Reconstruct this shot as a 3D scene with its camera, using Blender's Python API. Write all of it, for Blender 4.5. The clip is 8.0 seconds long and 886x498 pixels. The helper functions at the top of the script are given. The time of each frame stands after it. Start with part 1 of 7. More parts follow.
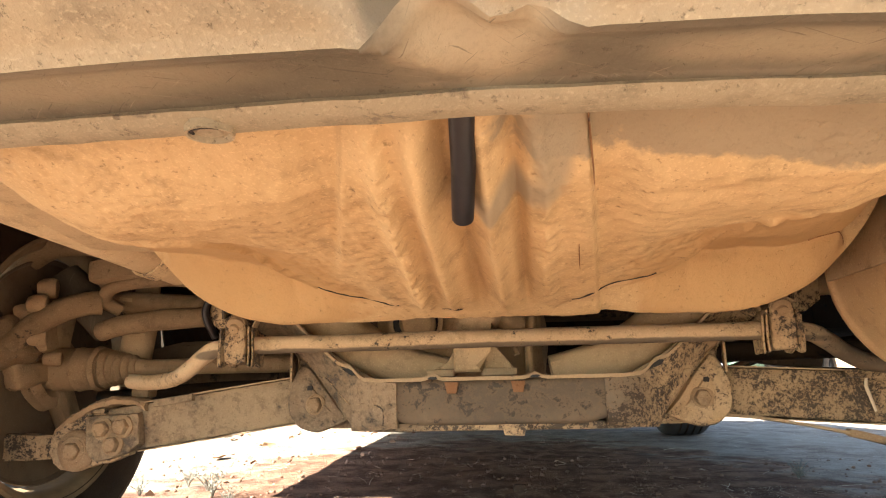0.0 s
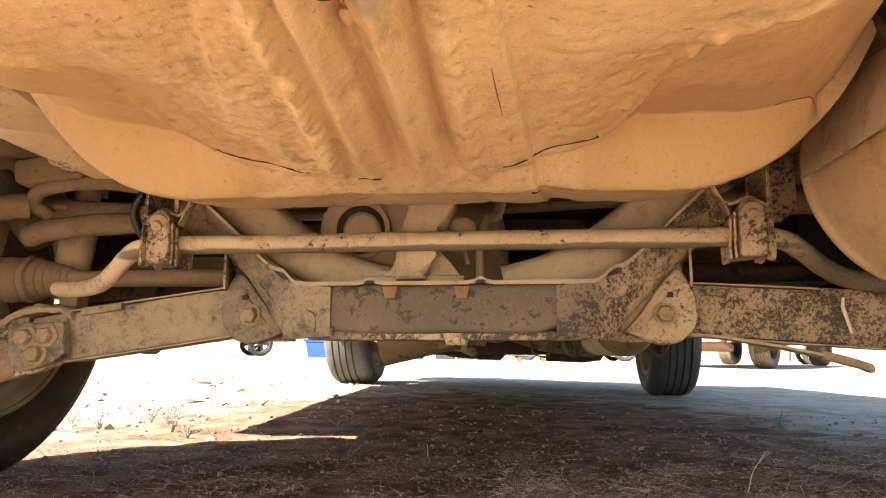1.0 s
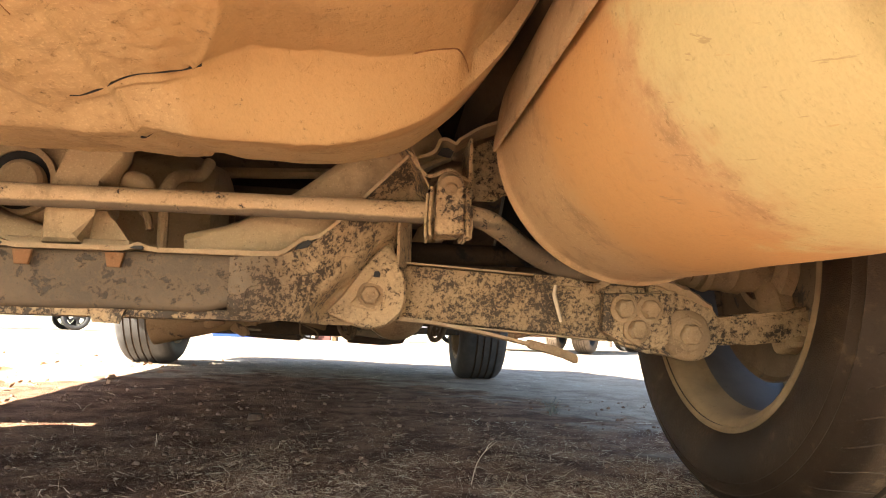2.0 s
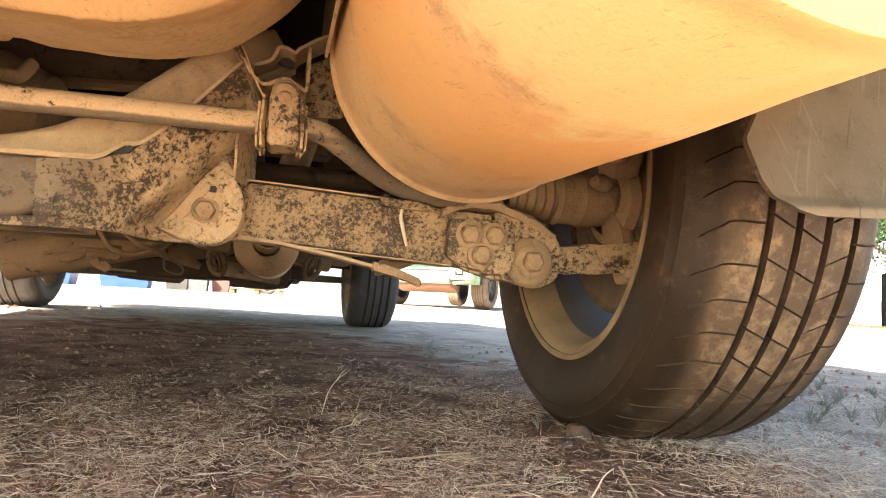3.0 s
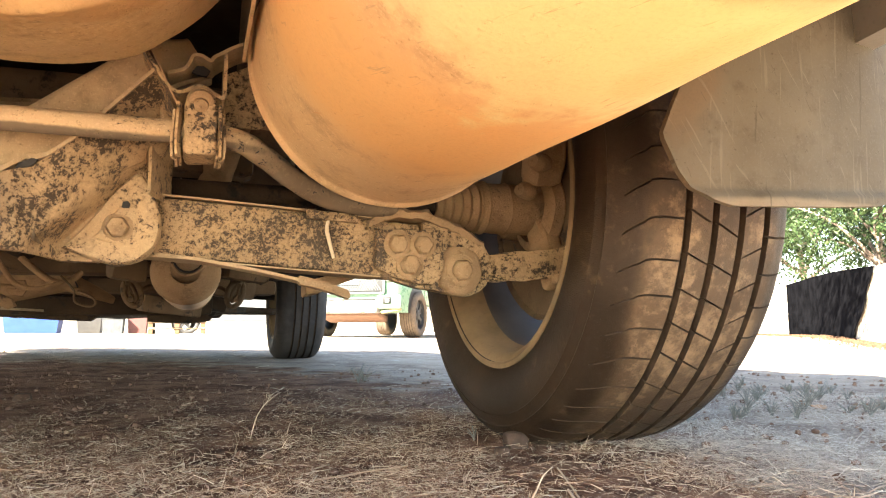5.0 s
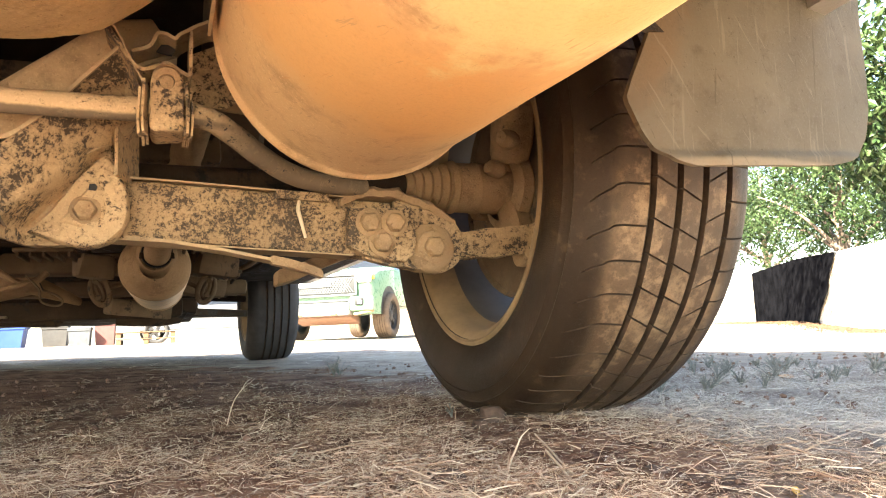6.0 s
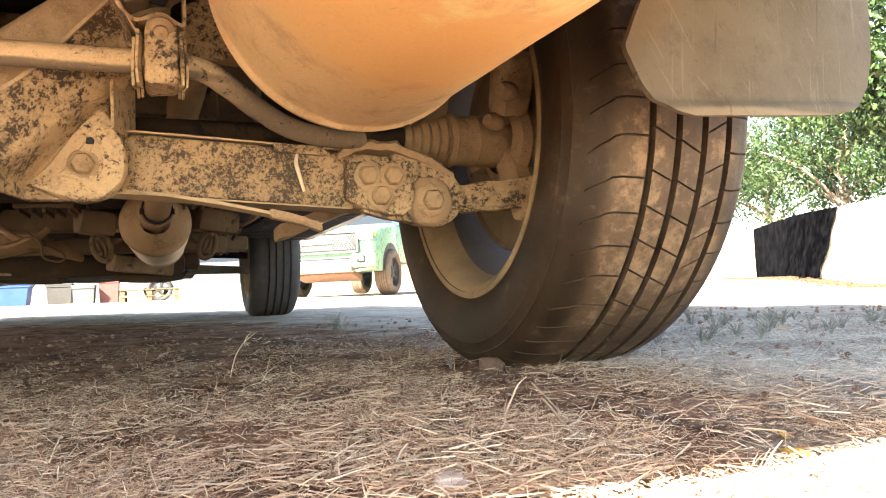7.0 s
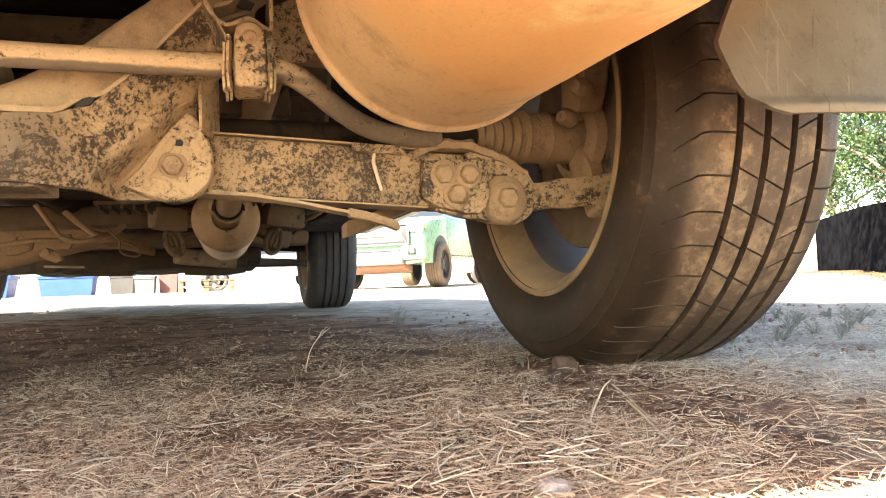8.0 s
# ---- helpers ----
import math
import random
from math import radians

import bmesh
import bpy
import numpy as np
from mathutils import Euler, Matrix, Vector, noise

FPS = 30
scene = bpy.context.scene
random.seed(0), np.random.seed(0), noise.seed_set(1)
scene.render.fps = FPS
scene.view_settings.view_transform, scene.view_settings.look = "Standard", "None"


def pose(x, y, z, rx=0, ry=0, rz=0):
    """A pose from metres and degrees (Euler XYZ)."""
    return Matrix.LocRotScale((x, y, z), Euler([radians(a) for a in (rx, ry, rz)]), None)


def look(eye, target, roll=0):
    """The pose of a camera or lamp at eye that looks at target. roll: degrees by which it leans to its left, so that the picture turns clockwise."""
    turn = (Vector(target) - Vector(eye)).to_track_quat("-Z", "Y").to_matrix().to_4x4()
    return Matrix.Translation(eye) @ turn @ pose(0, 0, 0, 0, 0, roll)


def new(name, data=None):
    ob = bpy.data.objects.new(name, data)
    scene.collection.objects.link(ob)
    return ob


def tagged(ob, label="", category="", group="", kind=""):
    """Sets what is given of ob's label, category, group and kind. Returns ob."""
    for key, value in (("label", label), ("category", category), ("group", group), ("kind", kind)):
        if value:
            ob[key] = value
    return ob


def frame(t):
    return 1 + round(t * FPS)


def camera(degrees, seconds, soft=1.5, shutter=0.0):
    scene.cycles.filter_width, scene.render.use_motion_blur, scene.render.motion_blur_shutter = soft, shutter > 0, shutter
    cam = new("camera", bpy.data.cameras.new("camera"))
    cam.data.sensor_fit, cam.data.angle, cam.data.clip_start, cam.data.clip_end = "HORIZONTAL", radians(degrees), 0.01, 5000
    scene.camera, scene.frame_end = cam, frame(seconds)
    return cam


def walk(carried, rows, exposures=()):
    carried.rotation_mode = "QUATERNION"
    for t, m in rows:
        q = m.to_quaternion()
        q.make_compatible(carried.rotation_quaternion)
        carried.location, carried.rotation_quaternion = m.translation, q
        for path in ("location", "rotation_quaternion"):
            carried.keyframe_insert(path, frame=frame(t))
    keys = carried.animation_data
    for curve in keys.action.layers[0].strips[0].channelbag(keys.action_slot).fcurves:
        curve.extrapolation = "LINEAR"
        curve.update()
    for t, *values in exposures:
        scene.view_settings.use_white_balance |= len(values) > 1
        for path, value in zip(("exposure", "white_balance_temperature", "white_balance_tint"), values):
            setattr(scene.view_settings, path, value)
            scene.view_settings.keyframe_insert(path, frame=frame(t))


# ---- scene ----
cam = camera(65.4, 8.0, soft=1.1)
PATH = [
    (0, (0.037, 0.031, 0.261), (-0.192, 1.98, 0.647), -1.3),
    (0.2, (0.015, 0.048, 0.244), (-0.193, 1.99, 0.676), -1.4),
    (0.3, (0.01, 0.055, 0.236), (-0.209, 1.995, 0.67), -2.0),
    (0.5, (0.006, 0.065, 0.22), (-0.175, 2.02, 0.6), -3.3),
    (0.8, (0.054, 0.089, 0.195), (-0.14, 2.052, 0.525), -0.8),
    (1, (0.095, 0.128, 0.189), (-0.139, 2.092, 0.486), 0.2),
    (1.2, (0.138, 0.154, 0.191), (-0.063, 2.122, 0.487), -0.0),
    (1.5, (0.2, 0.193, 0.199), (0.155, 2.171, 0.494), -0.0),
    (1.8, (0.248, 0.226, 0.196), (0.381, 2.204, 0.462), 1.2),
    (2, (0.269, 0.229, 0.194), (0.465, 2.204, 0.444), 1.6),
    (2.2, (0.29, 0.232, 0.184), (0.527, 2.204, 0.415), 2.3),
    (3.3, (0.351, 0.231, 0.149), (0.893, 2.153, 0.271), 2.1),
    (3.5, (0.354, 0.231, 0.144), (0.928, 2.141, 0.293), 1.8),
    (4, (0.36, 0.232, 0.143), (0.953, 2.134, 0.326), 1.8),
    (4.5, (0.342, 0.237, 0.146), (0.926, 2.141, 0.326), 1.0),
    (4.7, (0.344, 0.242, 0.144), (0.97, 2.132, 0.338), 0.8),
    (5.8, (0.343, 0.242, 0.108), (1.073, 2.084, 0.384), -2.3),
    (6, (0.341, 0.24, 0.106), (1.086, 2.082, 0.33), -2.4),
    (6.5, (0.342, 0.235, 0.104), (1.085, 2.086, 0.255), -2.8),
    (7, (0.343, 0.236, 0.101), (1.083, 2.092, 0.201), -2.6),
    (7.5, (0.342, 0.239, 0.1), (1.059, 2.105, 0.163), -2.3),
    (8, (0.313, 0.246, 0.11), (0.92, 2.15, 0.193), -2.3),
]
EXPOSURES = [(0.0, 3.13, 6400, 6), (0.5, 3.12, 6450, 6), (1.0, 3.26, 6550, 7), (2.0, 3.50, 6950, 9), (3.4, 4.03, 7050, 8), (4.6, 4.04, 7050, 8), (6.0, 4.07, 6980, 7), (8.0, 4.07, 6980, 7)]
walk(cam, [(t, look(eye, target, roll)) for t, eye, target, roll in PATH], EXPOSURES)

# ---- world and sun ----
SUN_DIR = Vector((1.0, 0.80, -1.0)).normalized()
world = bpy.data.worlds.new("sky")
scene.world = world
world.use_nodes = True
wn = world.node_tree
bg = wn.nodes["Background"]
sky = wn.nodes.new("ShaderNodeTexSky")
sky.sky_type = 'NISHITA'
sky.sun_disc = False
sky.sun_elevation = math.asin(-SUN_DIR.z)
sky.sun_rotation = math.atan2(-SUN_DIR.x, -SUN_DIR.y)
wn.links.new(sky.outputs[0], bg.inputs[0])
bg.inputs[1].default_value = 0.060
sun_data = bpy.data.lights.new("sun", 'SUN')
sun_data.energy = 5.0
sun_data.angle = radians(0.53)
sun_data.color = (1.0, 0.94, 0.84)
sun = new("sun", sun_data)
sun.matrix_world = look((-6, -4, 8), Vector((-6, -4, 8)) + SUN_DIR)


# ---- materials ----
def nodes_of(name):
    m = bpy.data.materials.new(name)
    m.use_nodes = True
    nt = m.node_tree
    return m, nt, nt.nodes["Principled BSDF"]


def add_noise(nt, co, scale, detail=6.0, rough=0.6, dist=0.0):
    n = nt.nodes.new("ShaderNodeTexNoise")
    n.inputs["Scale"].default_value = scale
    n.inputs["Detail"].default_value = detail
    n.inputs["Roughness"].default_value = rough
    n.inputs["Distortion"].default_value = dist
    nt.links.new(co, n.inputs["Vector"])
    return n.outputs["Fac"]


def ramp(nt, fac, a, b, lo=0.0, hi=1.0):
    r = nt.nodes.new("ShaderNodeMapRange")
    r.inputs["From Min"].default_value = a
    r.inputs["From Max"].default_value = b
    r.inputs["To Min"].default_value = lo
    r.inputs["To Max"].default_value = hi
    r.interpolation_type = 'SMOOTHSTEP'
    nt.links.new(fac, r.inputs["Value"])
    return r.outputs["Result"]


def mixc(nt, fac, a, b):
    m = nt.nodes.new("ShaderNodeMix")
    m.data_type = 'RGBA'
    for sock, v in (("Factor_Float", fac), ("A_Color", a), ("B_Color", b)):
        s = next(q for q in m.inputs if q.identifier == sock)
        if isinstance(v, (tuple, float, int)):
            s.default_value = v if not isinstance(v, tuple) else (*v, 1.0)
        else:
            nt.links.new(v, s)
    return next(q for q in m.outputs if q.identifier == "Result_Color")


def math_node(nt, op, a, b):
    m = nt.nodes.new("ShaderNodeMath")
    m.operation = op
    for k, v in enumerate((a, b)):
        if isinstance(v, (float, int)):
            m.inputs[k].default_value = v
        else:
            nt.links.new(v, m.inputs[k])
    return m.outputs[0]


def coords(nt, kind="Object"):
    c = nt.nodes.new("ShaderNodeTexCoord")
    return c.outputs[kind]


def bump(nt, height, strength, dist, normal=None):
    b = nt.nodes.new("ShaderNodeBump")
    b.inputs["Strength"].default_value = strength
    b.inputs["Distance"].default_value = dist
    nt.links.new(height, b.inputs["Height"])
    if normal is not None:
        nt.links.new(normal, b.inputs["Normal"])
    return b.outputs[0]


LAYER = 0.82  # share of a thick dust layer's brightness that this thin layer has


def dusty(name, dust, dust2, under, flake=0.55, flake_scale=55.0, soft=0.04, patch=0.7, rough=0.85, under_rough=0.5, relief=0.0015, seed=0.0, tints=(), flake_mod=0.0, scratch=None):
    """Dust caked on a surface: two shades of dust, flaked off where a fine noise passes a threshold that a coarse noise moves."""
    dust, dust2, under = (tuple(v * LAYER for v in col) for col in (dust, dust2, under))
    tints = [(a, b, e, tuple(v * LAYER for v in col)) for a, b, e, col in tints]
    m, nt, p = nodes_of(name)
    co = coords(nt)
    mp = nt.nodes.new("ShaderNodeMapping")
    mp.inputs["Location"].default_value = (seed, seed * 0.7, seed * 1.3)
    nt.links.new(co, mp.inputs["Vector"])
    place = co
    co = mp.outputs[0]
    big = add_noise(nt, co, 7.0, 5.0, 0.6, 0.4)
    mid = add_noise(nt, co, 32.0, 6.0, 0.65)
    fine = add_noise(nt, co, 420.0, 3.0, 0.7)
    fl = add_noise(nt, co, flake_scale, 8.0, 0.72, 0.3)
    c = mixc(nt, ramp(nt, big, 0.36, 0.66), dust, dust2)
    dark = tuple(v * 0.55 for v in dust2)
    c = mixc(nt, ramp(nt, mid, 0.50, 0.72, 0.0, 0.6), c, dark)
    light = tuple(min(1.0, v * 1.25 + 0.02) for v in dust)
    c = mixc(nt, ramp(nt, fine, 0.50, 0.72, 0.0, 0.55), c, light)
    speck = add_noise(nt, co, 190.0, 4.0, 0.75)
    c = mixc(nt, ramp(nt, speck, 0.60, 0.70, 0.0, 0.55), c, tuple(v * 0.4 for v in dust2))
    for centre, radii, edge, tint in tints:
        # a patch of its own outline: wiped or other dust, and some painted shading
        q = nt.nodes.new("ShaderNodeMapping")
        q.vector_type = 'TEXTURE'
        q.inputs["Location"].default_value = centre
        q.inputs["Scale"].default_value = radii
        nt.links.new(place, q.inputs["Vector"])
        ln = nt.nodes.new("ShaderNodeVectorMath")
        ln.operation = 'LENGTH'
        nt.links.new(q.outputs[0], ln.inputs[0])
        d = math_node(nt, 'ADD', ln.outputs["Value"], math_node(nt, 'MULTIPLY', math_node(nt, 'SUBTRACT', mid, 0.5), 0.7))
        d = math_node(nt, 'ADD', d, math_node(nt, 'MULTIPLY', math_node(nt, 'SUBTRACT', big, 0.5), 1.2))
        shade = mixc(nt, ramp(nt, fine, 0.45, 0.7, 0.0, 0.4), tint, tuple(v * 0.75 for v in tint))
        c = mixc(nt, ramp(nt, d, 1.0 + edge, 1.0 - edge, 0.0, 0.85), c, shade)
    lift = math_node(nt, 'MULTIPLY', math_node(nt, 'SUBTRACT', big, 0.5), patch)
    k = math_node(nt, 'ADD', fl, lift)
    if flake_mod:
        k = math_node(nt, 'ADD', k, math_node(nt, 'MULTIPLY', math_node(nt, 'SUBTRACT', add_noise(nt, co, 26.0, 4.0, 0.6), 0.5), flake_mod))
    if scratch is not None:
        # thin scratches, each set of its own direction
        tone, sets = scratch
        for turn, size, level in sets:
            q = nt.nodes.new("ShaderNodeMapping")
            q.vector_type = 'TEXTURE'
            q.inputs["Rotation"].default_value = turn
            q.inputs["Scale"].default_value = size
            nt.links.new(place, q.inputs["Vector"])
            line = add_noise(nt, q.outputs[0], 1.0, 3.0, 0.55, 0.4)
            c = mixc(nt, ramp(nt, line, level, level + 0.06, 0.0, 0.30), c, tone)
            c = mixc(nt, ramp(nt, line, 0.33, 0.29, 0.0, 0.5), c, tuple(v * 0.6 for v in dust))
    if flake_mod:
        k = math_node(nt, 'ADD', k, math_node(nt, 'MULTIPLY', math_node(nt, 'SUBTRACT', add_noise(nt, co, flake_scale * 2.6, 4.0, 0.7), 0.5), 0.45))
        c = mixc(nt, ramp(nt, k, flake - 0.10, flake - 0.02, 0.0, 0.5), c, tuple(0.5 * a + 0.5 * b for a, b in zip(dust2, under)))
    bare = ramp(nt, k, flake, flake + soft)
    c = mixc(nt, bare, c, under)
    nt.links.new(c, p.inputs["Base Color"])
    r = ramp(nt, bare, 0.0, 1.0, rough, under_rough)
    nt.links.new(r, p.inputs["Roughness"])
    p.inputs["Specular IOR Level"].default_value = 0.25
    h = math_node(nt, 'ADD', math_node(nt, 'MULTIPLY', mid, 1.0), math_node(nt, 'MULTIPLY', fine, 0.3))
    h = math_node(nt, 'SUBTRACT', h, math_node(nt, 'MULTIPLY', ramp(nt, speck, 0.58, 0.72), 0.25))
    h = math_node(nt, 'SUBTRACT', h, math_node(nt, 'MULTIPLY', bare, 0.35))
    nt.links.new(bump(nt, h, 0.8, relief), p.inputs["Normal"])
    return m


def plain(name, col, rough=0.6, metal=0.0, var=0.25, scale=12.0, relief=0.0006, spec=0.4):
    m, nt, p = nodes_of(name)
    co = coords(nt)
    a = add_noise(nt, co, scale, 6.0, 0.65)
    b = add_noise(nt, co, scale * 14, 3.0, 0.6)
    c = mixc(nt, ramp(nt, a, 0.3, 0.7), tuple(v * (1 - var) for v in col), tuple(min(1, v * (1 + var)) for v in col))
    c = mixc(nt, ramp(nt, b, 0.55, 0.8, 0.0, 0.35), c, tuple(v * 0.6 for v in col))
    nt.links.new(c, p.inputs["Base Color"])
    nt.links.new(ramp(nt, a, 0.3, 0.7, max(0.02, rough - 0.08), min(1.0, rough + 0.1)), p.inputs["Roughness"])
    p.inputs["Metallic"].default_value = metal
    p.inputs["Specular IOR Level"].default_value = spec
    nt.links.new(bump(nt, b, 0.5, relief), p.inputs["Normal"])
    return m


PAN = dusty("pan_dust", (0.665, 0.47, 0.256), (0.605, 0.416, 0.217), (0.24, 0.155, 0.088), flake=0.745, flake_scale=190.0, soft=0.06, patch=0.30, relief=0.0017, flake_mod=0.55,
            tints=[((0.29, 0.372, 0.40), (0.23, 0.040, 0.10), 0.06, (0.33, 0.265, 0.185)), ((0.028, 0.432, 0.368), (0.032, 0.018, 0.05), 0.4, (0.39, 0.32, 0.225)), ((0.056, 0.382, 0.385), (0.010, 0.05, 0.06), 0.4, (0.37, 0.305, 0.215)),
                   # tub lobes painted darker, standing in for the shading of their downward faces
                   ((0.245, 0.625, 0.345), (0.13, 0.120, 0.10), 0.12, (0.55, 0.345, 0.16)), ((-0.245, 0.625, 0.345), (0.13, 0.120, 0.10), 0.12, (0.53, 0.33, 0.15)),
                   ((-0.315, 0.365, 0.44), (0.07, 0.035, 0.12), 0.15, (0.42, 0.355, 0.26)), ((-0.345, 0.46, 0.46), (0.035, 0.13, 0.12), 0.2, (0.42, 0.355, 0.26))])
MUFF = dusty("muffler_dust", (0.64, 0.43, 0.24), (0.63, 0.41, 0.21), (0.36, 0.17, 0.06), flake=0.72, flake_scale=60.0, patch=0.4, relief=0.0010, seed=3.0, scratch=((0.46, 0.20, 0.07), [((0, 0, 0.25), (0.0028, 0.03, 0.012), 0.67)]),
             tints=[((0.5, 0.635, 0.27), (0.6, 0.085, 0.6), 0.50, (0.72, 0.405, 0.162)), ((0.5, 0.34, 0.27), (0.6, 0.205, 0.6), 0.12, (0.71, 0.61, 0.315)), ((0.545, 0.46, 0.25), (0.03, 0.06, 0.03), 0.30, (0.74, 0.50, 0.24))])
SHIELD = dusty("shield_dust", (0.64, 0.47, 0.282), (0.56, 0.405, 0.24), (0.2, 0.14, 0.09), flake=0.76, patch=0.4, seed=5.0)
STEEL = dusty("steel_dust", (0.65, 0.475, 0.28), (0.55, 0.39, 0.23), (0.105, 0.079, 0.056), flake=0.515, flake_scale=190.0, soft=0.05, patch=0.55, seed=7.0, flake_mod=0.75, relief=0.0022,
              tints=[((0.135, 0.93, 0.25), (0.05, 0.06, 0.06), 0.5, (0.19, 0.155, 0.118)), ((-0.135, 0.93, 0.25), (0.05, 0.06, 0.06), 0.5, (0.19, 0.155, 0.118)), ((0.28, 0.95, 0.192), (0.09, 0.05, 0.014), 0.5, (0.13, 0.105, 0.082))])
ARM = dusty("arm_dust", (0.56, 0.40, 0.232), (0.465, 0.325, 0.19), (0.105, 0.079, 0.056), flake=0.512, flake_scale=240.0, soft=0.05, patch=0.35, seed=11.0, flake_mod=0.55, relief=0.0022)
# left-hand copies of STEEL and ARM: darker, smoother, less flaked
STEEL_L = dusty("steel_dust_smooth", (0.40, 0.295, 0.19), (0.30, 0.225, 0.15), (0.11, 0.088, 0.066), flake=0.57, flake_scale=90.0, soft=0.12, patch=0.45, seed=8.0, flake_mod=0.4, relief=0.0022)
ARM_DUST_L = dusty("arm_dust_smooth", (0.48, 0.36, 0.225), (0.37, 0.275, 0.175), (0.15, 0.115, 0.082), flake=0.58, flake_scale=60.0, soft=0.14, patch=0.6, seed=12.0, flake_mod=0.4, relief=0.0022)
BEAM = dusty("beam_dust", (0.20, 0.155, 0.11), (0.38, 0.27, 0.165), (0.085, 0.07, 0.055), flake=0.54, flake_scale=60.0, soft=0.10, patch=0.7, seed=13.0, flake_mod=0.5,
             tints=[((0.0, 0.915, 0.243), (0.185, 0.06, 0.034), 0.85, (0.155, 0.125, 0.093))])
ROD = dusty("rod_dust", (0.53, 0.395, 0.245), (0.46, 0.335, 0.20), (0.06, 0.055, 0.05), flake=0.66, flake_scale=80.0, patch=0.8, seed=17.0)
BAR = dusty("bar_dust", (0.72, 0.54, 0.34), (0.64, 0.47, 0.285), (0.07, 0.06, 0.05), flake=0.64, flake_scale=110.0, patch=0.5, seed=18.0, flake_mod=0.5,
            # a dark grey band along the bar's underside, another on its right drop
            tints=[((0.0, 0.905, 0.3055), (0.7, 0.02, 0.0062), 0.20, (0.15, 0.122, 0.095)), ((0.485, 0.985, 0.272), (0.135, 0.20, 0.070), 0.40, (0.15, 0.118, 0.088))])
CLAMP = dusty("clamp_dust", (0.63, 0.455, 0.27), (0.53, 0.38, 0.228), (0.10, 0.078, 0.058), flake=0.555, flake_scale=150.0, soft=0.05, patch=0.4, seed=9.0, flake_mod=0.6, relief=0.003)
# dust darkened for parts deep under the car, shade put into the colour
FLOORING = dusty("floor_dust_shaded", (0.15, 0.108, 0.07), (0.22, 0.157, 0.098), (0.05, 0.04, 0.03), flake=0.58, flake_scale=30.0, soft=0.1, patch=0.6, seed=27.0)
# MUD darkened for the links at the left wheel, shade put into the colour
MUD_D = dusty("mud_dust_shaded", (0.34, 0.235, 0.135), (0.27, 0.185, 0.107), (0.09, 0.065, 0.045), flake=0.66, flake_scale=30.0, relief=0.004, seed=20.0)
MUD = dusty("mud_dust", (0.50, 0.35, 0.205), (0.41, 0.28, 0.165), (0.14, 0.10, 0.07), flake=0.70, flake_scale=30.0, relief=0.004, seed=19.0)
# near-black so that recesses stay dark: their shade is in the colour
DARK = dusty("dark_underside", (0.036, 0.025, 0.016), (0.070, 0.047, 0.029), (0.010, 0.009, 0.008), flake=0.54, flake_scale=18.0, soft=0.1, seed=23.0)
RUST = dusty("rust", (0.33, 0.175, 0.085), (0.26, 0.13, 0.06), (0.10, 0.05, 0.03), flake=0.66, flake_scale=60.0, seed=29.0)
BUMPER = dusty("bumper_plastic", (0.150, 0.128, 0.094), (0.235, 0.195, 0.14), (0.33, 0.262, 0.18), flake=0.62, flake_scale=22.0, soft=0.10, patch=0.5, relief=0.0012, seed=31.0, scratch=((0.40, 0.325, 0.225), [((0, 0, 0.5), (0.05, 0.0016, 0.06), 0.66), ((0, 0, -0.8), (0.03, 0.0014, 0.06), 0.69)]),
               tints=[((0.021, 0.278, 0.40), (0.034, 0.038, 0.1), 0.35, (0.50, 0.405, 0.275)), ((0.15, 0.296, 0.40), (0.05, 0.014, 0.1), 0.6, (0.40, 0.33, 0.225)), ((-0.16, 0.290, 0.40), (0.07, 0.018, 0.1), 0.7, (0.36, 0.295, 0.20))])
PALE = dusty("bumper_pale_dust", (0.49, 0.40, 0.27), (0.40, 0.325, 0.222), (0.22, 0.18, 0.13), flake=0.63, flake_scale=28.0, soft=0.14, patch=0.35, relief=0.0026, seed=34.0,
             # left flank of the V hollow, its shading painted on as a dark spot
             tints=[((-0.010, 0.252, 0.40), (0.013, 0.024, 0.1), 0.3, (0.17, 0.145, 0.105))])
LIP = dusty("bumper_lip", (0.43, 0.36, 0.25), (0.34, 0.285, 0.20), (0.22, 0.18, 0.13), flake=0.56, flake_scale=45.0, soft=0.10, relief=0.002, seed=33.0)
FLAP = dusty("flap_rubber", (0.130, 0.107, 0.076), (0.176, 0.142, 0.098), (0.25, 0.20, 0.14), flake=0.66, flake_scale=14.0, soft=0.15, patch=0.3, relief=0.0008, seed=37.0, scratch=((0.24, 0.195, 0.145), [((0, 0.06, 0), (0.006, 0.05, 0.12), 0.60), ((0, -0.5, 0), (0.004, 0.05, 0.05), 0.64)]),
             tints=[((0.735, 0.70, 0.39), (0.045, 0.2, 0.10), 0.25, (0.20, 0.135, 0.08)), ((0.85, 0.70, 0.238), (0.16, 0.03, 0.006), 0.4, (0.32, 0.25, 0.17))])
HOSE = plain("hose_rubber", (0.012, 0.011, 0.014), 0.32, relief=0.0003)
BLACK = plain("black_rubber", (0.02, 0.019, 0.018), 0.6)
RIM = plain("rim_lip_dust", (0.25, 0.175, 0.10), 0.75, var=0.3, scale=9.0)
BARREL = plain("rim_barrel", (0.085, 0.076, 0.072), 0.5, metal=0.0, var=0.3, scale=6.0)
PAINT = plain("body_paint", (0.30, 0.27, 0.23), 0.35, metal=0.3, var=0.08, spec=0.5)
GLASS_D = plain("tinted_glass", (0.015, 0.017, 0.02), 0.06, var=0.05, spec=0.6)


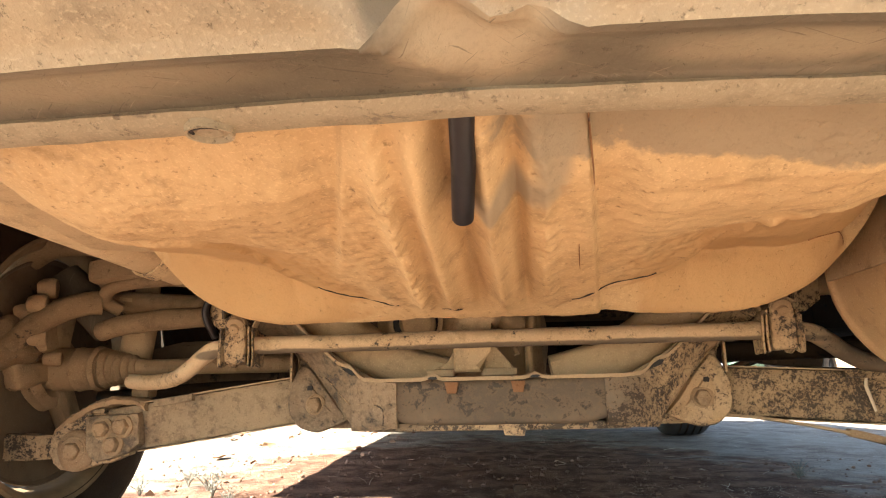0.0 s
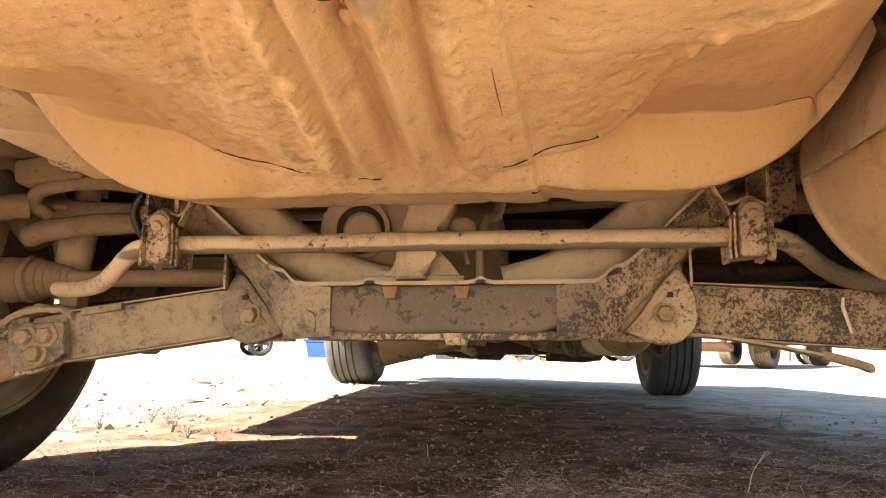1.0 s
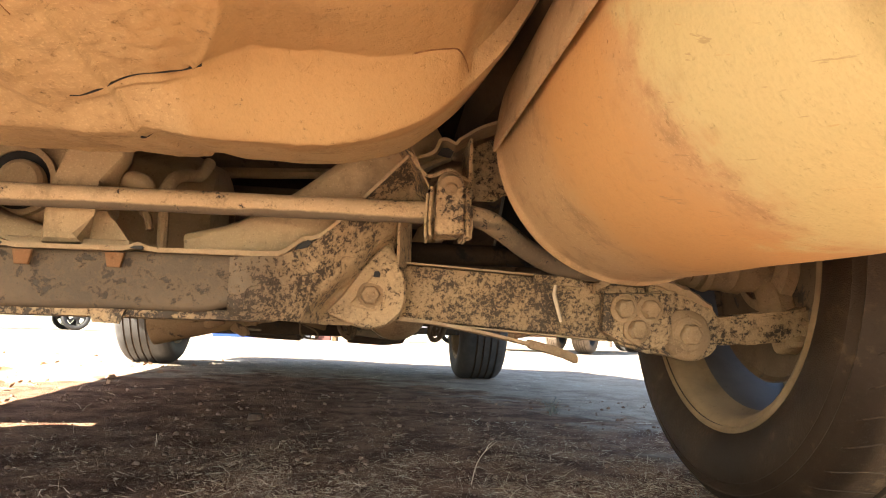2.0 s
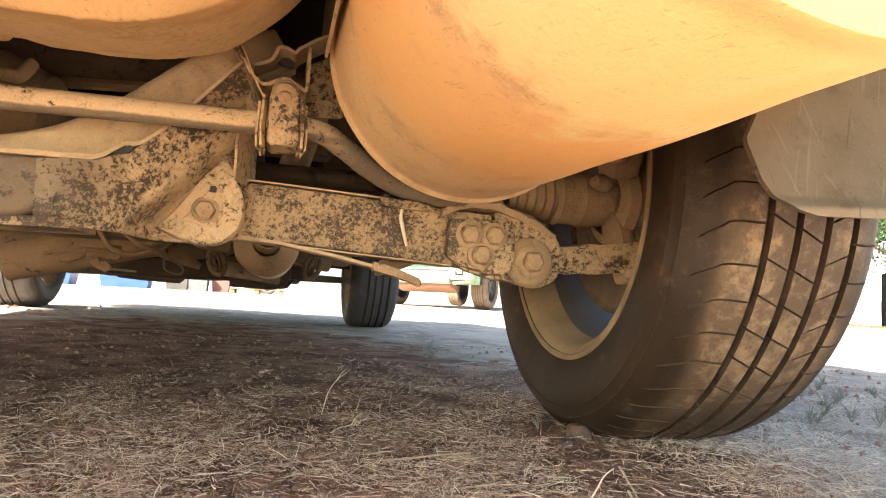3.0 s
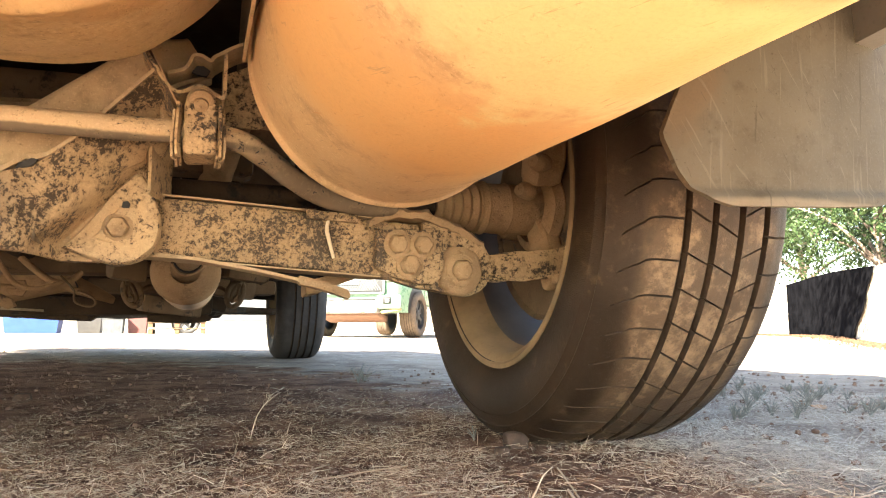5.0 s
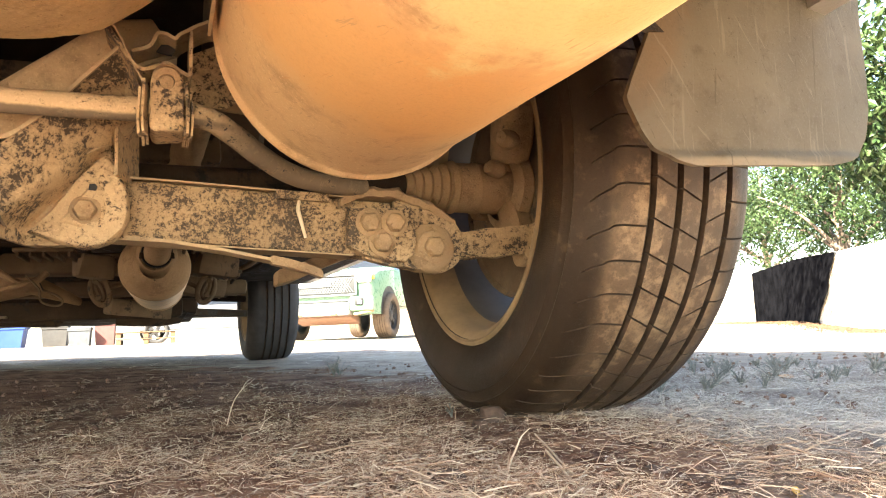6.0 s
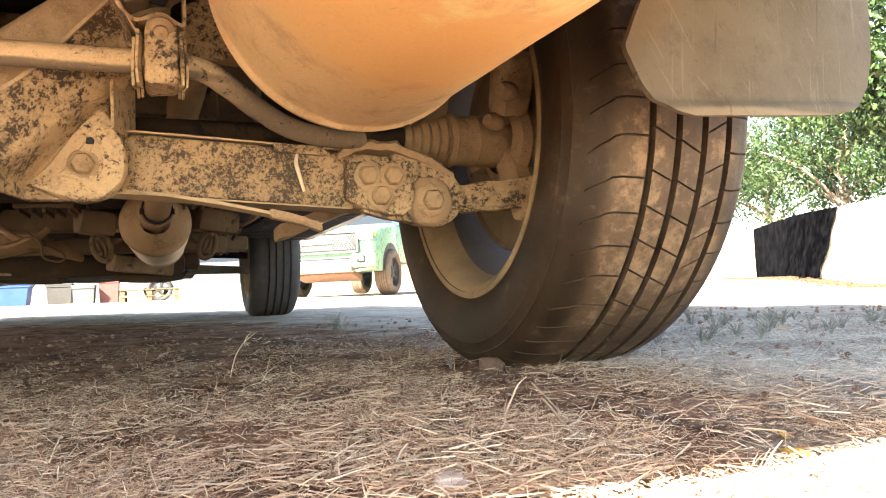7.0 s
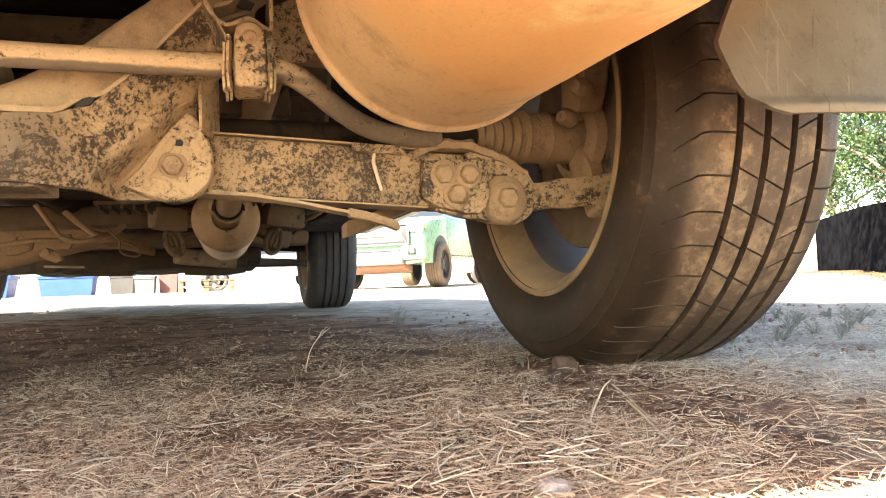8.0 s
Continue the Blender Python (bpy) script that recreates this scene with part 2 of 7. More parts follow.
def tyre_material():
    """Brown dusty tread running out over the shoulder into darker sidewalls. The wheel's axis is the local x."""
    m, nt, p = nodes_of("tyre_rubber")
    co = coords(nt)
    a = add_noise(nt, co, 9.0, 6.0, 0.65, 0.3)
    b = add_noise(nt, co, 55.0, 6.0, 0.7)
    f = add_noise(nt, co, 600.0, 2.0, 0.6)
    tread = mixc(nt, ramp(nt, a, 0.35, 0.65), (0.074, 0.047, 0.028), (0.138, 0.090, 0.053))
    k = math_node(nt, 'ADD', math_node(nt, 'MULTIPLY', a, 0.7), math_node(nt, 'MULTIPLY', b, 0.9))
    tread = mixc(nt, ramp(nt, k, 0.76, 1.0, 0.0, 0.62), tread, (0.37, 0.245, 0.142))
    scuff = add_noise(nt, co, 150.0, 5.0, 0.75)
    tread = mixc(nt, ramp(nt, scuff, 0.58, 0.68, 0.0, 0.55), tread, (0.055, 0.037, 0.024))
    side = mixc(nt, ramp(nt, a, 0.35, 0.65), (0.023, 0.0135, 0.0078), (0.040, 0.0245, 0.0145))
    side = mixc(nt, ramp(nt, k, 0.88, 1.05, 0.0, 0.6), side, (0.11, 0.072, 0.043))
    sep = nt.nodes.new("ShaderNodeSeparateXYZ")
    nt.links.new(co, sep.inputs[0])
    far = math_node(nt, 'SUBTRACT', sep.outputs[0], 0.018)
    out = math_node(nt, 'MAXIMUM', math_node(nt, 'MULTIPLY', sep.outputs[0], -1.0), far)
    out = math_node(nt, 'ADD', out, math_node(nt, 'MULTIPLY', math_node(nt, 'SUBTRACT', b, 0.5), 0.022))
    c = mixc(nt, ramp(nt, out, 0.056, 0.084), tread, side)
    c = mixc(nt, ramp(nt, f, 0.5, 0.8, 0.0, 0.35), c, (0.05, 0.034, 0.022))
    nt.links.new(c, p.inputs["Base Color"])
    p.inputs["Roughness"].default_value = 0.55
    p.inputs["Specular IOR Level"].default_value = 0.28
    h = math_node(nt, 'SUBTRACT', math_node(nt, 'ADD', b, f), math_node(nt, 'MULTIPLY', ramp(nt, scuff, 0.58, 0.68), 0.5))
    nt.links.new(bump(nt, h, 0.7, 0.0008), p.inputs["Normal"])
    return m


TYRE = tyre_material()
# darker tone for groove and cut faces, their shade put into the colour
GROOVE = plain("groove_rubber", (0.062, 0.040, 0.025), 0.85, var=0.4, scale=60.0)


def ground_material():
    m, nt, p = nodes_of("dry_ground")
    co = coords(nt)
    big = add_noise(nt, co, 0.9, 5.0, 0.6, 0.5)
    mid = add_noise(nt, co, 9.0, 7.0, 0.7, 0.3)
    fine = add_noise(nt, co, 110.0, 6.0, 0.75)
    c = mixc(nt, ramp(nt, mid, 0.35, 0.68), (0.22, 0.163, 0.127), (0.41, 0.335, 0.265))
    c = mixc(nt, ramp(nt, big, 0.44, 0.66, 0.0, 0.6), c, (0.46, 0.39, 0.305))
    c = mixc(nt, ramp(nt, fine, 0.5, 0.72, 0.0, 0.7), c, (0.13, 0.092, 0.07))
    c = mixc(nt, ramp(nt, fine, 0.5, 0.3, 0.0, 0.6), c, (0.52, 0.43, 0.33))
    # a patch of loose brown soil on the paler yard, drawn out to deepen the car's shade
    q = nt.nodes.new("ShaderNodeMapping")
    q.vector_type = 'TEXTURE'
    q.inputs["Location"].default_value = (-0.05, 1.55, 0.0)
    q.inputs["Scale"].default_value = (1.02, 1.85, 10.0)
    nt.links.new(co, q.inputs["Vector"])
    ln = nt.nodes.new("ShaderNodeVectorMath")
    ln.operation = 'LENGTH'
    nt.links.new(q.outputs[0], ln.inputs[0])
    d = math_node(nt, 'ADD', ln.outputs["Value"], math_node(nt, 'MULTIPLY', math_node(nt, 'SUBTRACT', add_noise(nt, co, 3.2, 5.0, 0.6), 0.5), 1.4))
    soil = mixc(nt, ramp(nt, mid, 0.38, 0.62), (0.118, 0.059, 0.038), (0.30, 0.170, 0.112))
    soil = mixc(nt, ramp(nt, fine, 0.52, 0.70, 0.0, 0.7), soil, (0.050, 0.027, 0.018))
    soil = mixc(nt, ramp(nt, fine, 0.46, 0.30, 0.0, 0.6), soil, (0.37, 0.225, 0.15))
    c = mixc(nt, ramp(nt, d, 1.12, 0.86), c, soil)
    nt.links.new(c, p.inputs["Base Color"])
    p.inputs["Roughness"].default_value = 0.95
    p.inputs["Specular IOR Level"].default_value = 0.15
    h = math_node(nt, 'ADD', fine, math_node(nt, 'MULTIPLY', mid, 2.0))
    nt.links.new(bump(nt, h, 1.0, 0.008), p.inputs["Normal"])
    return m


GROUND = ground_material()


def island_material(name, cols, rough=0.9, translucent=0.0, sky_grey=None):
    """Colour by random island between a few colours."""
    m, nt, p = nodes_of(name)
    g = nt.nodes.new("ShaderNodeNewGeometry")
    r = nt.nodes.new("ShaderNodeValToRGB")
    r.color_ramp.elements[0].color = (*cols[0], 1)
    r.color_ramp.elements[1].color = (*cols[-1], 1)
    for k, c in enumerate(cols[1:-1], 1):
        e = r.color_ramp.elements.new(k / (len(cols) - 1))
        e.color = (*c, 1)
    nt.links.new(g.outputs["Random Per Island"], r.inputs[0])
    co = coords(nt)
    c = mixc(nt, ramp(nt, add_noise(nt, co, 45.0, 3.0), 0.4, 0.75, 0.0, 0.4), r.outputs[0], tuple(v * 0.5 for v in cols[0]))
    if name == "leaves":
        # coarse dark clumps in the colour, standing in for shade within the crowns
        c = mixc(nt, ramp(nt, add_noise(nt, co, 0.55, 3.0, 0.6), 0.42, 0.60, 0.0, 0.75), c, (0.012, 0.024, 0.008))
    if sky_grey:
        # greyer straw out on the open yard, the skylight there put into its colour
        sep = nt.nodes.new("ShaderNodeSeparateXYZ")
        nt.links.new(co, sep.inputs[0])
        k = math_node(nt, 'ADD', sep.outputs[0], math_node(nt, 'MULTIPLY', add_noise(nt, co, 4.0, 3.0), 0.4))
        c = mixc(nt, ramp(nt, k, 1.0, 1.3, 0.0, 0.65), c, sky_grey)
    nt.links.new(c, p.inputs["Base Color"])
    p.inputs["Roughness"].default_value = rough
    p.inputs["Specular IOR Level"].default_value = 0.2
    if translucent:
        t = nt.nodes.new("ShaderNodeBsdfTranslucent")
        nt.links.new(c, t.inputs[0])
        mx = nt.nodes.new("ShaderNodeMixShader")
        mx.inputs[0].default_value = translucent
        nt.links.new(p.outputs[0], mx.inputs[1])
        nt.links.new(t.outputs[0], mx.inputs[2])
        nt.links.new(mx.outputs[0], nt.nodes["Material Output"].inputs[0])
    return m


STRAW = island_material("straw", [(min(0.80, 1.08 * a), 1.11 * b, 1.13 * c) for a, b, c in ((0.31, 0.18, 0.115), (0.58, 0.425, 0.29), (0.72, 0.585, 0.42), (0.44, 0.285, 0.185), (0.64, 0.49, 0.335), (0.20, 0.118, 0.076), (0.53, 0.36, 0.24), (0.26, 0.155, 0.10), (0.40, 0.26, 0.17))], 0.6, sky_grey=(0.50, 0.47, 0.42))
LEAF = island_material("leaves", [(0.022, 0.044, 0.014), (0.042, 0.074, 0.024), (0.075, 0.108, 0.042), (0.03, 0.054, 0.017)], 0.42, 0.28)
WEED = island_material("weed_leaves", [(0.17, 0.165, 0.135), (0.27, 0.265, 0.22), (0.21, 0.195, 0.16)], 0.8, 0.2)
LITTER = island_material("litter", [(0.34, 0.20, 0.11), (0.42, 0.26, 0.15), (0.26, 0.15, 0.09)], 0.85)
BARK = plain("bark", (0.16, 0.12, 0.09), 0.95, var=0.4, scale=14.0, relief=0.006)


# ---- building helpers ----
def finish(me, angle=35.0):
    me.polygons.foreach_set("use_smooth", [True] * len(me.polygons))
    me.set_sharp_from_angle(angle=radians(angle))
    return me


def world_of(ob):
    m = ob.matrix_parent_inverse @ ob.matrix_basis
    return world_of(ob.parent) @ m if ob.parent else ob.matrix_basis.copy()


def part(name, bm, material, parent=None, label="", m=None, angle=35.0):
    """One mesh object under a thing or part. The mesh's coordinates are the world's, or those of the pose m."""
    me = bm if isinstance(bm, bpy.types.Mesh) else bpy.data.meshes.new(name)
    if me is not bm:
        bmesh.ops.recalc_face_normals(bm, faces=bm.faces)
        bm.to_mesh(me)
        bm.free()
        finish(me, angle)
        me.materials.append(material)
    ob = new(name, me)
    if m is not None:
        ob.matrix_basis = m
    if parent is not None:
        ob.parent = parent
        ob.matrix_parent_inverse = world_of(parent).inverted()
    return tagged(ob, label) if label else ob


def empty(name, x, y, z, label, category, group="", kind=""):
    ob = new(name)
    ob.location = (x, y, z)
    ob.empty_display_size = 0.2
    return tagged(ob, label, category, group, kind)


def smooth_path(pts, sub=6):
    """Catmull-Rom through the points."""
    P = [Vector(p) for p in pts]
    if len(P) < 3:
        return P
    out = []
    for i in range(len(P) - 1):
        a, b, c, d = P[max(i - 1, 0)], P[i], P[i + 1], P[min(i + 2, len(P) - 1)]
        for k in range(sub):
            t = k / sub
            out.append(0.5 * ((2 * b) + (c - a) * t + (2 * a - 5 * b + 4 * c - d) * t * t + (3 * b - a - 3 * c + d) * t ** 3))
    out.append(P[-1])
    return out


def tube(bm, pts, radius, segs=14, sub=6, cap=True):
    """A round tube along a smoothed path; radius may be a function of the share of the way."""
    path = smooth_path(pts, sub)
    rings = []
    prev = None
    for i, p in enumerate(path):
        d = (path[min(i + 1, len(path) - 1)] - path[max(i - 1, 0)]).normalized()
        if prev is None:
            u = d.orthogonal().normalized()
        else:
            u = (prev - d * prev.dot(d)).normalized()
        prev = u
        v = d.cross(u)
        r = radius(i / (len(path) - 1)) if callable(radius) else radius
        rings.append([bm.verts.new(p + r * (math.cos(2 * math.pi * k / segs) * u + math.sin(2 * math.pi * k / segs) * v)) for k in range(segs)])
    for a, b in zip(rings, rings[1:]):
        for k in range(segs):
            bm.faces.new((a[k], a[(k + 1) % segs], b[(k + 1) % segs], b[k]))
    if cap:
        bm.faces.new(rings[0][::-1])
        bm.faces.new(rings[-1])
    return bm


def lathe(bm, profile, m=None, segs=40, close=False):
    """Turn a profile of (along, radius) about the local x axis."""
    m = m or Matrix()
    rings = []
    for a, r in profile:
        rings.append([bm.verts.new(m @ Vector((a, r * math.cos(2 * math.pi * k / segs), r * math.sin(2 * math.pi * k / segs)))) for k in range(segs)])
    pairs = list(zip(rings, rings[1:])) + ([(rings[-1], rings[0])] if close else [])
    for a, b in pairs:
        for k in range(segs):
            bm.faces.new((a[k], a[(k + 1) % segs], b[(k + 1) % segs], b[k]))
    return bm


def rbox(bm, size, m=None, bevel=0.004, seg=2):
    """A box with rounded edges."""
    m = m or Matrix()
    r = bmesh.ops.create_cube(bm, size=1.0, matrix=m @ Matrix.Diagonal((*size, 1)))
    vs = r["verts"]
    if bevel:
        es = list({e for v in vs for e in v.link_edges})
        bmesh.ops.bevel(bm, geom=es, offset=bevel, segments=seg, profile=0.6, affect='EDGES')
    return bm


def prism(bm, poly, depth, m=None, bevel=0.0, seg=2):
    """A polygon of (x, y) drawn out along its local z, from 0 to depth."""
    m = m or Matrix()
    lo = [bm.verts.new(m @ Vector((x, y, 0))) for x, y in poly]
    hi = [bm.verts.new(m @ Vector((x, y, depth))) for x, y in poly]
    n = len(poly)
    fs = [bm.faces.new(lo[::-1]), bm.faces.new(hi)]
    for k in range(n):
        fs.append(bm.faces.new((lo[k], lo[(k + 1) % n], hi[(k + 1) % n], hi[k])))
    if bevel:
        es = list({e for f in fs[:2] for e in f.edges})
        bmesh.ops.bevel(bm, geom=es, offset=bevel, segments=seg, profile=0.6, affect='EDGES')
    return bm


def arc(cx, cy, r, a0, a1, n):
    return [(cx + r * math.cos(radians(a0 + (a1 - a0) * k / n)), cy + r * math.sin(radians(a0 + (a1 - a0) * k / n))) for k in range(n + 1)]


def loft(bm, rings, closed=True, caps=True):
    R = [[bm.verts.new(v) for v in r] for r in rings]
    n = len(R[0])
    for a, b in zip(R, R[1:]):
        for k in range(n if closed else n - 1):
            bm.faces.new((a[k], a[(k + 1) % n], b[(k + 1) % n], b[k]))
    if caps and closed:
        bm.faces.new(R[0][::-1])
        bm.faces.new(R[-1])
    return bm


def sheet(bm, f, nu, nv):
    """A grid of points f(u, v), u and v from 0 to 1."""
    V = [[bm.verts.new(f(i / nu, j / nv)) for j in range(nv + 1)] for i in range(nu + 1)]
    for i in range(nu):
        for j in range(nv):
            bm.faces.new((V[i][j], V[i + 1][j], V[i + 1][j + 1], V[i][j + 1]))
    return bm


def slab(bm, f, nu, nv, off):
    """A sheet of some thickness: two grids, off apart, joined along their edges."""
    o = Vector(off)
    A = [[bm.verts.new(f(i / nu, j / nv)) for j in range(nv + 1)] for i in range(nu + 1)]
    B = [[bm.verts.new(v.co + o) for v in row] for row in A]
    for i in range(nu):
        for j in range(nv):
            bm.faces.new((A[i][j], A[i + 1][j], A[i + 1][j + 1], A[i][j + 1]))
            bm.faces.new((B[i][j], B[i][j + 1], B[i + 1][j + 1], B[i + 1][j]))
    for j in range(nv):
        for i in (0, nu):
            bm.faces.new((A[i][j], A[i][j + 1], B[i][j + 1], B[i][j]))
    for i in range(nu):
        for j in (0, nv):
            bm.faces.new((A[i][j], A[i + 1][j], B[i + 1][j], B[i][j]))
    return bm


def thicken(bm, d):
    bmesh.ops.recalc_face_normals(bm, faces=bm.faces)
    bmesh.ops.solidify(bm, geom=list(bm.faces), thickness=d)
    return bm


def sstep(a, b, x):
    t = min(1.0, max(0.0, (x - a) / (b - a)))
    return t * t * (3 - 2 * t)


def rough_up(bm, amp, scale, seed=0.0):
    """Uneven, dented surface."""
    for v in bm.verts:
        n = noise.noise_vector(v.co * scale + Vector((seed, seed, seed)))
        v.co += n * amp
    return bm


# ---- ground ----
def ground_z(x, y):
    s = sstep(1.2, 3.6, y)
    far = -0.027 * min(20.0, max(-8.0, x)) * (1 - 0.55 * sstep(9.0, 15.0, y))
    z = -0.018 * (1 - s) + s * far
    z += 0.006 * noise.noise((x * 2.3, y * 2.3, 0.3)) + 0.004 * noise.noise((x * 9.0, y * 9.0, 4.0)) + 0.0028 * noise.noise((x * 31.0, y * 31.0, 8.0))
    return z


def build_ground():
    n = 330
    ts = [(2 * i / n - 1) for i in range(n + 1)]
    ax = [0.5 + 1.9 * t + 700 * t ** 9 + 40 * t ** 5 for t in ts]
    ay = [1.1 + 2.0 * t + 700 * t ** 9 + 40 * t ** 5 for t in ts]
    verts = [(x, y, ground_z(x, y)) for x in ax for y in ay]
    k = n + 1
    faces = [(i * k + j, (i + 1) * k + j, (i + 1) * k + j + 1, i * k + j + 1) for i in range(n) for j in range(n)]
    me = bpy.data.meshes.new("ground")
    me.from_pydata(verts, [], faces)
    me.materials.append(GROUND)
    finish(me, 180)
    return tagged(new("ground", me), "dry brown dirt ground strewn with straw", "ground", kind="structure")


build_ground()

# ---- the parked car ----
car = empty("parked_car", 0.0, 2.45, 0.0, "dusty parked SUV seen from underneath, standing on dry ground", "car")


def lerp_table(x, table):
    for (a, p), (b, q) in zip(table, table[1:]):
        if x <= b:
            return p + (q - p) * max(0.0, min(1.0, (x - a) / (b - a)))
    return table[-1][1]


def pan_half(y, left=False):
    return min(0.392, 0.335 + 0.16 * (y - 0.36)) + (0.036 * sstep(0.605, 0.565, y) - 0.018 * sstep(0.75, 0.6, y) if left else 0.0)


def pan_middle(ax, y):
    """The sloping floor between the rear edge and the tub, rising outwards."""
    z = lerp_table(y, ((0.34, 0.402), (0.37, 0.392), (0.42, 0.372), (0.51, 0.357), (0.64, 0.338), (0.70, 0.3245), (0.78, 0.3355), (0.87, 0.350)))
    return z + 0.25 * max(0.0, min(0.16, ax - 0.085)) * sstep(0.45, 0.58, y) * sstep(0.72, 0.66, y)


def tub_edge(ax):
    return lerp_table(ax, ((0.05, 0.69), (0.078, 0.665), (0.10, 0.664), (0.13, 0.661), (0.150, 0.654), (0.163, 0.635), (0.177, 0.600), (0.190, 0.557), (0.205, 0.528), (0.23, 0.513), (0.26, 0.506), (0.32, 0.50)))


def crease(ax):
    """Where the recess meets the steep back wall of the tub: its y and its height."""
    return (lerp_table(ax, ((0.05, 0.69), (0.079, 0.664), (0.102, 0.657), (0.154, 0.655), (0.184, 0.663), (0.23, 0.668), (0.30, 0.672), (0.322, 0.678), (0.335, 0.70))),
            lerp_table(ax, ((0.05, 0.334), (0.079, 0.336), (0.102, 0.340), (0.154, 0.359), (0.184, 0.377), (0.23, 0.378), (0.27, 0.369), (0.30, 0.360), (0.325, 0.345))))


def pan_height(x, y):
    ax = abs(x)
    z = pan_middle(ax, y)
    # the round tub hangs lower in front of a stepped edge
    yb = tub_edge(ax) + 0.004 * noise.noise((x * 25, 0.0, 9.0))
    yc, zc = crease(ax)
    zb = pan_middle(ax, yb) - 0.003 - 0.002 * sstep(0.158, 0.182, ax)
    if y >= 0.70:
        lobe = lerp_table(y, ((0.70, 0.3235), (0.78, 0.335), (0.87, 0.350)))
    elif y > yc or yc - yb < 0.006:
        t = min(1.0, max(0.0, (y - yc) / max(0.004, 0.70 - yc)))
        lobe = 0.3235 + (zc - 0.3235) * (1 - t) ** 1.35
    else:
        t = max(0.0, (y - yb) / (yc - yb))
        lobe = zb + (zc - zb) * t
    k = sstep(yb - 0.007, yb + 0.005, y) * sstep(0.06, 0.085, ax)
    z = z * (1 - k) + lobe * k
    # the wall's sheet overlaps the recess in a thin lip
    z -= 0.0022 * math.exp(-((y - yc - 0.003) / 0.0028) ** 2) * sstep(0.07, 0.09, ax) * sstep(0.335, 0.32, ax)
    edge = y - yb
    z -= (0.0055 + 0.004 * noise.noise((x * 70, y * 70, 6.0))) * math.exp(-((edge + 0.012) / 0.010) ** 2) * sstep(0.160, 0.185, ax)
    crust = sstep(-0.05, 0.25, noise.noise((x * 11, y * 8, 21.0))) * sstep(0.70, 0.60, y) * sstep(0.06, 0.10, ax) * (1 - 0.9 * k)
    z -= crust * (0.0014 * abs(noise.noise((x * 75, y * 110, 22.0))) + 0.0015 * abs(noise.noise((x * 150 + y * 60, y * 220, 25.0))))
    # seams, beads and channels that run fore and aft along the middle
    run = sstep(0.345, 0.38, y) * (1 - sstep(0.60, 0.70, y))
    for c, slope, w, h in ((-0.020, -0.03, 0.007, 0.013), (-0.002, 0.0, 0.006, -0.012), (0.018, 0.0, 0.006, 0.012), (0.034, 0.02, 0.005, -0.010)):
        z += -h * math.exp(-((x - c - slope * (y - 0.4)) / w) ** 2) * run
    for c, slope, big in ((-0.043, -0.045, 1.0), (0.050, 0.03, 0.45)):
        d = x - c - slope * (y - 0.40) + 0.003 * noise.noise((y * 30, c, 0))
        z -= big * (0.0110 + 0.005 * noise.noise((x * 95, y * 60, 3.0)) + 0.0045 * noise.noise((x * 140, y * 125, 3.0))) * math.exp(-(d / 0.0075) ** 2) * run
    for c, slope in ((-0.049, -0.27), (0.071, 0.10)):
        d = (x - c - slope * (y - 0.34)) * (1 if c > 0 else -1)
        z += 0.0075 * sstep(-0.0015, 0.0015, d) * sstep(0.040, 0.008, d) * (1 - sstep(0.46, 0.62, y) * (1 if c < 0 else 0.5))
    # round the sides and the front up
    w = min(0.20, 0.12 + 0.24 * (y - 0.36))
    u = max(0.0, (ax - pan_half(y, x < 0) + w) / w)
    z += 0.135 * u ** (3.0 if x > 0 else 2.4)
    z += 0.11 * max(0.0, (y - 0.845) / 0.045) ** 2.2
    z += 0.0022 * noise.noise((x * 26, y * 26, 1.0)) + 0.0013 * (1 - 0.75 * k) * noise.noise((x * 90, y * 90, 2.0)) + 0.0010 * noise.noise((x * 190, y * 190, 4.0)) * sstep(0.0, 0.3, noise.noise((x * 9, y * 9, 11.0))) + 0.003 * noise.noise((x * 7, y * 7, 5.0))
    return z


def spare_well():
    bm = bmesh.new()
    def f(u, v):
        y = 0.344 + 0.546 * v
        x = (2 * u - 1) * (pan_half(y, u < 0.5) + 0.004)
        return Vector((x, y, pan_height(x, y)))
    slab(bm, f, 400, 300, (0, 0, 0.004))
    return part("spare_wheel_well", bm, PAN, car, "spare wheel well caked in orange-brown dust", angle=60)


WELL = spare_well()


def slit(pts, width):
    """The open lip of an overlapped sheet or a drain: a dark, thin, curved gap in the pan."""
    bm = bmesh.new()
    P = smooth_path([(x, y, min(pan_height(x, y), pan_height(x, y - 0.003)) - 0.0006) for x, y in pts], 8)
    rings = []
    for i, p in enumerate(P):
        w = width * math.sin(math.pi * (i + 1) / (len(P) + 1)) ** 0.6 * (0.75 + 0.4 * math.sin(i * 0.35)) + 0.0001
        rings.append([p + Vector((0, -w, 0)), p + Vector((0, 0, -0.0002)), p + Vector((0, w, 0)), p + Vector((0, 0, 0.002))])
    loft(bm, rings)
    part("slit", bm, BLACK, WELL, "dark slit in the dusty pan")


for s in (-1, 1):
    slit([(s * ax, crease(ax)[0] - 0.002 - 0.003 * q) for ax, q in ((0.079, 1), (0.087, 0.4), (0.098, 0), (0.11, 0.3), (0.122, 1), (0.135, 1), (0.148, 1), (0.158, 0.8)) + (((0.168, 0.8), (0.178, 0.8)) if s < 0 else ())], 0.0006)
slit([(-0.040, 0.672), (-0.034, 0.669), (-0.027, 0.668), (-0.021, 0.671)], 0.0008)
slit([(0.102, 0.720), (0.106, 0.7185), (0.110, 0.720)], 0.0005)


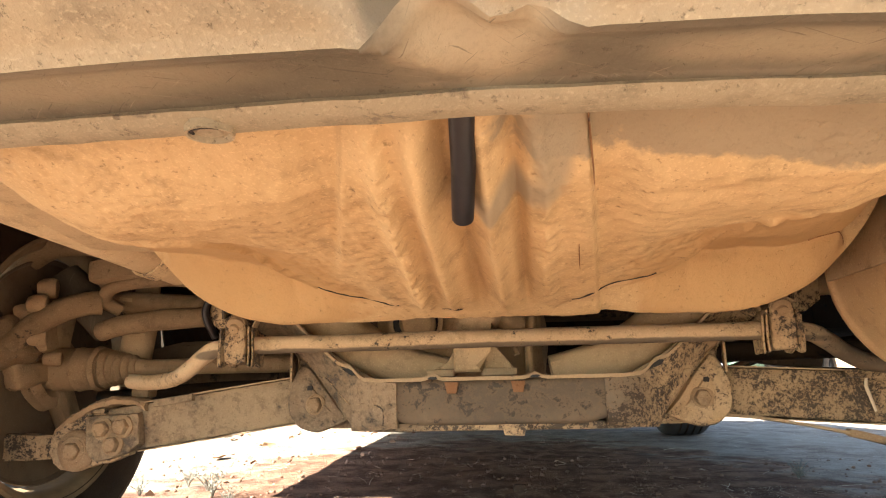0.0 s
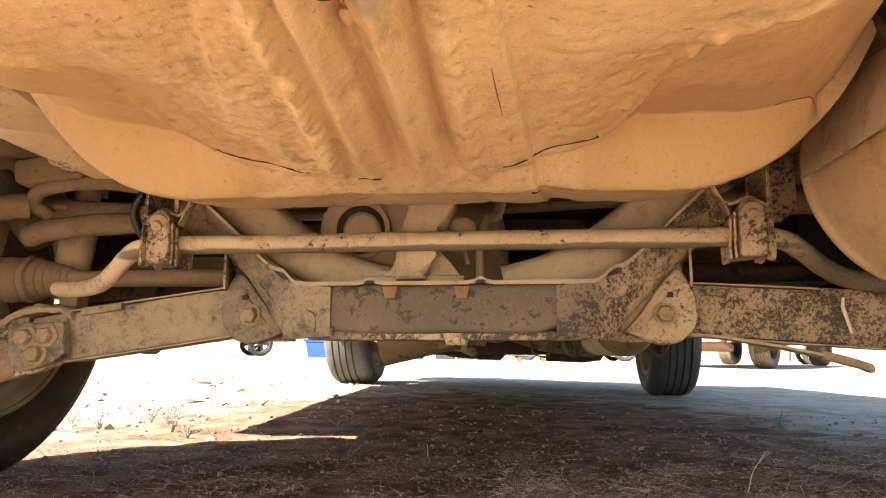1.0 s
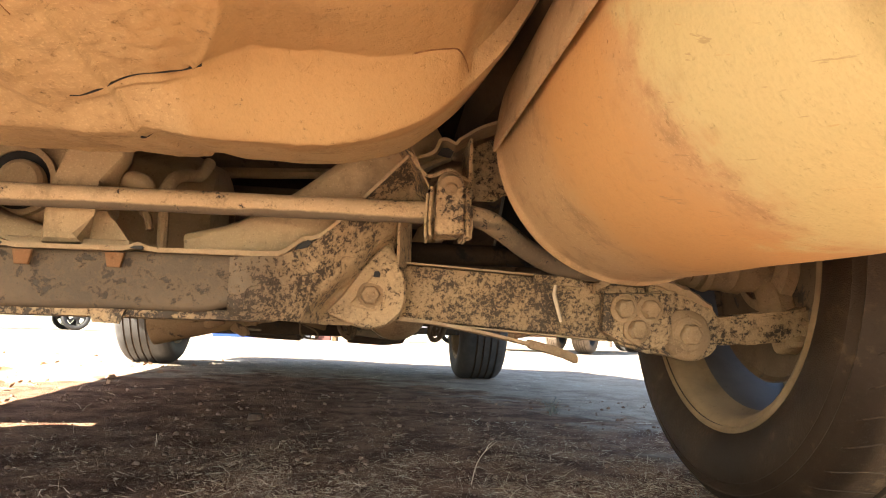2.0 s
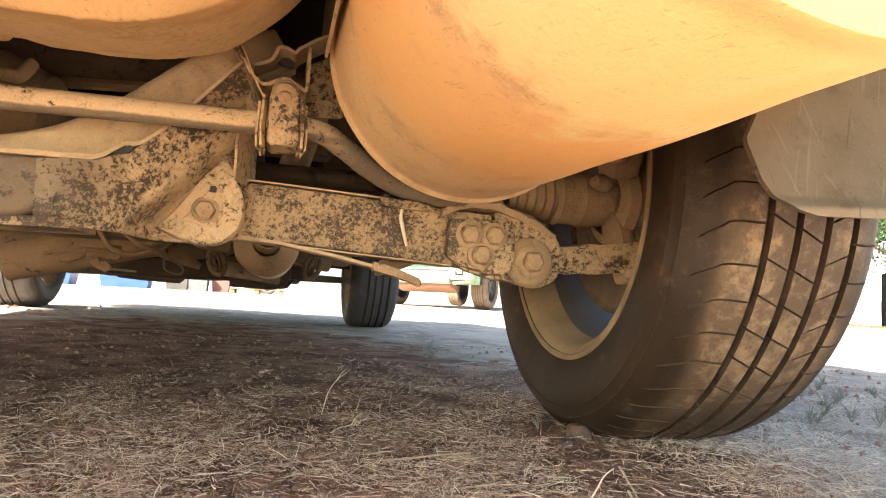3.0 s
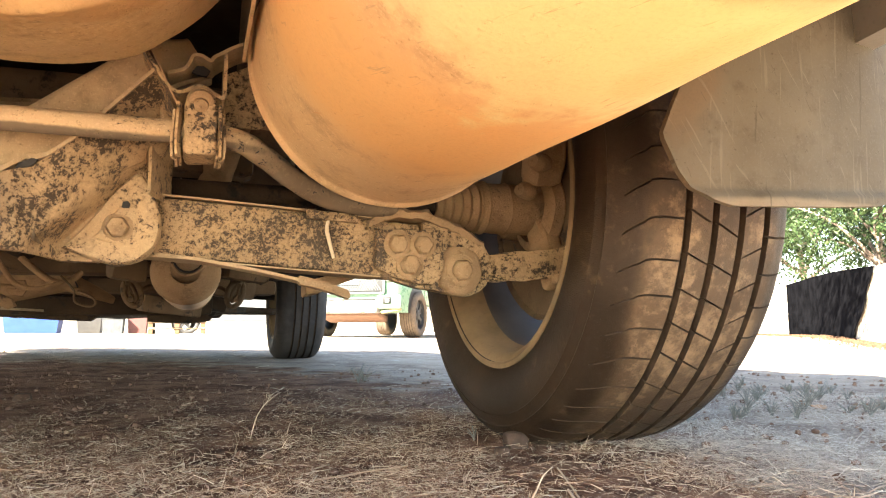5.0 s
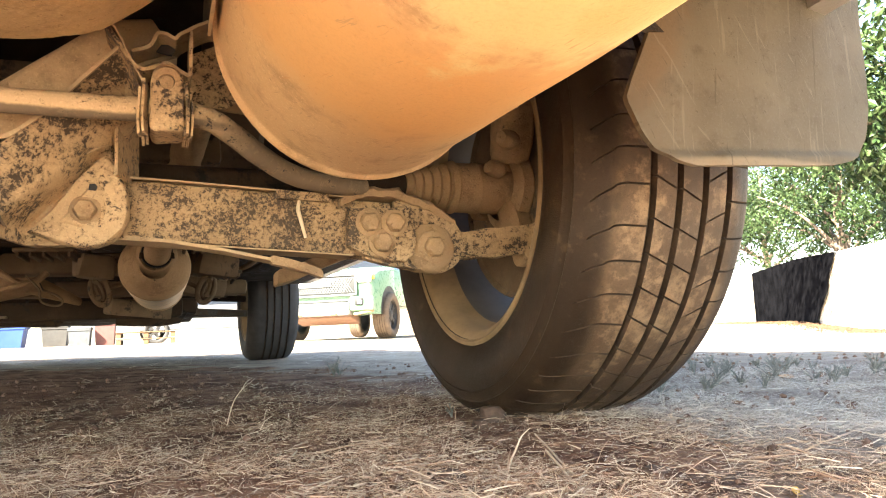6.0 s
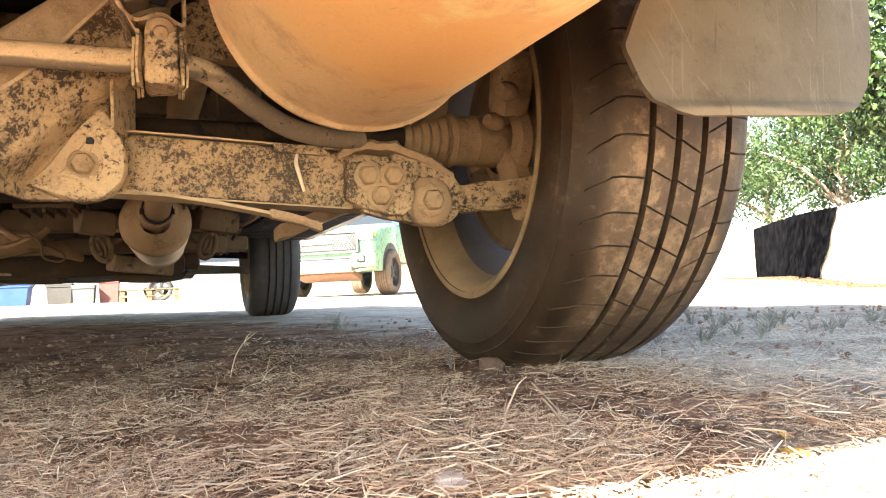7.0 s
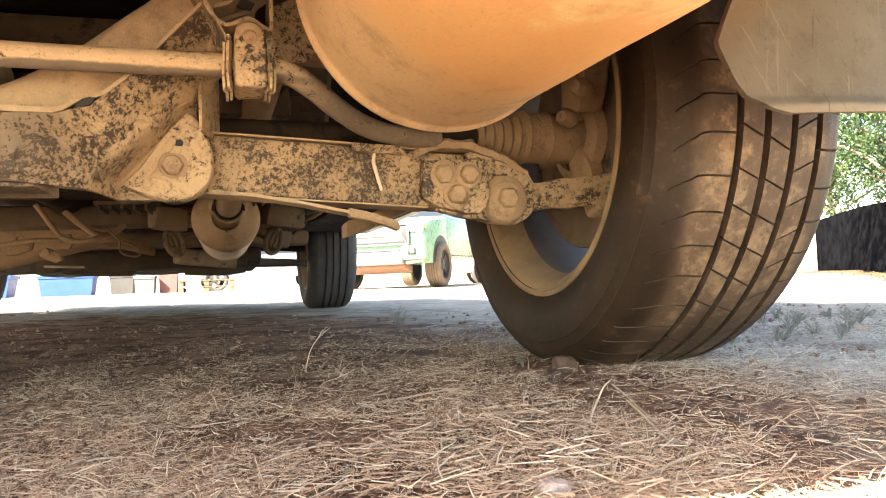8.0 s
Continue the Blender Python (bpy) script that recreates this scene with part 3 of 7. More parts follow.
def seam(pts, width):
    """A thin dark ribbon painted in for the shadow along a lapped seam in the pan."""
    bm = bmesh.new()
    P = smooth_path([(x, y, min(pan_height(x, y), pan_height(x + 0.002, y), pan_height(x - 0.002, y)) - 0.0006) for x, y in pts], 6)
    rings = []
    for i, p in enumerate(P):
        a = width * (0.25 + 0.75 * math.sin(math.pi * (i + 1) / (len(P) + 1)))
        rings.append([p + Vector((-a, 0, 0.0006)), p, p + Vector((a, 0, 0.0006)), p + Vector((0, 0, 0.002))])
    loft(bm, rings)
    part("seam", bm, RUST, WELL, "dark line painted for the shadow of a lapped seam")


seam([(0.0715, 0.352), (0.0735, 0.37), (0.0760, 0.39), (0.0785, 0.41), (0.0800, 0.425)], 0.0006)
seam([(0.290, 0.669), (0.300, 0.670), (0.312, 0.672), (0.320, 0.676), (0.327, 0.686), (0.330, 0.694)], 0.0005)
seam([(0.0770, 0.52), (0.0790, 0.55), (0.0815, 0.58)], 0.0004)


def drain_hose():
    bm = bmesh.new()
    tube(bm, [(0.011, 0.346, 0.410), (0.010, 0.352, 0.398), (0.007, 0.388, 0.376), (0.003, 0.424, 0.357)], lambda t: 0.0072 - 0.0006 * t, 18, 8)
    part("drain_hose", bm, HOSE, car, "short black rubber drain hose")
    bm = bmesh.new()
    for x, y, r in ((0.0035, 0.436, 0.0062), (0.0015, 0.452, 0.0055), (0.004, 0.470, 0.0058)):
        bmesh.ops.create_icosphere(bm, subdivisions=3, radius=r, matrix=Matrix.Translation((x, y, pan_height(x, y) + 0.001)) @ Matrix.Diagonal((1.0, 1.7, 0.75, 1)))
    rough_up(bm, 0.0025, 150.0, 3.0)
    part("dust_lump", bm, PAN, car, "lumps of dried dust below the hose")


drain_hose()


def rear_bumper():
    """The underside and skin of the rear bumper: a lower lip, a sloping underside and the rear face."""
    prof = [(0.352, 0.404), (0.348, 0.3915), (0.342, 0.3885), (0.326, 0.389), (0.321, 0.392), (0.317, 0.3935), (0.300, 0.3930), (0.282, 0.3925), (0.274, 0.3895), (0.268, 0.3890), (0.262, 0.3935), (0.225, 0.408), (0.18, 0.45), (0.15, 0.53), (0.13, 0.60), (0.14, 0.68)]
    def skin(u, v, prof):
        x = -0.93 + 1.86 * u
        k = v * (len(prof) - 1)
        i = min(int(k), len(prof) - 2)
        t = k - i
        y = prof[i][0] * (1 - t) + prof[i + 1][0] * t
        z = prof[i][1] * (1 - t) + prof[i + 1][1] * t
        bow = 0.10 * max(0.0, (abs(x) - 0.3) / 0.63) ** 2
        # a V-shaped hollow in the middle, with a crusty ridge down it
        k = sstep(-0.004, 0.026, (0.314 - y) * 0.85 - abs(x - 0.020)) * sstep(0.318, 0.302, y)
        crust = noise.noise((x * 45, y * 45, 2.0)) + 0.6 * noise.noise((x * 130, y * 130, 5.0))
        z += k * (0.026 - 0.020 * math.exp(-((x - 0.024 - 0.25 * (0.3 - y)) / 0.017) ** 2) + 0.0035 * crust)
        rim = (0.314 - y) * 0.85 - abs(x - 0.020)
        z -= 0.0022 * math.exp(-((rim + 0.004) / 0.004) ** 2) * sstep(0.318, 0.302, y) * (1 if x < 0.02 else 0.3)
        z -= 0.007 * sstep(0.0, 0.25, x) * sstep(0.20, 0.30, y)
        z += 0.0018 * noise.noise((x * 14, y * 14, 8.0))
        return Vector((x, y + bow, z))
    bm = bmesh.new()
    slab(bm, lambda u, v: skin(u, v, prof[:10]), 260, 70, (0, 0.004, 0.004))
    b = part("rear_bumper", bm, BUMPER, car, "grey plastic rear bumper underside filmed with dust", angle=50)
    bm = bmesh.new()
    slab(bm, lambda u, v: skin(u, v, prof[9:]), 260, 60, (0, 0.004, 0.004))
    part("underside", bm, PALE, b, "pale dusty underside of the bumper", angle=50)
    bm = bmesh.new()
    m = Matrix.Translation((-0.112, 0.335, 0.3862)) @ pose(0, 0, 0, 0, 90, 0)
    lathe(bm, [(0.002, 0.001), (0.0022, 0.006), (0.0005, 0.0075), (0.0008, 0.0095), (0.0035, 0.0105), (0.0035, 0.0118), (-0.002, 0.0125)], m, 22)
    c = part("clip", bm, LIP, b, "round plastic push clip")
    bm = bmesh.new()
    tube(bm, [(-0.112 + 0.0092 * math.cos(a), 0.335 - 0.0092 * math.sin(a), 0.3848) for a in [radians(-10 + 20 * k) for k in range(11)]], lambda t: 0.0006 + 0.0016 * math.sin(math.pi * t), 8, 3)
    part("clip_gap", bm, BLACK, c, "dark gap round the clip")
    bm = bmesh.new()
    P = [(-0.93 + 1.86 * k / 120, 0.0) for k in range(121)]
    rings = []
    for x, _ in P:
        o = 0.10 * max(0.0, (abs(x) - 0.3) / 0.63) ** 2
        dz = -0.007 * sstep(0.0, 0.25, x) + 0.0012 * noise.noise((x * 25, 0, 0)) + 0.0007 * noise.noise((x * 90, 0, 0))
        rings.append([Vector((x, y + o, z + dz)) for y, z in ((0.3195, 0.3895), (0.326, 0.3862), (0.341, 0.3858), (0.3495, 0.3895), (0.345, 0.394), (0.323, 0.394))])
    loft(bm, rings)
    part("lip", bm, LIP, b, "pale dusty lower lip of the bumper")
    return b


rear_bumper()


def muffler():
    cx, cz, R = 0.512, 0.379, 0.131
    y0, y1 = 0.855, 0.385
    bm = bmesh.new()
    L = y0 - y1
    m = Matrix.Translation((cx, y0, cz)) @ pose(0, 0, 0, 0, 0, -90)
    prof = [(-0.012, 0.001), (-0.012, R * 0.55), (-0.006, R * 0.85), (-0.006, R * 0.975), (-0.008, R * 1.000), (0.0, R * 1.012), (0.004, R * 1.010), (0.006, R * 0.994), (0.014, R * 0.985)]
    prof += [(0.014 + (L - 0.03) * k / 24, R * (0.985 + 0.012 * math.sin(math.pi * k / 24))) for k in range(1, 25)]
    prof += [(L - 0.012, R * 1.012), (L - 0.004, R * 1.012), (L, R * 0.97), (L + 0.01, R * 0.8), (L + 0.018, R * 0.4), (L + 0.02, 0.001)]
    lathe(bm, prof, m, 72)
    rough_up(bm, 0.0016, 9.0, 3.0)
    for v in bm.verts:
        v.co.z -= 0.022 * (y0 - v.co.y)
    mu = part("muffler", bm, MUFF, car, "large drum muffler coated in orange dust", angle=50)
    # the heat shield that wraps its upper half, with an outward lip
    bm = bmesh.new()

    def f(u, v):
        a = radians(186 - 200 * u)
        r = R + 0.004 + 0.004 * sstep(0.05, 0.0, u)
        return Vector((cx + r * math.cos(a), y0 - 0.012 - (L - 0.06) * v, cz + r * math.sin(a)))
    sheet(bm, f, 60, 20)
    thicken(bm, 0.0025)
    part("heat_shield", bm, SHIELD, mu, "tan dusty heat shield over the muffler")
    # inlet pipe
    bm = bmesh.new()
    tube(bm, [(cx - 0.02, y0, cz + 0.02), (cx - 0.04, y0 + 0.10, cz + 0.03), (0.40, 1.15, 0.44), (0.36, 1.42, 0.36), (0.334, 1.56, 0.300), (0.327, 1.65, 0.276), (0.325, 1.73, 0.270)], 0.0245, 18, 8)
    part("exhaust_pipe", bm, MUD, car, "dusty exhaust pipe")
    bm = bmesh.new()
    tube(bm, [(cx + 0.04, y1 + 0.01, cz + 0.02), (cx + 0.05, y1 - 0.04, cz + 0.01), (cx + 0.055, y1 - 0.10, cz + 0.0)], 0.022, 18, 8)
    part("tail_pipe", bm, RUST, mu, "rusty tail pipe")


muffler()


# ---- rear subframe ----
def face_y(a):
    """How far forward the rear face of the crossmember lies, out from the middle."""
    return lerp_table(a, ((0.14, 0.909), (0.165, 0.915), (0.20, 0.938), (0.24, 0.940), (0.262, 0.934), (0.304, 0.918)))


def crossmember():
    """Pressed-steel beam between the arm pivots, dipping in the middle, with flared ends."""
    bm = bmesh.new()
    rings = []
    n = 56
    for i in range(n + 1):
        x = -0.204 + 0.408 * i / n
        a = abs(x)
        up = sstep(0.15, 0.30, a)
        zt = 0.268 + 0.075 * sstep(0.16, 0.325, a) ** 1.3
        zb = 0.2105 + 0.012 * sstep(0.10, 0.16, a) - 0.022 * sstep(0.18, 0.235, a) + 0.05 * sstep(0.275, 0.325, a)
        yr = face_y(a) + 0.004
        yf = 0.995 + 0.055 * up
        r = 0.010
        ring = []
        for (cy, cz, a0) in ((yr + r, zb + r, 180), (yf - r, zb + r, 270), (yf - r, zt - r, 0), (yr + r, zt - r, 90)):
            for k in range(4):
                t = radians(a0 + 30 * k)
                ring.append(Vector((x, cy + r * math.cos(t), cz + r * math.sin(t))))
        rings.append(ring)
    loft(bm, rings)
    rough_up(bm, 0.0012, 18.0, 1.0)
    sub = part("crossmember", bm, BEAM, car, "pressed steel suspension crossmember with flaking paint and dust", angle=45)
    # upper lip of the rear flange, wavy where the drain notches are
    bm = bmesh.new()
    P = []
    for i in range(81):
        x = -0.302 + 0.604 * i / 80
        a = abs(x)
        z = lerp_table(a, ((0.15, 0.2695), (0.175, 0.2715), (0.205, 0.2855), (0.239, 0.317), (0.262, 0.341), (0.304, 0.381)))
        z += 0.008 * math.exp(-((a - 0.197) / 0.011) ** 2) + 0.005 * math.exp(-((x - 0.045) / 0.007) ** 2) + 0.005 * math.exp(-((x + 0.083) / 0.007) ** 2)
        y = face_y(a) - 0.003
        P.append((x, y, z))
    loft(bm, [[Vector(p) + Vector(o) for o in ((0, -0.002, -0.004), (0, 0.014, -0.003), (0, 0.014, 0.0), (0, -0.002, 0.0005))] for p in P])
    part("flange", bm, ROD, sub, "bright dusty edge of the flange")
    for x, z in ((0.197, 0.2795), (-0.197, 0.2795), (0.045, 0.2685), (-0.083, 0.2685)):
        bm = bmesh.new()
        big = abs(x) > 0.1
        w, h = (0.011, 0.0042) if big else (0.007, 0.0025)
        y = face_y(abs(x)) - 0.004
        s = 1 if x > 0 else -1
        tilt = 28 * s if big else 0
        prism(bm, [(-w, 0), (-w * 0.4, h * 0.9), (w * 0.6, h), (w, 0.2 * h), (w * 0.4, -h * 0.5)], 0.004, Matrix.Translation((x, y + 0.002, z)) @ pose(0, 0, 0, 90, -tilt, 0))
        part("notch", bm, BLACK, sub, "dark drain notch under the flange")
    # bottom closing plate with a hanging tab
    bm = bmesh.new()
    rbox(bm, (0.32, 0.085, 0.010), Matrix.Translation((0, 0.966, 0.2085)), 0.002)
    poly = [(-0.017, 0.004), (-0.013, -0.009), (0.011, -0.010), (0.016, 0.004)]
    prism(bm, poly, 0.004, Matrix.Translation((0.018, 0.921, 0.2070)) @ pose(0, 0, 0, 90, 0, 0))
    part("closing_plate", bm, STEEL, sub)
    for x in (-0.059, 0.024):
        bm = bmesh.new()
        prism(bm, [(-0.009, 0.008), (0.009, 0.008), (0.006, -0.006), (-0.006, -0.006)], 0.005, Matrix.Translation((x, 0.910, 0.256)) @ pose(0, 0, 0, 90, 0, 0), 0.001)
        part("tab", bm, RUST, sub, "small rust-orange tab")
    return sub


crossmember()


def side_member(s):
    """The subframe's arm that rises from the crossmember outwards to the body mount, with a bright folded edge."""
    bm = bmesh.new()
    rings = []
    way = [(0.07, 1.02, 0.272), (0.13, 1.015, 0.285), (0.19, 1.01, 0.315), (0.25, 1.005, 0.360), (0.30, 1.0, 0.398), (0.335, 1.02, 0.420)]
    path = smooth_path(way, 6)
    for i, p in enumerate(path):
        t = i / (len(path) - 1)
        w, h = 0.045, 0.026 + 0.006 * math.sin(math.pi * t)
        d = (path[min(i + 1, len(path) - 1)] - path[max(i - 1, 0)]).normalized()
        up = Vector((0, 1, 0)).cross(d) * -1
        ring = []
        for k in range(16):
            a = 2 * math.pi * k / 16
            cy, cu = math.copysign(abs(math.cos(a)) ** 0.55, math.cos(a)), math.copysign(abs(math.sin(a)) ** 0.55, math.sin(a))
            q = p + Vector((0, cy * w, 0)) + up * (cu * h)
            ring.append(Vector((s * q.x, q.y, q.z)))
        rings.append(ring)
    loft(bm, rings)
    sm = part("side_member", bm, SHIELD, car, "smooth dusty subframe arm rising to the body")
    bm = bmesh.new()
    loft(bm, [[Vector((s * (p.x + a), p.y + b, p.z + c)) for a, b, c in ((0.012, -0.050, -0.026), (0.016, -0.050, -0.029), (0.016, -0.030, -0.029), (0.012, -0.030, -0.026))] for p in path[6:]])
    part("folded_rim", bm, ROD, sm, "bright worn rim of the arm")
    # the plate that flares from the crossmember up to the clamp, with a bead slanting across it
    top = ((0.13, 0.264), (0.175, 0.268), (0.205, 0.283), (0.239, 0.315), (0.262, 0.339), (0.304, 0.379), (0.3085, 0.366), (0.313, 0.350), (0.319, 0.338))
    low = ((0.13, 0.208), (0.17, 0.205), (0.215, 0.203), (0.24, 0.203), (0.264, 0.205), (0.28, 0.216), (0.288, 0.26), (0.293, 0.300), (0.303, 0.313), (0.312, 0.328), (0.319, 0.333))
    edge = ((0.13, 0.200), (0.18, 0.207), (0.205, 0.218), (0.221, 0.235), (0.25, 0.267), (0.273, 0.295), (0.295, 0.312), (0.315, 0.325))

    def skin(x, z):
        """The gusset's rear face: it curls in along a slanting edge, and falls back to the pivot below that."""
        e = lerp_table(x, edge)
        d = z - e
        y = face_y(x) - 0.0030 * sstep(0.135, 0.15, x)
        foot = lerp_table(x, ((0.195, 0.935), (0.205, 0.946), (0.23, 0.970), (0.25, 0.986), (0.28, 0.997), (0.31, 0.999)))
        if x > 0.195:
            y = foot + (y - foot) * min(1.0, max(0.0, d / max(0.012, lerp_table(x, top) - e)))
        y -= 0.0035 * math.exp(-((d - 0.008) / 0.006) ** 2) * sstep(0.18, 0.22, x)
        back = sstep(0.003, -0.006, d) * sstep(0.195, 0.215, x)
        y = y * (1 - back) + 1.013 * back
        return y + 0.0014 * noise.noise((x * 60, z * 60, s)) + 0.0008 * noise.noise((x * 170, z * 170, s))
    bm = bmesh.new()

    def f(u, v):
        x = 0.13 + 0.189 * u
        z0, z1 = lerp_table(x, low), lerp_table(x, top)
        z = z0 + (z1 - z0) * v
        return Vector((s * x, skin(x, z) + 0.006 * sstep(0.010, 0.0, z - z0), z))
    slab(bm, f, 84, 60, (0, 0.02, 0))
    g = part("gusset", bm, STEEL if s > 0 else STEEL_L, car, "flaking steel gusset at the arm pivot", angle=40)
    # the raised edge of the gusset's overlapping plate
    bm = bmesh.new()
    way = [(0.147, 0.212), (0.147, 0.230), (0.157, 0.237), (0.178, 0.239), (0.196, 0.238), (0.215, 0.254), (0.236, 0.273), (0.248, 0.275), (0.268, 0.291), (0.286, 0.305)]
    tube(bm, [(s * x, skin(x, z) + 0.0003, z) for x, z in way], 0.0010, 7, 5)
    part("plate_edge", bm, STEEL, g, "raised edge of an overlapping plate")
    # folded edge that meets the clamp, and the thin web behind it
    bm = bmesh.new()
    loft(bm, [[Vector((s * x, yy, z + o)) for yy, o in ((0.905, -0.0015), (0.905, 0.0015), (0.985, 0.0015), (0.985, -0.0015))] for x, z in ((0.290, 0.396), (0.297, 0.390), (0.306, 0.372), (0.314, 0.354), (0.3205, 0.342))])
    part("folded_edge", bm, ROD, g)
    bm = bmesh.new()
    sheet(bm, lambda u, v: Vector((s * (0.296 + 0.017 * u), 0.985 + 0.075 * u, 0.270 + 0.085 * v)), 6, 8)
    thicken(bm, 0.003)
    part("web_plate", bm, CLAMP, g, "thin upright web behind the gusset")
    # pivot boss: a pear-shaped plate with the arm's bolt
    bm = bmesh.new()
    pear = smooth_path([(x, z, 0) for x, z in ((-0.051, -0.022), (-0.034, -0.004), (-0.019, 0.016), (0.0, 0.042), (0.011, 0.054), (0.019, 0.057), (0.026, 0.050), (0.034, 0.034), (0.040, 0.010), (0.038, -0.012), (0.027, -0.028), (0.012, -0.036), (-0.004, -0.038), (-0.022, -0.033), (-0.040, -0.027), (-0.051, -0.022))], 3)[:-1]
    bx, bz = 0.2657, 0.237
    rings = []
    for k, y in ((1.0, 1.024), (1.0, 1.012), (0.985, 1.0075), (0.94, 1.0050), (0.80, 1.0052), (0.62, 1.0068), (0.46, 1.0072), (0.40, 1.0048), (0.02, 1.0045)):
        rings.append([Vector((s * (bx + p.x * k), y, bz + p.y * k)) for p in pear])
    loft(bm, rings)
    bmesh.ops.subdivide_edges(bm, edges=[e for e in bm.edges if e.calc_length() > 0.006], cuts=1, use_grid_fill=True)
    rough_up(bm, 0.0011, 70.0, 2.0)
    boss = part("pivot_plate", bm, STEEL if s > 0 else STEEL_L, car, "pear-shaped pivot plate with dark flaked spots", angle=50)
    bolt(s * bx, 1.0065, bz, 0.0105, boss)
    bm = bmesh.new()
    prism(bm, [(-0.004, -0.003), (-0.003, 0.003), (0.002, 0.0035), (0.004, 0.001), (0.003, -0.0035)], 0.003, Matrix.Translation((s * 0.2725, 1.0055, 0.2605)) @ pose(0, 0, 0, 90, 0, 0))
    part("hole", bm, BLACK, boss, "small dark hole")
    return g


def bolt(x, y, z, r, parent, label="dust-covered hexagon bolt"):
    """A flanged hexagon bolt whose head faces the rear."""
    bm = bmesh.new()
    m = Matrix.Translation((x, y, z)) @ pose(0, 0, 0, 0, 0, -90)
    lathe(bm, [(-0.004, r * 1.45), (0.001, r * 1.45), (0.003, r * 1.15), (0.003, r * 1.0)], m, 24)
    # a hexagon whose corners are rounded off by the dust on it
    segs = 36
    rings = []
    for along, k in ((0.001, 1.02), (0.006, 1.0), (0.0085, 0.95), (0.0105, 0.80), (0.0112, 0.5), (0.0113, 0.02)):
        rings.append([m @ Vector((along, k * r * (1 + 0.055 * math.cos(6 * q)) * math.cos(q), k * r * (1 + 0.055 * math.cos(6 * q)) * math.sin(q))) for q in [2 * math.pi * j / segs for j in range(segs)]])
    loft(bm, rings)
    rough_up(bm, r * 0.10, 110.0, x * 50)
    part("bolt", bm, MUD, parent, label)


for s in (1, -1):
    side_member(s)


def lower_arm(s):
    """Box-section lower arm from the subframe's pivot to the wheel carrier, with a bolted fork at its outer end."""
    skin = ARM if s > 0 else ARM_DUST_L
    bm = bmesh.new()
    n = 40
    rings = []
    for i in range(n + 1):
        t = i / n
        x = 0.275 + 0.32 * t
        zt = 0.2785 - 0.0190 * t
        zb = 0.2135 - 0.0222 * t
        y = 1.031 + 0.002 * t
        r = 0.006
        ring = []
        for (cy, cz, a0) in ((y + r, zb + r, 180), (y + 0.045 - r, zb + r, 270), (y + 0.045 - r, zt - r, 0), (y + r, zt - r, 90)):
            for k in range(3):
                a = radians(a0 + 45 * k)
                ring.append(Vector((s * x, cy + r * math.cos(a), cz + r * math.sin(a))))
            if a0 == 90:
                ring += [Vector((s * x, y, zb + (zt - zb) * q)) for q in (0.8, 0.6, 0.4, 0.2)]
        rings.append(ring)
    loft(bm, rings)
    rough_up(bm, 0.0009, 40.0, 4.0)
    rough_up(bm, 0.0006, 120.0, 7.0)
    arm = part("lower_arm", bm, skin, car, "box-section lower arm speckled where dust has flaked off", angle=40)
    bm = bmesh.new()
    loft(bm, [[Vector((s * x, y, z)) for y, z in ((1.026, zz + 0.0005), (1.030, zz + 0.001), (1.078, zz + 0.001), (1.078, zz + 0.0025), (1.026, zz + 0.0025))] for x, zz in ((0.298, 0.2760), (0.36, 0.2728), (0.44, 0.2682), (0.535, 0.2622))])
    part("flange", bm, ROD, arm, "bright dusty top flange")
    bm = bmesh.new()
    loft(bm, [[Vector((s * x, y, z)) for y, z in ((1.026, zz), (1.030, zz), (1.072, zz), (1.072, zz - 0.0018), (1.026, zz - 0.0018))] for x, zz in ((0.285, 0.2130), (0.42, 0.2030), (0.545, 0.1950))])
    part("lower_flange", bm, ROD, arm)
    bm = bmesh.new()
    loft(bm, [[Vector((s * x, y, z)) for y, z in ((1.023, zz), (1.027, zz - 0.0005), (1.032, zz), (1.032, zz + 0.0095), (1.027, zz + 0.0105), (1.023, zz + 0.0095))] for x, zz in ((0.457, 0.2592), (0.485, 0.2580), (0.517, 0.2562))])
    rough_up(bm, 0.0008, 90.0, 3.0)
    part("lip_plate", bm, skin, arm, "raised lip plate at the arm's top edge")

    def plate(name, poly, y, depth, mat, amp, label, bevel=0.003):
        bm = bmesh.new()
        prism(bm, [(s * x, z) for x, z in poly], depth, Matrix.Translation((0, y, 0)) @ pose(0, 0, 0, 90, 0, 0), bevel)
        bmesh.ops.triangulate(bm, faces=[q for q in bm.faces if len(q.verts) > 4])
        bmesh.ops.subdivide_edges(bm, edges=[e for e in bm.edges if e.calc_length() > 0.008], cuts=3, use_grid_fill=True)
        rough_up(bm, amp, 80.0, 6.0)
        return part(name, bm, mat, arm, label)
    # outer fork plate held by three bolts, a second leaf behind it, and the clevis that takes the joint
    pl = plate("fork_plate", [(0.540, 0.249), (0.617, 0.252), (0.622, 0.247), (0.622, 0.205), (0.617, 0.192), (0.606, 0.185), (0.590, 0.186), (0.554, 0.194), (0.537, 0.205), (0.538, 0.237)], 1.036, 0.019, skin, 0.0014, "thick dust-caked fork plate", 0.004)
    plate("fork_leaf", [(0.545, 0.245), (0.622, 0.256), (0.631, 0.250), (0.632, 0.204), (0.626, 0.190), (0.612, 0.180), (0.595, 0.180), (0.56, 0.190)], 1.046, 0.018, CLAMP, 0.0012, "second leaf of the fork")
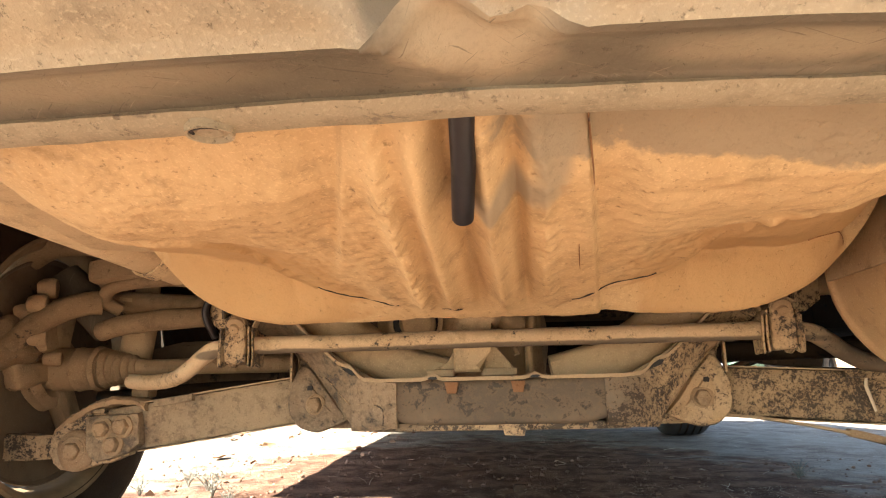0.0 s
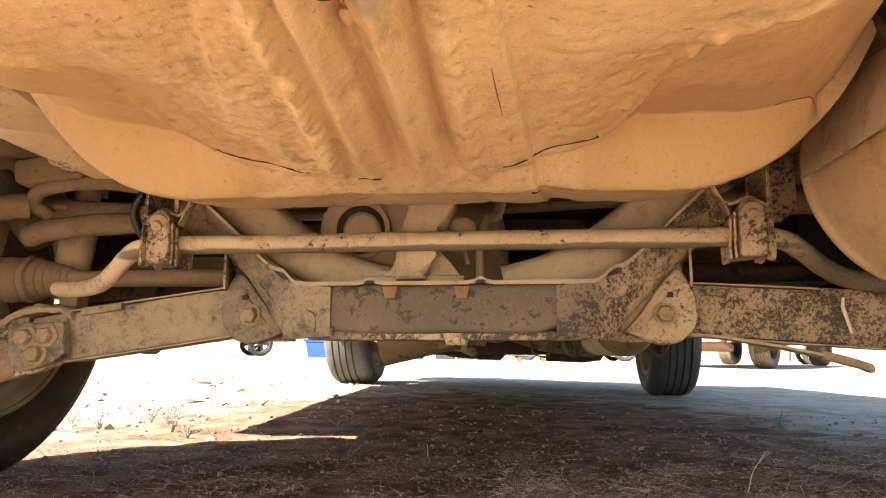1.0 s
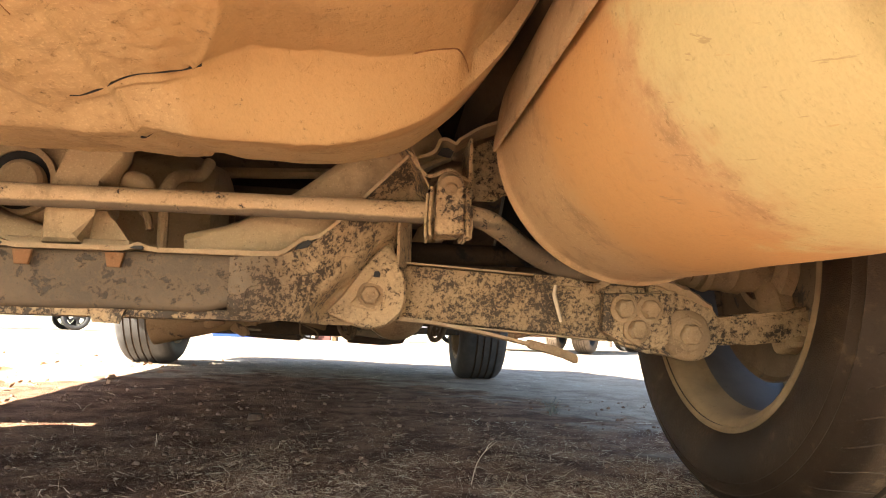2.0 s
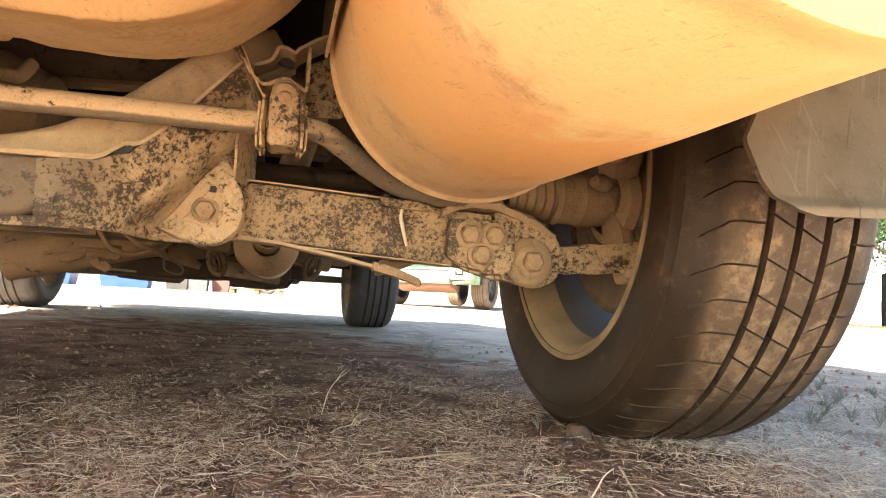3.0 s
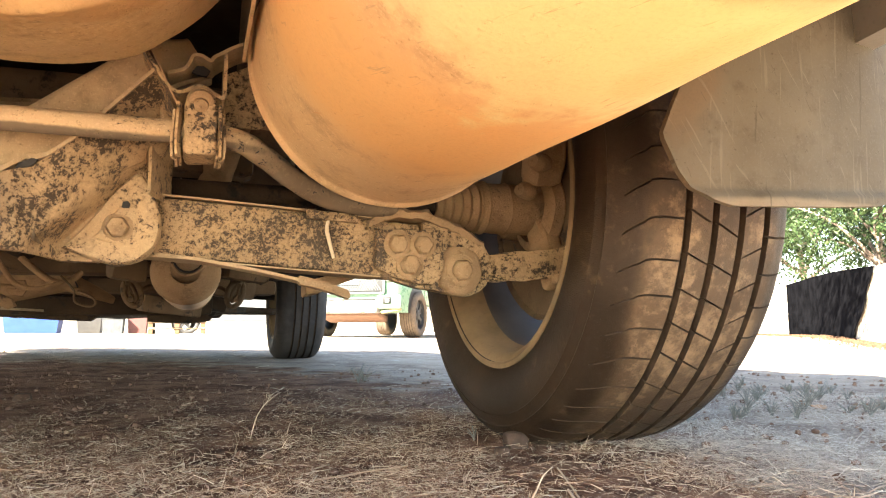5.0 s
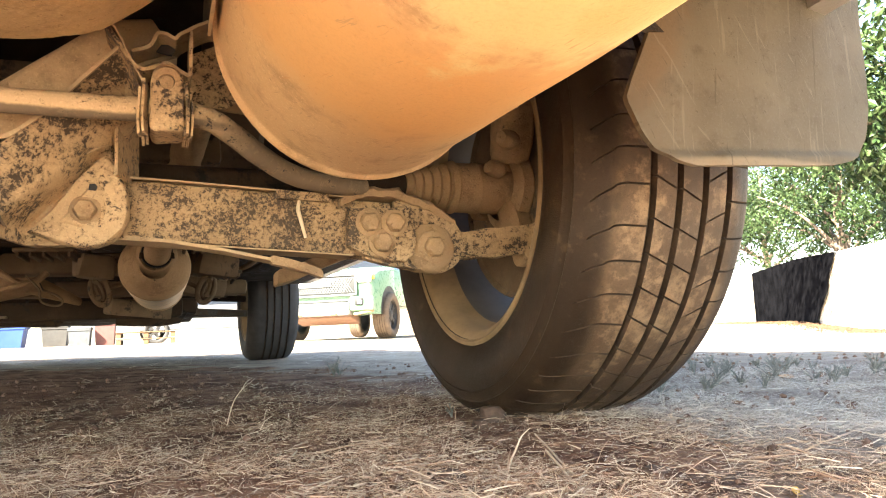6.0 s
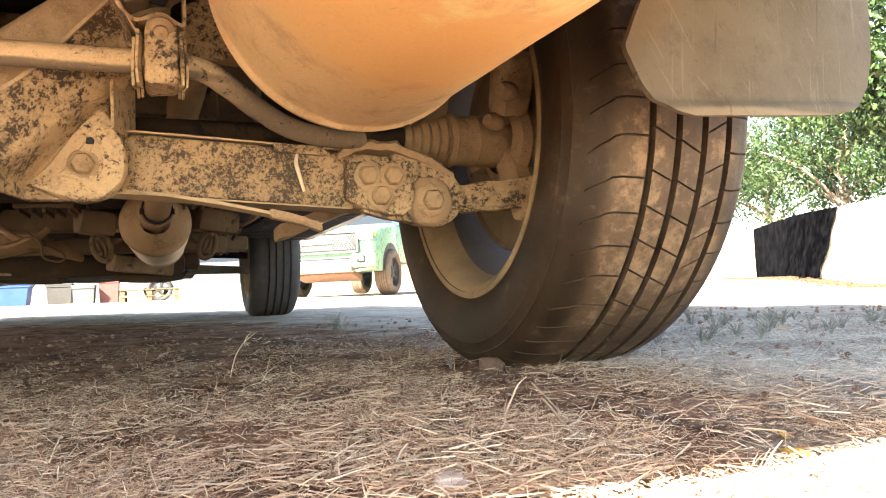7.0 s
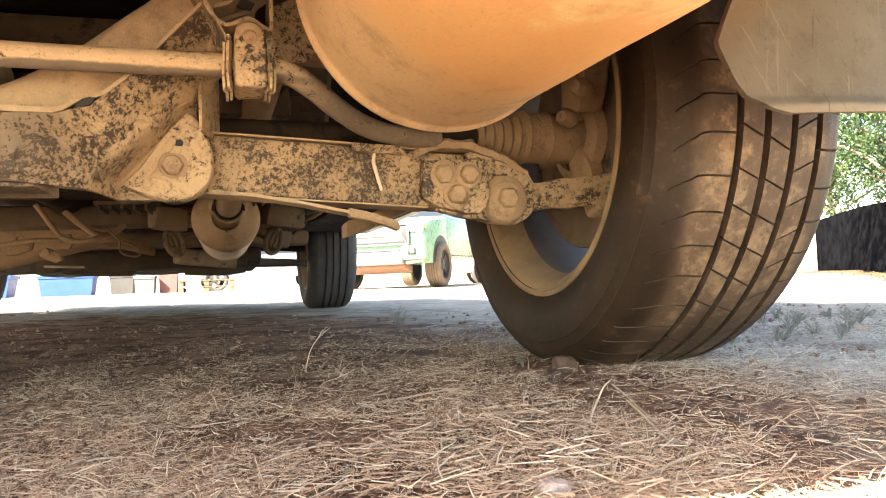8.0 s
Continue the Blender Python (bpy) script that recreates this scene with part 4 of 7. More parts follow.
    plate("clevis", [(0.60, 0.262), (0.629, 0.260), (0.655, 0.249), (0.677, 0.237), (0.688, 0.222), (0.690, 0.203), (0.684, 0.187), (0.672, 0.177), (0.655, 0.172), (0.634, 0.176), (0.60, 0.182)], 1.056, 0.024, CLAMP, 0.0018, "dark-flaked clevis plate", 0.004)
    # the mud-caked rim over the fork, following its outline down to the joint
    bm = bmesh.new()
    way = smooth_path([(0.530, 1.03, 0.256), (0.545, 1.03, 0.267), (0.565, 1.03, 0.2715), (0.60, 1.03, 0.271), (0.625, 1.033, 0.264), (0.650, 1.036, 0.254), (0.675, 1.040, 0.241), (0.690, 1.045, 0.222)], 8)
    loft(bm, [[Vector((s * p.x, p.y + b, p.z + c)) for b, c in ((-0.006, -0.007), (-0.009, 0.0), (-0.004, 0.004), (0.03, 0.004), (0.03, -0.008))] for p in way])
    rough_up(bm, 0.0030, 75.0, 6.0)
    rough_up(bm, 0.0015, 190.0, 2.0)
    part("fork_top", bm, MUD, arm, "mud-caked top of the fork")
    for x, z in ((0.5625, 0.2315), (0.5935, 0.2312), (0.5775, 0.2075)):
        bolt(s * x, 1.0155, z, 0.0112, pl)
    # the joint eye towards the wheel carrier
    bm = bmesh.new()
    m = Matrix.Translation((s * 0.6445, 1.030, 0.2035)) @ pose(0, 0, 0, 0, 0, -90)
    lathe(bm, [(-0.05, 0.001), (-0.05, 0.026), (-0.004, 0.031), (0.002, 0.030), (0.006, 0.026), (0.008, 0.021), (0.0085, 0.0205), (0.009, 0.001)], m, 32)
    rough_up(bm, 0.0018, 60.0, 9.0)
    eye = part("joint_eye", bm, MUD, arm, "round joint eye caked with mud")
    bolt(s * 0.6445, 1.0215, 0.2035, 0.0125, eye)
    bm = bmesh.new()
    loft(bm, [[Vector((s * x, y, z)) for y, z in ((1.042, zb), (1.085, zb), (1.085, zt), (1.042, zt))] for x, zb, zt in ((0.655, 0.191, 0.223), (0.70, 0.1935, 0.228), (0.745, 0.1955, 0.2325), (0.79, 0.199, 0.238), (0.83, 0.20, 0.25))])
    bmesh.ops.bevel(bm, geom=bm.edges[:], offset=0.004, segments=2, affect='EDGES')
    bmesh.ops.subdivide_edges(bm, edges=[e for e in bm.edges if e.calc_length() > 0.015], cuts=3, use_grid_fill=True)
    rough_up(bm, 0.0030, 45.0, 2.0)
    part("link", bm, CLAMP, arm, "dusty link to the wheel carrier")
    return arm


ARM_R = lower_arm(1)
ARM_L = lower_arm(-1)
# the wheel on that side hangs a little lower, so the arm slopes more
ARM_L.matrix_basis = Matrix.Translation((-0.2657, 1.03, 0.239)) @ pose(0, 0, 0, 0, -4.4, 0) @ Matrix.Translation((0.2657, -1.03, -0.237))
bm = bmesh.new()
tube(bm, [(0.4835, 1.027, 0.258), (0.4815, 1.026, 0.247), (0.484, 1.026, 0.236), (0.490, 1.027, 0.214)], lambda t: 0.0016 + 0.0008 * math.sin(3 * t), 6, 4)
part("scrape", bm, plain("pale_straw", (0.62, 0.52, 0.38), 0.8), ARM_R, "pale straw stuck to the arm")


def stabilizer():
    bm = bmesh.new()
    right = [(0.33, 0.918, 0.3175), (0.375, 0.920, 0.3145), (0.40, 0.932, 0.305), (0.43, 0.955, 0.290), (0.47, 0.988, 0.278), (0.52, 1.012, 0.274), (0.56, 1.03, 0.277)]
    left = [(-x, y, z) for x, y, z in right]
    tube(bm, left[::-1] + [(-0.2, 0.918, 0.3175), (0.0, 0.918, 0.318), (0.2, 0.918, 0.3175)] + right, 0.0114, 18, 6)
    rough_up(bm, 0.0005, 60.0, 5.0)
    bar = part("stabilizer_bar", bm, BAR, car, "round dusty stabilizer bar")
    for s in (1, -1):
        cx = s * 0.3415
        bm = bmesh.new()
        # the bush's strap: an arched face between two flanged sides, pinched round the bar
        poly = [(-0.0145, -0.0225), (-0.010, -0.0255), (0.010, -0.0245), (0.0145, -0.0225), (0.0150, 0.0), (0.0145, 0.020), (0.0120, 0.031), (0.006, 0.0375), (0.0, 0.0390), (-0.006, 0.0375), (-0.0120, 0.031), (-0.0145, 0.020), (-0.0150, 0.0)]
        prism(bm, poly, 0.050, Matrix.Translation((cx, 0.947, 0.3185)) @ pose(0, 0, 0, 90, 0, 0), 0.005, 3)
        bmesh.ops.triangulate(bm, faces=[q for q in bm.faces if len(q.verts) > 6])
        bmesh.ops.subdivide_edges(bm, edges=bm.edges[:], cuts=2, use_grid_fill=True)
        rough_up(bm, 0.0016, 75.0, 1.0)
        c = part("bar_clamp", bm, CLAMP, bar, "D-shaped steel clamp round the bar bush")
        for k in (-1, 1):
            for name, x0, y0, y1, z0, z1 in (("clamp_flange", 0.0160, 0.945, 0.894, 0.2925, 0.340), ("clamp_lip", 0.0195, 0.945, 0.899, 0.2915, 0.334)):
                bm = bmesh.new()
                sheet(bm, lambda u, v: Vector((cx + k * (x0 + 0.0030 * sstep(0.75, 1.0, u) + 0.0007 * math.sin(5 * v)), y0 + (y1 - y0) * u, z0 + (z1 - z0) * v - 0.0025 * math.sin(9 * u) * (1 - v))), 12, 8)
                thicken(bm, 0.0024)
                rough_up(bm, 0.0006, 110.0, k)
                part(name, bm, CLAMP, c)
        bm = bmesh.new()
        m = Matrix.Translation((cx, 0.899, 0.341)) @ pose(0, 0, 0, 35, 0, 0) @ pose(0, 0, 0, 0, 0, -90)
        lathe(bm, [(-0.012, 0.0125), (0.0, 0.0125), (0.002, 0.0105), (0.003, 0.0068), (0.007, 0.006), (0.008, 0.001)], m, 18)
        rough_up(bm, 0.0008, 120.0, 2.0)
        part("clamp_bolt", bm, MUD, c)

        def ribbon(name, way, y0, y1, thick, mat, label="", sub=6):
            bm = bmesh.new()
            P = smooth_path([(x, 0, z) for x, z in way], sub)
            rings = []
            for q, p in enumerate(P):
                d = (P[min(q + 1, len(P) - 1)] - P[max(q - 1, 0)]).normalized()
                o = Vector((-d.z, 0, d.x)) * thick
                rings.append([Vector((s * (p.x + o.x * w), y, p.z + o.z * w)) for y, w in ((y0, -1), (y0, 1), (y1, 1), (y1, -1))])
            loft(bm, rings)
            rough_up(bm, 0.0006, 90.0, 2.0)
            part(name, bm, mat, bar, label)
        # the open bracket over the clamp: a strap down from the arm, over the bush and up again
        ribbon("bracket", [(0.289, 0.394), (0.299, 0.378), (0.309, 0.3625), (0.3185, 0.3535), (0.327, 0.354), (0.341, 0.3605), (0.355, 0.353), (0.3605, 0.3505), (0.362, 0.358), (0.3622, 0.375), (0.3625, 0.394)], 0.906, 0.968, 0.0016, CLAMP, "bent steel bracket over the clamp")
        ribbon("bracket_lip", [(0.310, 0.377), (0.325, 0.3825), (0.3295, 0.389), (0.333, 0.3965), (0.3395, 0.398), (0.349, 0.394), (0.354, 0.399), (0.374, 0.412), (0.394, 0.420), (0.42, 0.43)], 0.926, 0.975, 0.0016, ROD, "wavy rim of the bracket")
        bm = bmesh.new()
        prism(bm, [(s * x, z) for x, z in ((0.3095, 0.376), (0.327, 0.352), (0.361, 0.352), (0.363, 0.400), (0.42, 0.429), (0.42, 0.36), (0.40, 0.345), (0.36, 0.345), (0.31, 0.345))], 0.003, Matrix.Translation((0, 0.985, 0)) @ pose(0, 0, 0, 90, 0, 0))
        part("back_sheet", bm, STEEL, bar, "flaked sheet behind the bracket")
        bm = bmesh.new()
        prism(bm, [(s * x, z) for x, z in ((0.3315, 0.3865), (0.336, 0.3935), (0.3425, 0.394), (0.349, 0.390), (0.3455, 0.3835), (0.338, 0.3845))], 0.003, Matrix.Translation((0, 0.948, 0)) @ pose(0, 0, 0, 90, 0, 0))
        part("gap", bm, BLACK, bar, "dark square gap in the bracket")


stabilizer()


def rear_diff():
    """The final drive behind the crossmember with its mount and bushing, half hidden."""
    bm = bmesh.new()
    lathe(bm, [(-0.10, 0.02), (-0.095, 0.07), (-0.05, 0.10), (0.03, 0.105), (0.09, 0.08), (0.10, 0.02)], Matrix.Translation((-0.03, 1.20, 0.335)), 36)
    rough_up(bm, 0.004, 14.0, 2.0)
    d = part("final_drive", bm, SHIELD, car, "dusty final drive housing")
    bm = bmesh.new()
    poly = arc(0, 0, 0.058, 100, 260, 14) + [(0.06, -0.05), (0.09, -0.03), (0.09, 0.045), (0.05, 0.056)]
    prism(bm, poly, 0.05, Matrix.Translation((-0.120, 1.065, 0.350)) @ pose(0, 0, 0, 90, 0, 0), 0.006)
    b = part("mount_bracket", bm, SHIELD, d, "dusty mount bracket")
    m = Matrix.Translation((-0.120, 1.0125, 0.350)) @ pose(0, 0, 0, 0, 0, -90)
    bm = bmesh.new()
    lathe(bm, [(-0.02, 0.033), (0.004, 0.033), (0.006, 0.036), (0.006, 0.040), (-0.02, 0.041)], m, 30)
    part("bushing_ring", bm, SHIELD, b)
    bm = bmesh.new()
    lathe(bm, [(0.0012, 0.034), (0.0012, 0.024)], m, 30)
    part("bushing_rubber", bm, BLACK, b, "black rubber bushing")
    bm = bmesh.new()
    lathe(bm, [(0.0, 0.0255), (0.010, 0.0245), (0.014, 0.020), (0.015, 0.001)], m @ Matrix.Translation((0, 0.004, -0.003)), 26)
    part("bushing_core", bm, SHIELD, b)
    # upright post that bolts to the crossmember
    bm = bmesh.new()
    prism(bm, [(-0.060, 0.276), (-0.060, 0.306), (-0.053, 0.335), (-0.043, 0.365), (-0.034, 0.405), (0.020, 0.405), (0.011, 0.365), (-0.001, 0.335), (-0.019, 0.306), (-0.022, 0.276)], 0.034, Matrix.Translation((0, 0.972, 0)) @ pose(0, 0, 0, 90, 0, 0), 0.009, 3)
    rough_up(bm, 0.0012, 40.0, 2.0)
    p = part("upright", bm, SHIELD, d, "upright steel mount on the crossmember")
    for x0, x1, web in ((-0.096, -0.058, [(-0.059, 0.280), (-0.090, 0.280), (-0.068, 0.289), (-0.061, 0.306)]), (-0.024, 0.024, [(-0.022, 0.281), (0.020, 0.281), (0.004, 0.297), (-0.006, 0.312), (-0.018, 0.312)])):
        bm = bmesh.new()
        rbox(bm, (x1 - x0, 0.034, 0.010), Matrix.Translation(((x0 + x1) / 2, 0.962, 0.2762)), 0.003)
        rough_up(bm, 0.001, 60.0, x1)
        part("foot", bm, ROD, p)
        bm = bmesh.new()
        prism(bm, web, 0.006, Matrix.Translation((0, 0.966, 0)) @ pose(0, 0, 0, 90, 0, 0), 0.0015)
        part("web", bm, SHIELD, p)
    bm = bmesh.new()
    bmesh.ops.create_icosphere(bm, subdivisions=3, radius=0.017, matrix=Matrix.Translation((0.018, 0.975, 0.340)) @ pose(0, 0, 0, 0, 35, 0) @ Matrix.Diagonal((1.15, 0.9, 0.85, 1)))
    rough_up(bm, 0.007, 45.0, 6.0)
    part("mud_lump", bm, SHIELD, d, "lump of dried mud on the mount")
    bm = bmesh.new()
    tube(bm, [(0.041, 0.980, 0.326), (0.043, 0.985, 0.342), (0.047, 1.005, 0.360), (0.051, 1.045, 0.372), (0.058, 1.06, 0.375), (0.064, 1.08, 0.396)], 0.0075, 12)
    part("vent_hose", bm, SHIELD, d, "bent vent hose under dust")
    bm = bmesh.new()
    tube(bm, [(0.038, 1.0, 0.335), (0.0385, 1.0, 0.31), (0.039, 1.0, 0.275)], 0.0058, 10)
    part("stub_pipe", bm, MUD, d, "thin dusty pipe behind the mount")
    bm = bmesh.new()
    tube(bm, [(0.012, 1.01, 0.322), (0.019, 1.008, 0.314), (0.023, 1.005, 0.300)], 0.0045, 10)
    part("clip_tail", bm, MUD, d)


rear_diff()


def half_shaft(s):
    m = Matrix.Translation((0.042 if s > 0 else 0.0, 1.12, 0.300)) @ pose(0, 0, 0, 0, 0, 0 if s > 0 else 180)
    bm = bmesh.new()
    lathe(bm, [(0.04, 0.016), (0.585, 0.0125), (0.60, 0.016), (0.60, 0.001)], m, 20)
    # the right shaft is darkened into the shade, the left keeps plain mud
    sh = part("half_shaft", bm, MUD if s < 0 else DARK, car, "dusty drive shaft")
    prof = [(0.598, 0.001)]
    for k in range(5):
        r = 0.016 + 0.0030 * k
        prof += [(0.602 + 0.012 * k, r), (0.608 + 0.012 * k, r + 0.005), (0.613 + 0.012 * k, r + 0.001)]
    bm = bmesh.new()
    lathe(bm, prof + [(0.664, 0.034), (0.664, 0.001)], m, 32)
    part("boot", bm, MUD, sh, "ribbed rubber boot under dust")
    bm = bmesh.new()
    lathe(bm, [(0.662, 0.001), (0.662, 0.035), (0.670, 0.0375), (0.676, 0.0345), (0.70, 0.035), (0.703, 0.0365), (0.708, 0.035), (0.745, 0.036), (0.748, 0.031), (0.76, 0.031), (0.76, 0.001)], m, 36)
    rough_up(bm, 0.0012, 60.0, 1.0)
    part("outer_joint", bm, MUD, sh, "dusty outer joint of the drive shaft")


half_shaft(1)
half_shaft(-1)


def wheel_carrier(s):
    """Knuckle, upper links and brake parts inside the rim."""
    dx = 0.042 if s > 0 else 0.0
    hub = Matrix.Translation((s * dx, 1.12, 0.30)) @ pose(0, 0, 0, 0, 0, 0 if s > 0 else 180)

    def lump(size, m, bevel, amp):
        bm = bmesh.new()
        rbox(bm, size, m, bevel, 3)
        bmesh.ops.subdivide_edges(bm, edges=[e for e in bm.edges if e.calc_length() > 0.012], cuts=3, use_grid_fill=True)
        rough_up(bm, amp, 28.0, size[0] * 90)
        rough_up(bm, amp * 0.4, 90.0, 4.0)
        return bm
    bm = bmesh.new()
    lathe(bm, [(0.745, 0.045), (0.752, 0.062), (0.765, 0.066), (0.78, 0.055), (0.78, 0.01)], hub, 32)
    rough_up(bm, 0.004, 26.0, 7.0)
    k = part("wheel_carrier", bm, MUD, car, "mud-caked wheel carrier")
    for a, long in ((8, 0.17), (150, 0.13), (262, 0.10)):
        part("carrier_arm", lump((0.034, 0.040, long), hub @ Matrix.Translation((0.755, 0, 0)) @ pose(0, 0, 0, a, 0, 0) @ Matrix.Translation((0, 0, long / 2)), 0.012, 0.005), MUD, k, "mud-caked arm of the wheel carrier")
    part("brake_caliper", lump((0.050, 0.045, 0.085), Matrix.Translation((s * (0.735 + dx), 1.045, 0.365)) @ pose(0, 0, 0, 20, 0, 0), 0.016, 0.005), MUD, k, "dusty brake caliper")
    for dy, dz, r in ((-0.105, 0.098, 0.014), (-0.10, 0.045, 0.012), (-0.085, 0.125, 0.016), (-0.06, 0.015, 0.011)):
        bm = bmesh.new()
        lathe(bm, [(-0.016, 0.001), (-0.015, r * 0.7), (-0.008, r), (0.006, r * 1.05), (0.012, r * 0.9), (0.014, 0.001)], Matrix.Translation((s * (0.712 + dx), 1.12 + dy, 0.30 + dz)) @ pose(0, 0, 0, 0, 0, 25), 18)
        rough_up(bm, 0.0018, 70.0, dz * 40)
        part("caliper_pin", bm, MUD, k)
    bm = bmesh.new()
    lathe(bm, [(0.785, 0.02), (0.785, 0.15), (0.797, 0.15), (0.797, 0.02)], hub, 48)
    part("brake_disc", bm, BARREL, k, "grey steel brake disc")
    bm = bmesh.new()
    R = 0.148 if s > 0 else 0.178
    lathe(bm, [(0.768, 0.05), (0.770, R), (0.764, R + 0.006), (0.766, R + 0.008), (0.774, R + 0.004), (0.774, 0.05)], hub, 48)
    rough_up(bm, 0.002, 14.0, 3.0)
    part("backing_plate", bm, FLOORING, k, "dusty brake backing plate")
    # upper links and spring strut
    bm = bmesh.new()
    tube(bm, [(s * 0.33, 1.08, 0.40), (s * 0.45, 1.10, 0.395), (s * 0.58, 1.12, 0.405), (s * 0.70, 1.13, 0.42)], 0.018, 12)
    part("upper_link", bm, MUD, k)
    bm = bmesh.new()
    tube(bm, [(s * 0.30, 1.20, 0.265), (s * 0.50, 1.19, 0.262), (s * 0.70, 1.17, 0.25)], 0.013, 12)
    part("toe_link", bm, DARK, k)
    bm = bmesh.new()
    lathe(bm, [(0.0, 0.001), (0.0, 0.027), (0.12, 0.027), (0.125, 0.034), (0.14, 0.055), (0.146, 0.055), (0.15, 0.02), (0.33, 0.02)], Matrix.Translation((s * 0.64, 1.16, 0.27)) @ pose(0, 0, 0, 0, -82, 0), 26)
    part("damper", bm, SHIELD, k, "dusty damper tube")
    bm = bmesh.new()
    pts = [(s * 0.615 + 0.058 * math.cos(a * 0.55), 1.175 + 0.058 * math.sin(a * 0.55), 0.42 + 0.0075 * a) for a in range(34)]
    tube(bm, pts, 0.0075, 8, 2)
    part("coil_spring", bm, DARK, k, "coil spring")


wheel_carrier(1)
wheel_carrier(-1)


# ---- wheels ----
def tyre_mesh(cuts=True):
    """A worn road tyre: four grooves round it, cross cuts in the ribs that curl over the shoulder, ringed sidewalls. Axis along x."""
    half = [(0.094, 0.212), (0.099, 0.219), (0.1035, 0.228), (0.1085, 0.242), (0.1112, 0.256), (0.1120, 0.266), (0.1113, 0.276), (0.1104, 0.2815), (0.1110, 0.2825), (0.1100, 0.2838), (0.1078, 0.2905), (0.1062, 0.2950), (0.1066, 0.2962), (0.1048, 0.2975), (0.1015, 0.3030), (0.0990, 0.3060), (0.0960, 0.3092), (0.0920, 0.3125), (0.0880, 0.3148), (0.0835, 0.3168), (0.0785, 0.3186)]
    grooves = (-0.035, -0.004, 0.028, 0.060)
    prof = [(-x, r, 0) for x, r in half]
    xs = []
    a = -0.074
    for g in grooves:
        n = 6 if g < -0.03 else 4
        b = g - 0.0040
        xs += [(a + (b - a) * k / n, 1) for k in range(n + 1)]
        xs += [(g - 0.0032, 2), (g + 0.0032, 2)]
        a = g + 0.0040
    xs += [(a + (0.074 - a) * k / 2, 1) for k in range(3)]
    for x, kind in xs:
        r = 0.3252 - 0.85 * x * x - (0.0085 if kind == 2 else 0.0)
        prof.append((x, r, kind))
    prof += [(x, r, 0) for x, r in half[::-1]]
    # pitches of uneven length, as road tyres have
    rnd = random.Random(4)
    lengths = [rnd.choice((0.88, 1.0, 1.0, 1.13)) for _ in range(54)]
    total = sum(lengths)
    starts = [sum(lengths[:k]) / total for k in range(len(lengths))]
    fr = (0.0, 0.013, 0.047, 0.060, 0.54)
    verts, faces = [], []
    n = len(prof)
    for st, le in zip(starts, lengths):
        le /= total
        for c, f in enumerate(fr):
            cut = cuts and c in (1, 2)
            for x, r, kind in prof:
                ang = f
                rib = sum(1 for g in grooves if x > g)
                if kind:
                    sl = (0.05, 0.75, 0.75, -0.75, 0.12)[rib]
                    off = (0.0, 0.35, 0.1, 0.6, 0.45)[rib]
                    ang += off * 0.4 + sl * x / 0.03 * 0.5
                elif x > 0:
                    ang += 0.33
                ang += 0.44 * min(1.2, max(0.0, -x - 0.060) / 0.036) ** 2.2
                rr = r
                if cut and kind == 1:
                    inner = (0.0, 0.0, 1.0 if x > 0.019 else 0.0, 1.0 if x < 0.037 else 0.0, 0.0)[rib]
                    rr -= (0.0065 if rib in (0, 4) else 0.0055) * (1 - inner)
                elif cut and kind == 0 and r > 0.309:
                    rr -= 0.0055 * sstep(0.309, 0.3145, r)
                t = 2 * math.pi * (st + le * ang)
                verts.append((1.075 * (x + 0.112) - 0.112, rr * math.cos(t), rr * math.sin(t)))
    M = len(starts) * len(fr)
    for i in range(M):
        for j in range(n - 1):
            faces.append((i * n + j, ((i + 1) % M) * n + j, ((i + 1) % M) * n + j + 1, i * n + j + 1))
    me = bpy.data.meshes.new("tyre")
    me.from_pydata(verts, [], faces)
    me.materials.append(TYRE)
    me.materials.append(GROOVE)
    index = []
    for i in range(M):
        c = i % len(fr)
        for j in range(n - 1):
            (x, r, kind), (x2, r2, kind2) = prof[j], prof[j + 1]
            ring = kind == 2 or kind2 == 2
            across = cuts and c in (0, 1, 2) and min(r, r2) > 0.310 and not (kind == 1 and (0.019 < x < 0.028 or 0.028 < x < 0.037))
            index.append(1 if ring or across else 0)
    me.polygons.foreach_set("material_index", index)
    finish(me, 32)
    return me


TYRE_MESH = tyre_mesh()
FRONT_TYRE = tyre_mesh(False)
FRONT_TYRE.materials[0] = plain("front_tyre_rubber", (0.050, 0.047, 0.046), 0.75, var=0.3, scale=20.0)
DARK_TYRE = TYRE_MESH.copy()
DARK_TYRE.materials[0] = BLACK
DARK_TYRE.materials[1] = BLACK


def rim_mesh():
    bm = bmesh.new()
    lathe(bm, [(-0.100, 0.213), (-0.1025, 0.2165), (-0.101, 0.221), (-0.097, 0.2225), (-0.094, 0.216), (-0.090, 0.2155), (-0.098, 0.2125), (-0.097, 0.208), (-0.088, 0.201), (-0.068, 0.198), (-0.06, 0.197), (-0.05, 0.192), (-0.02, 0.190), (0.02, 0.186), (0.045, 0.19), (0.07, 0.20), (0.092, 0.206), (0.095, 0.213), (0.100, 0.221), (0.103, 0.219), (0.102, 0.212)], None, 72)
    me = bpy.data.meshes.new("rim")
    bmesh.ops.recalc_face_normals(bm, faces=bm.faces)
    for f in bm.faces:
        f.material_index = 1 if -0.048 < f.calc_center_median().x < 0.066 else 0
    bm.to_mesh(me)
    bm.free()
    finish(me, 40)
    me.materials.append(RIM)
    me.materials.append(BARREL)
    return me


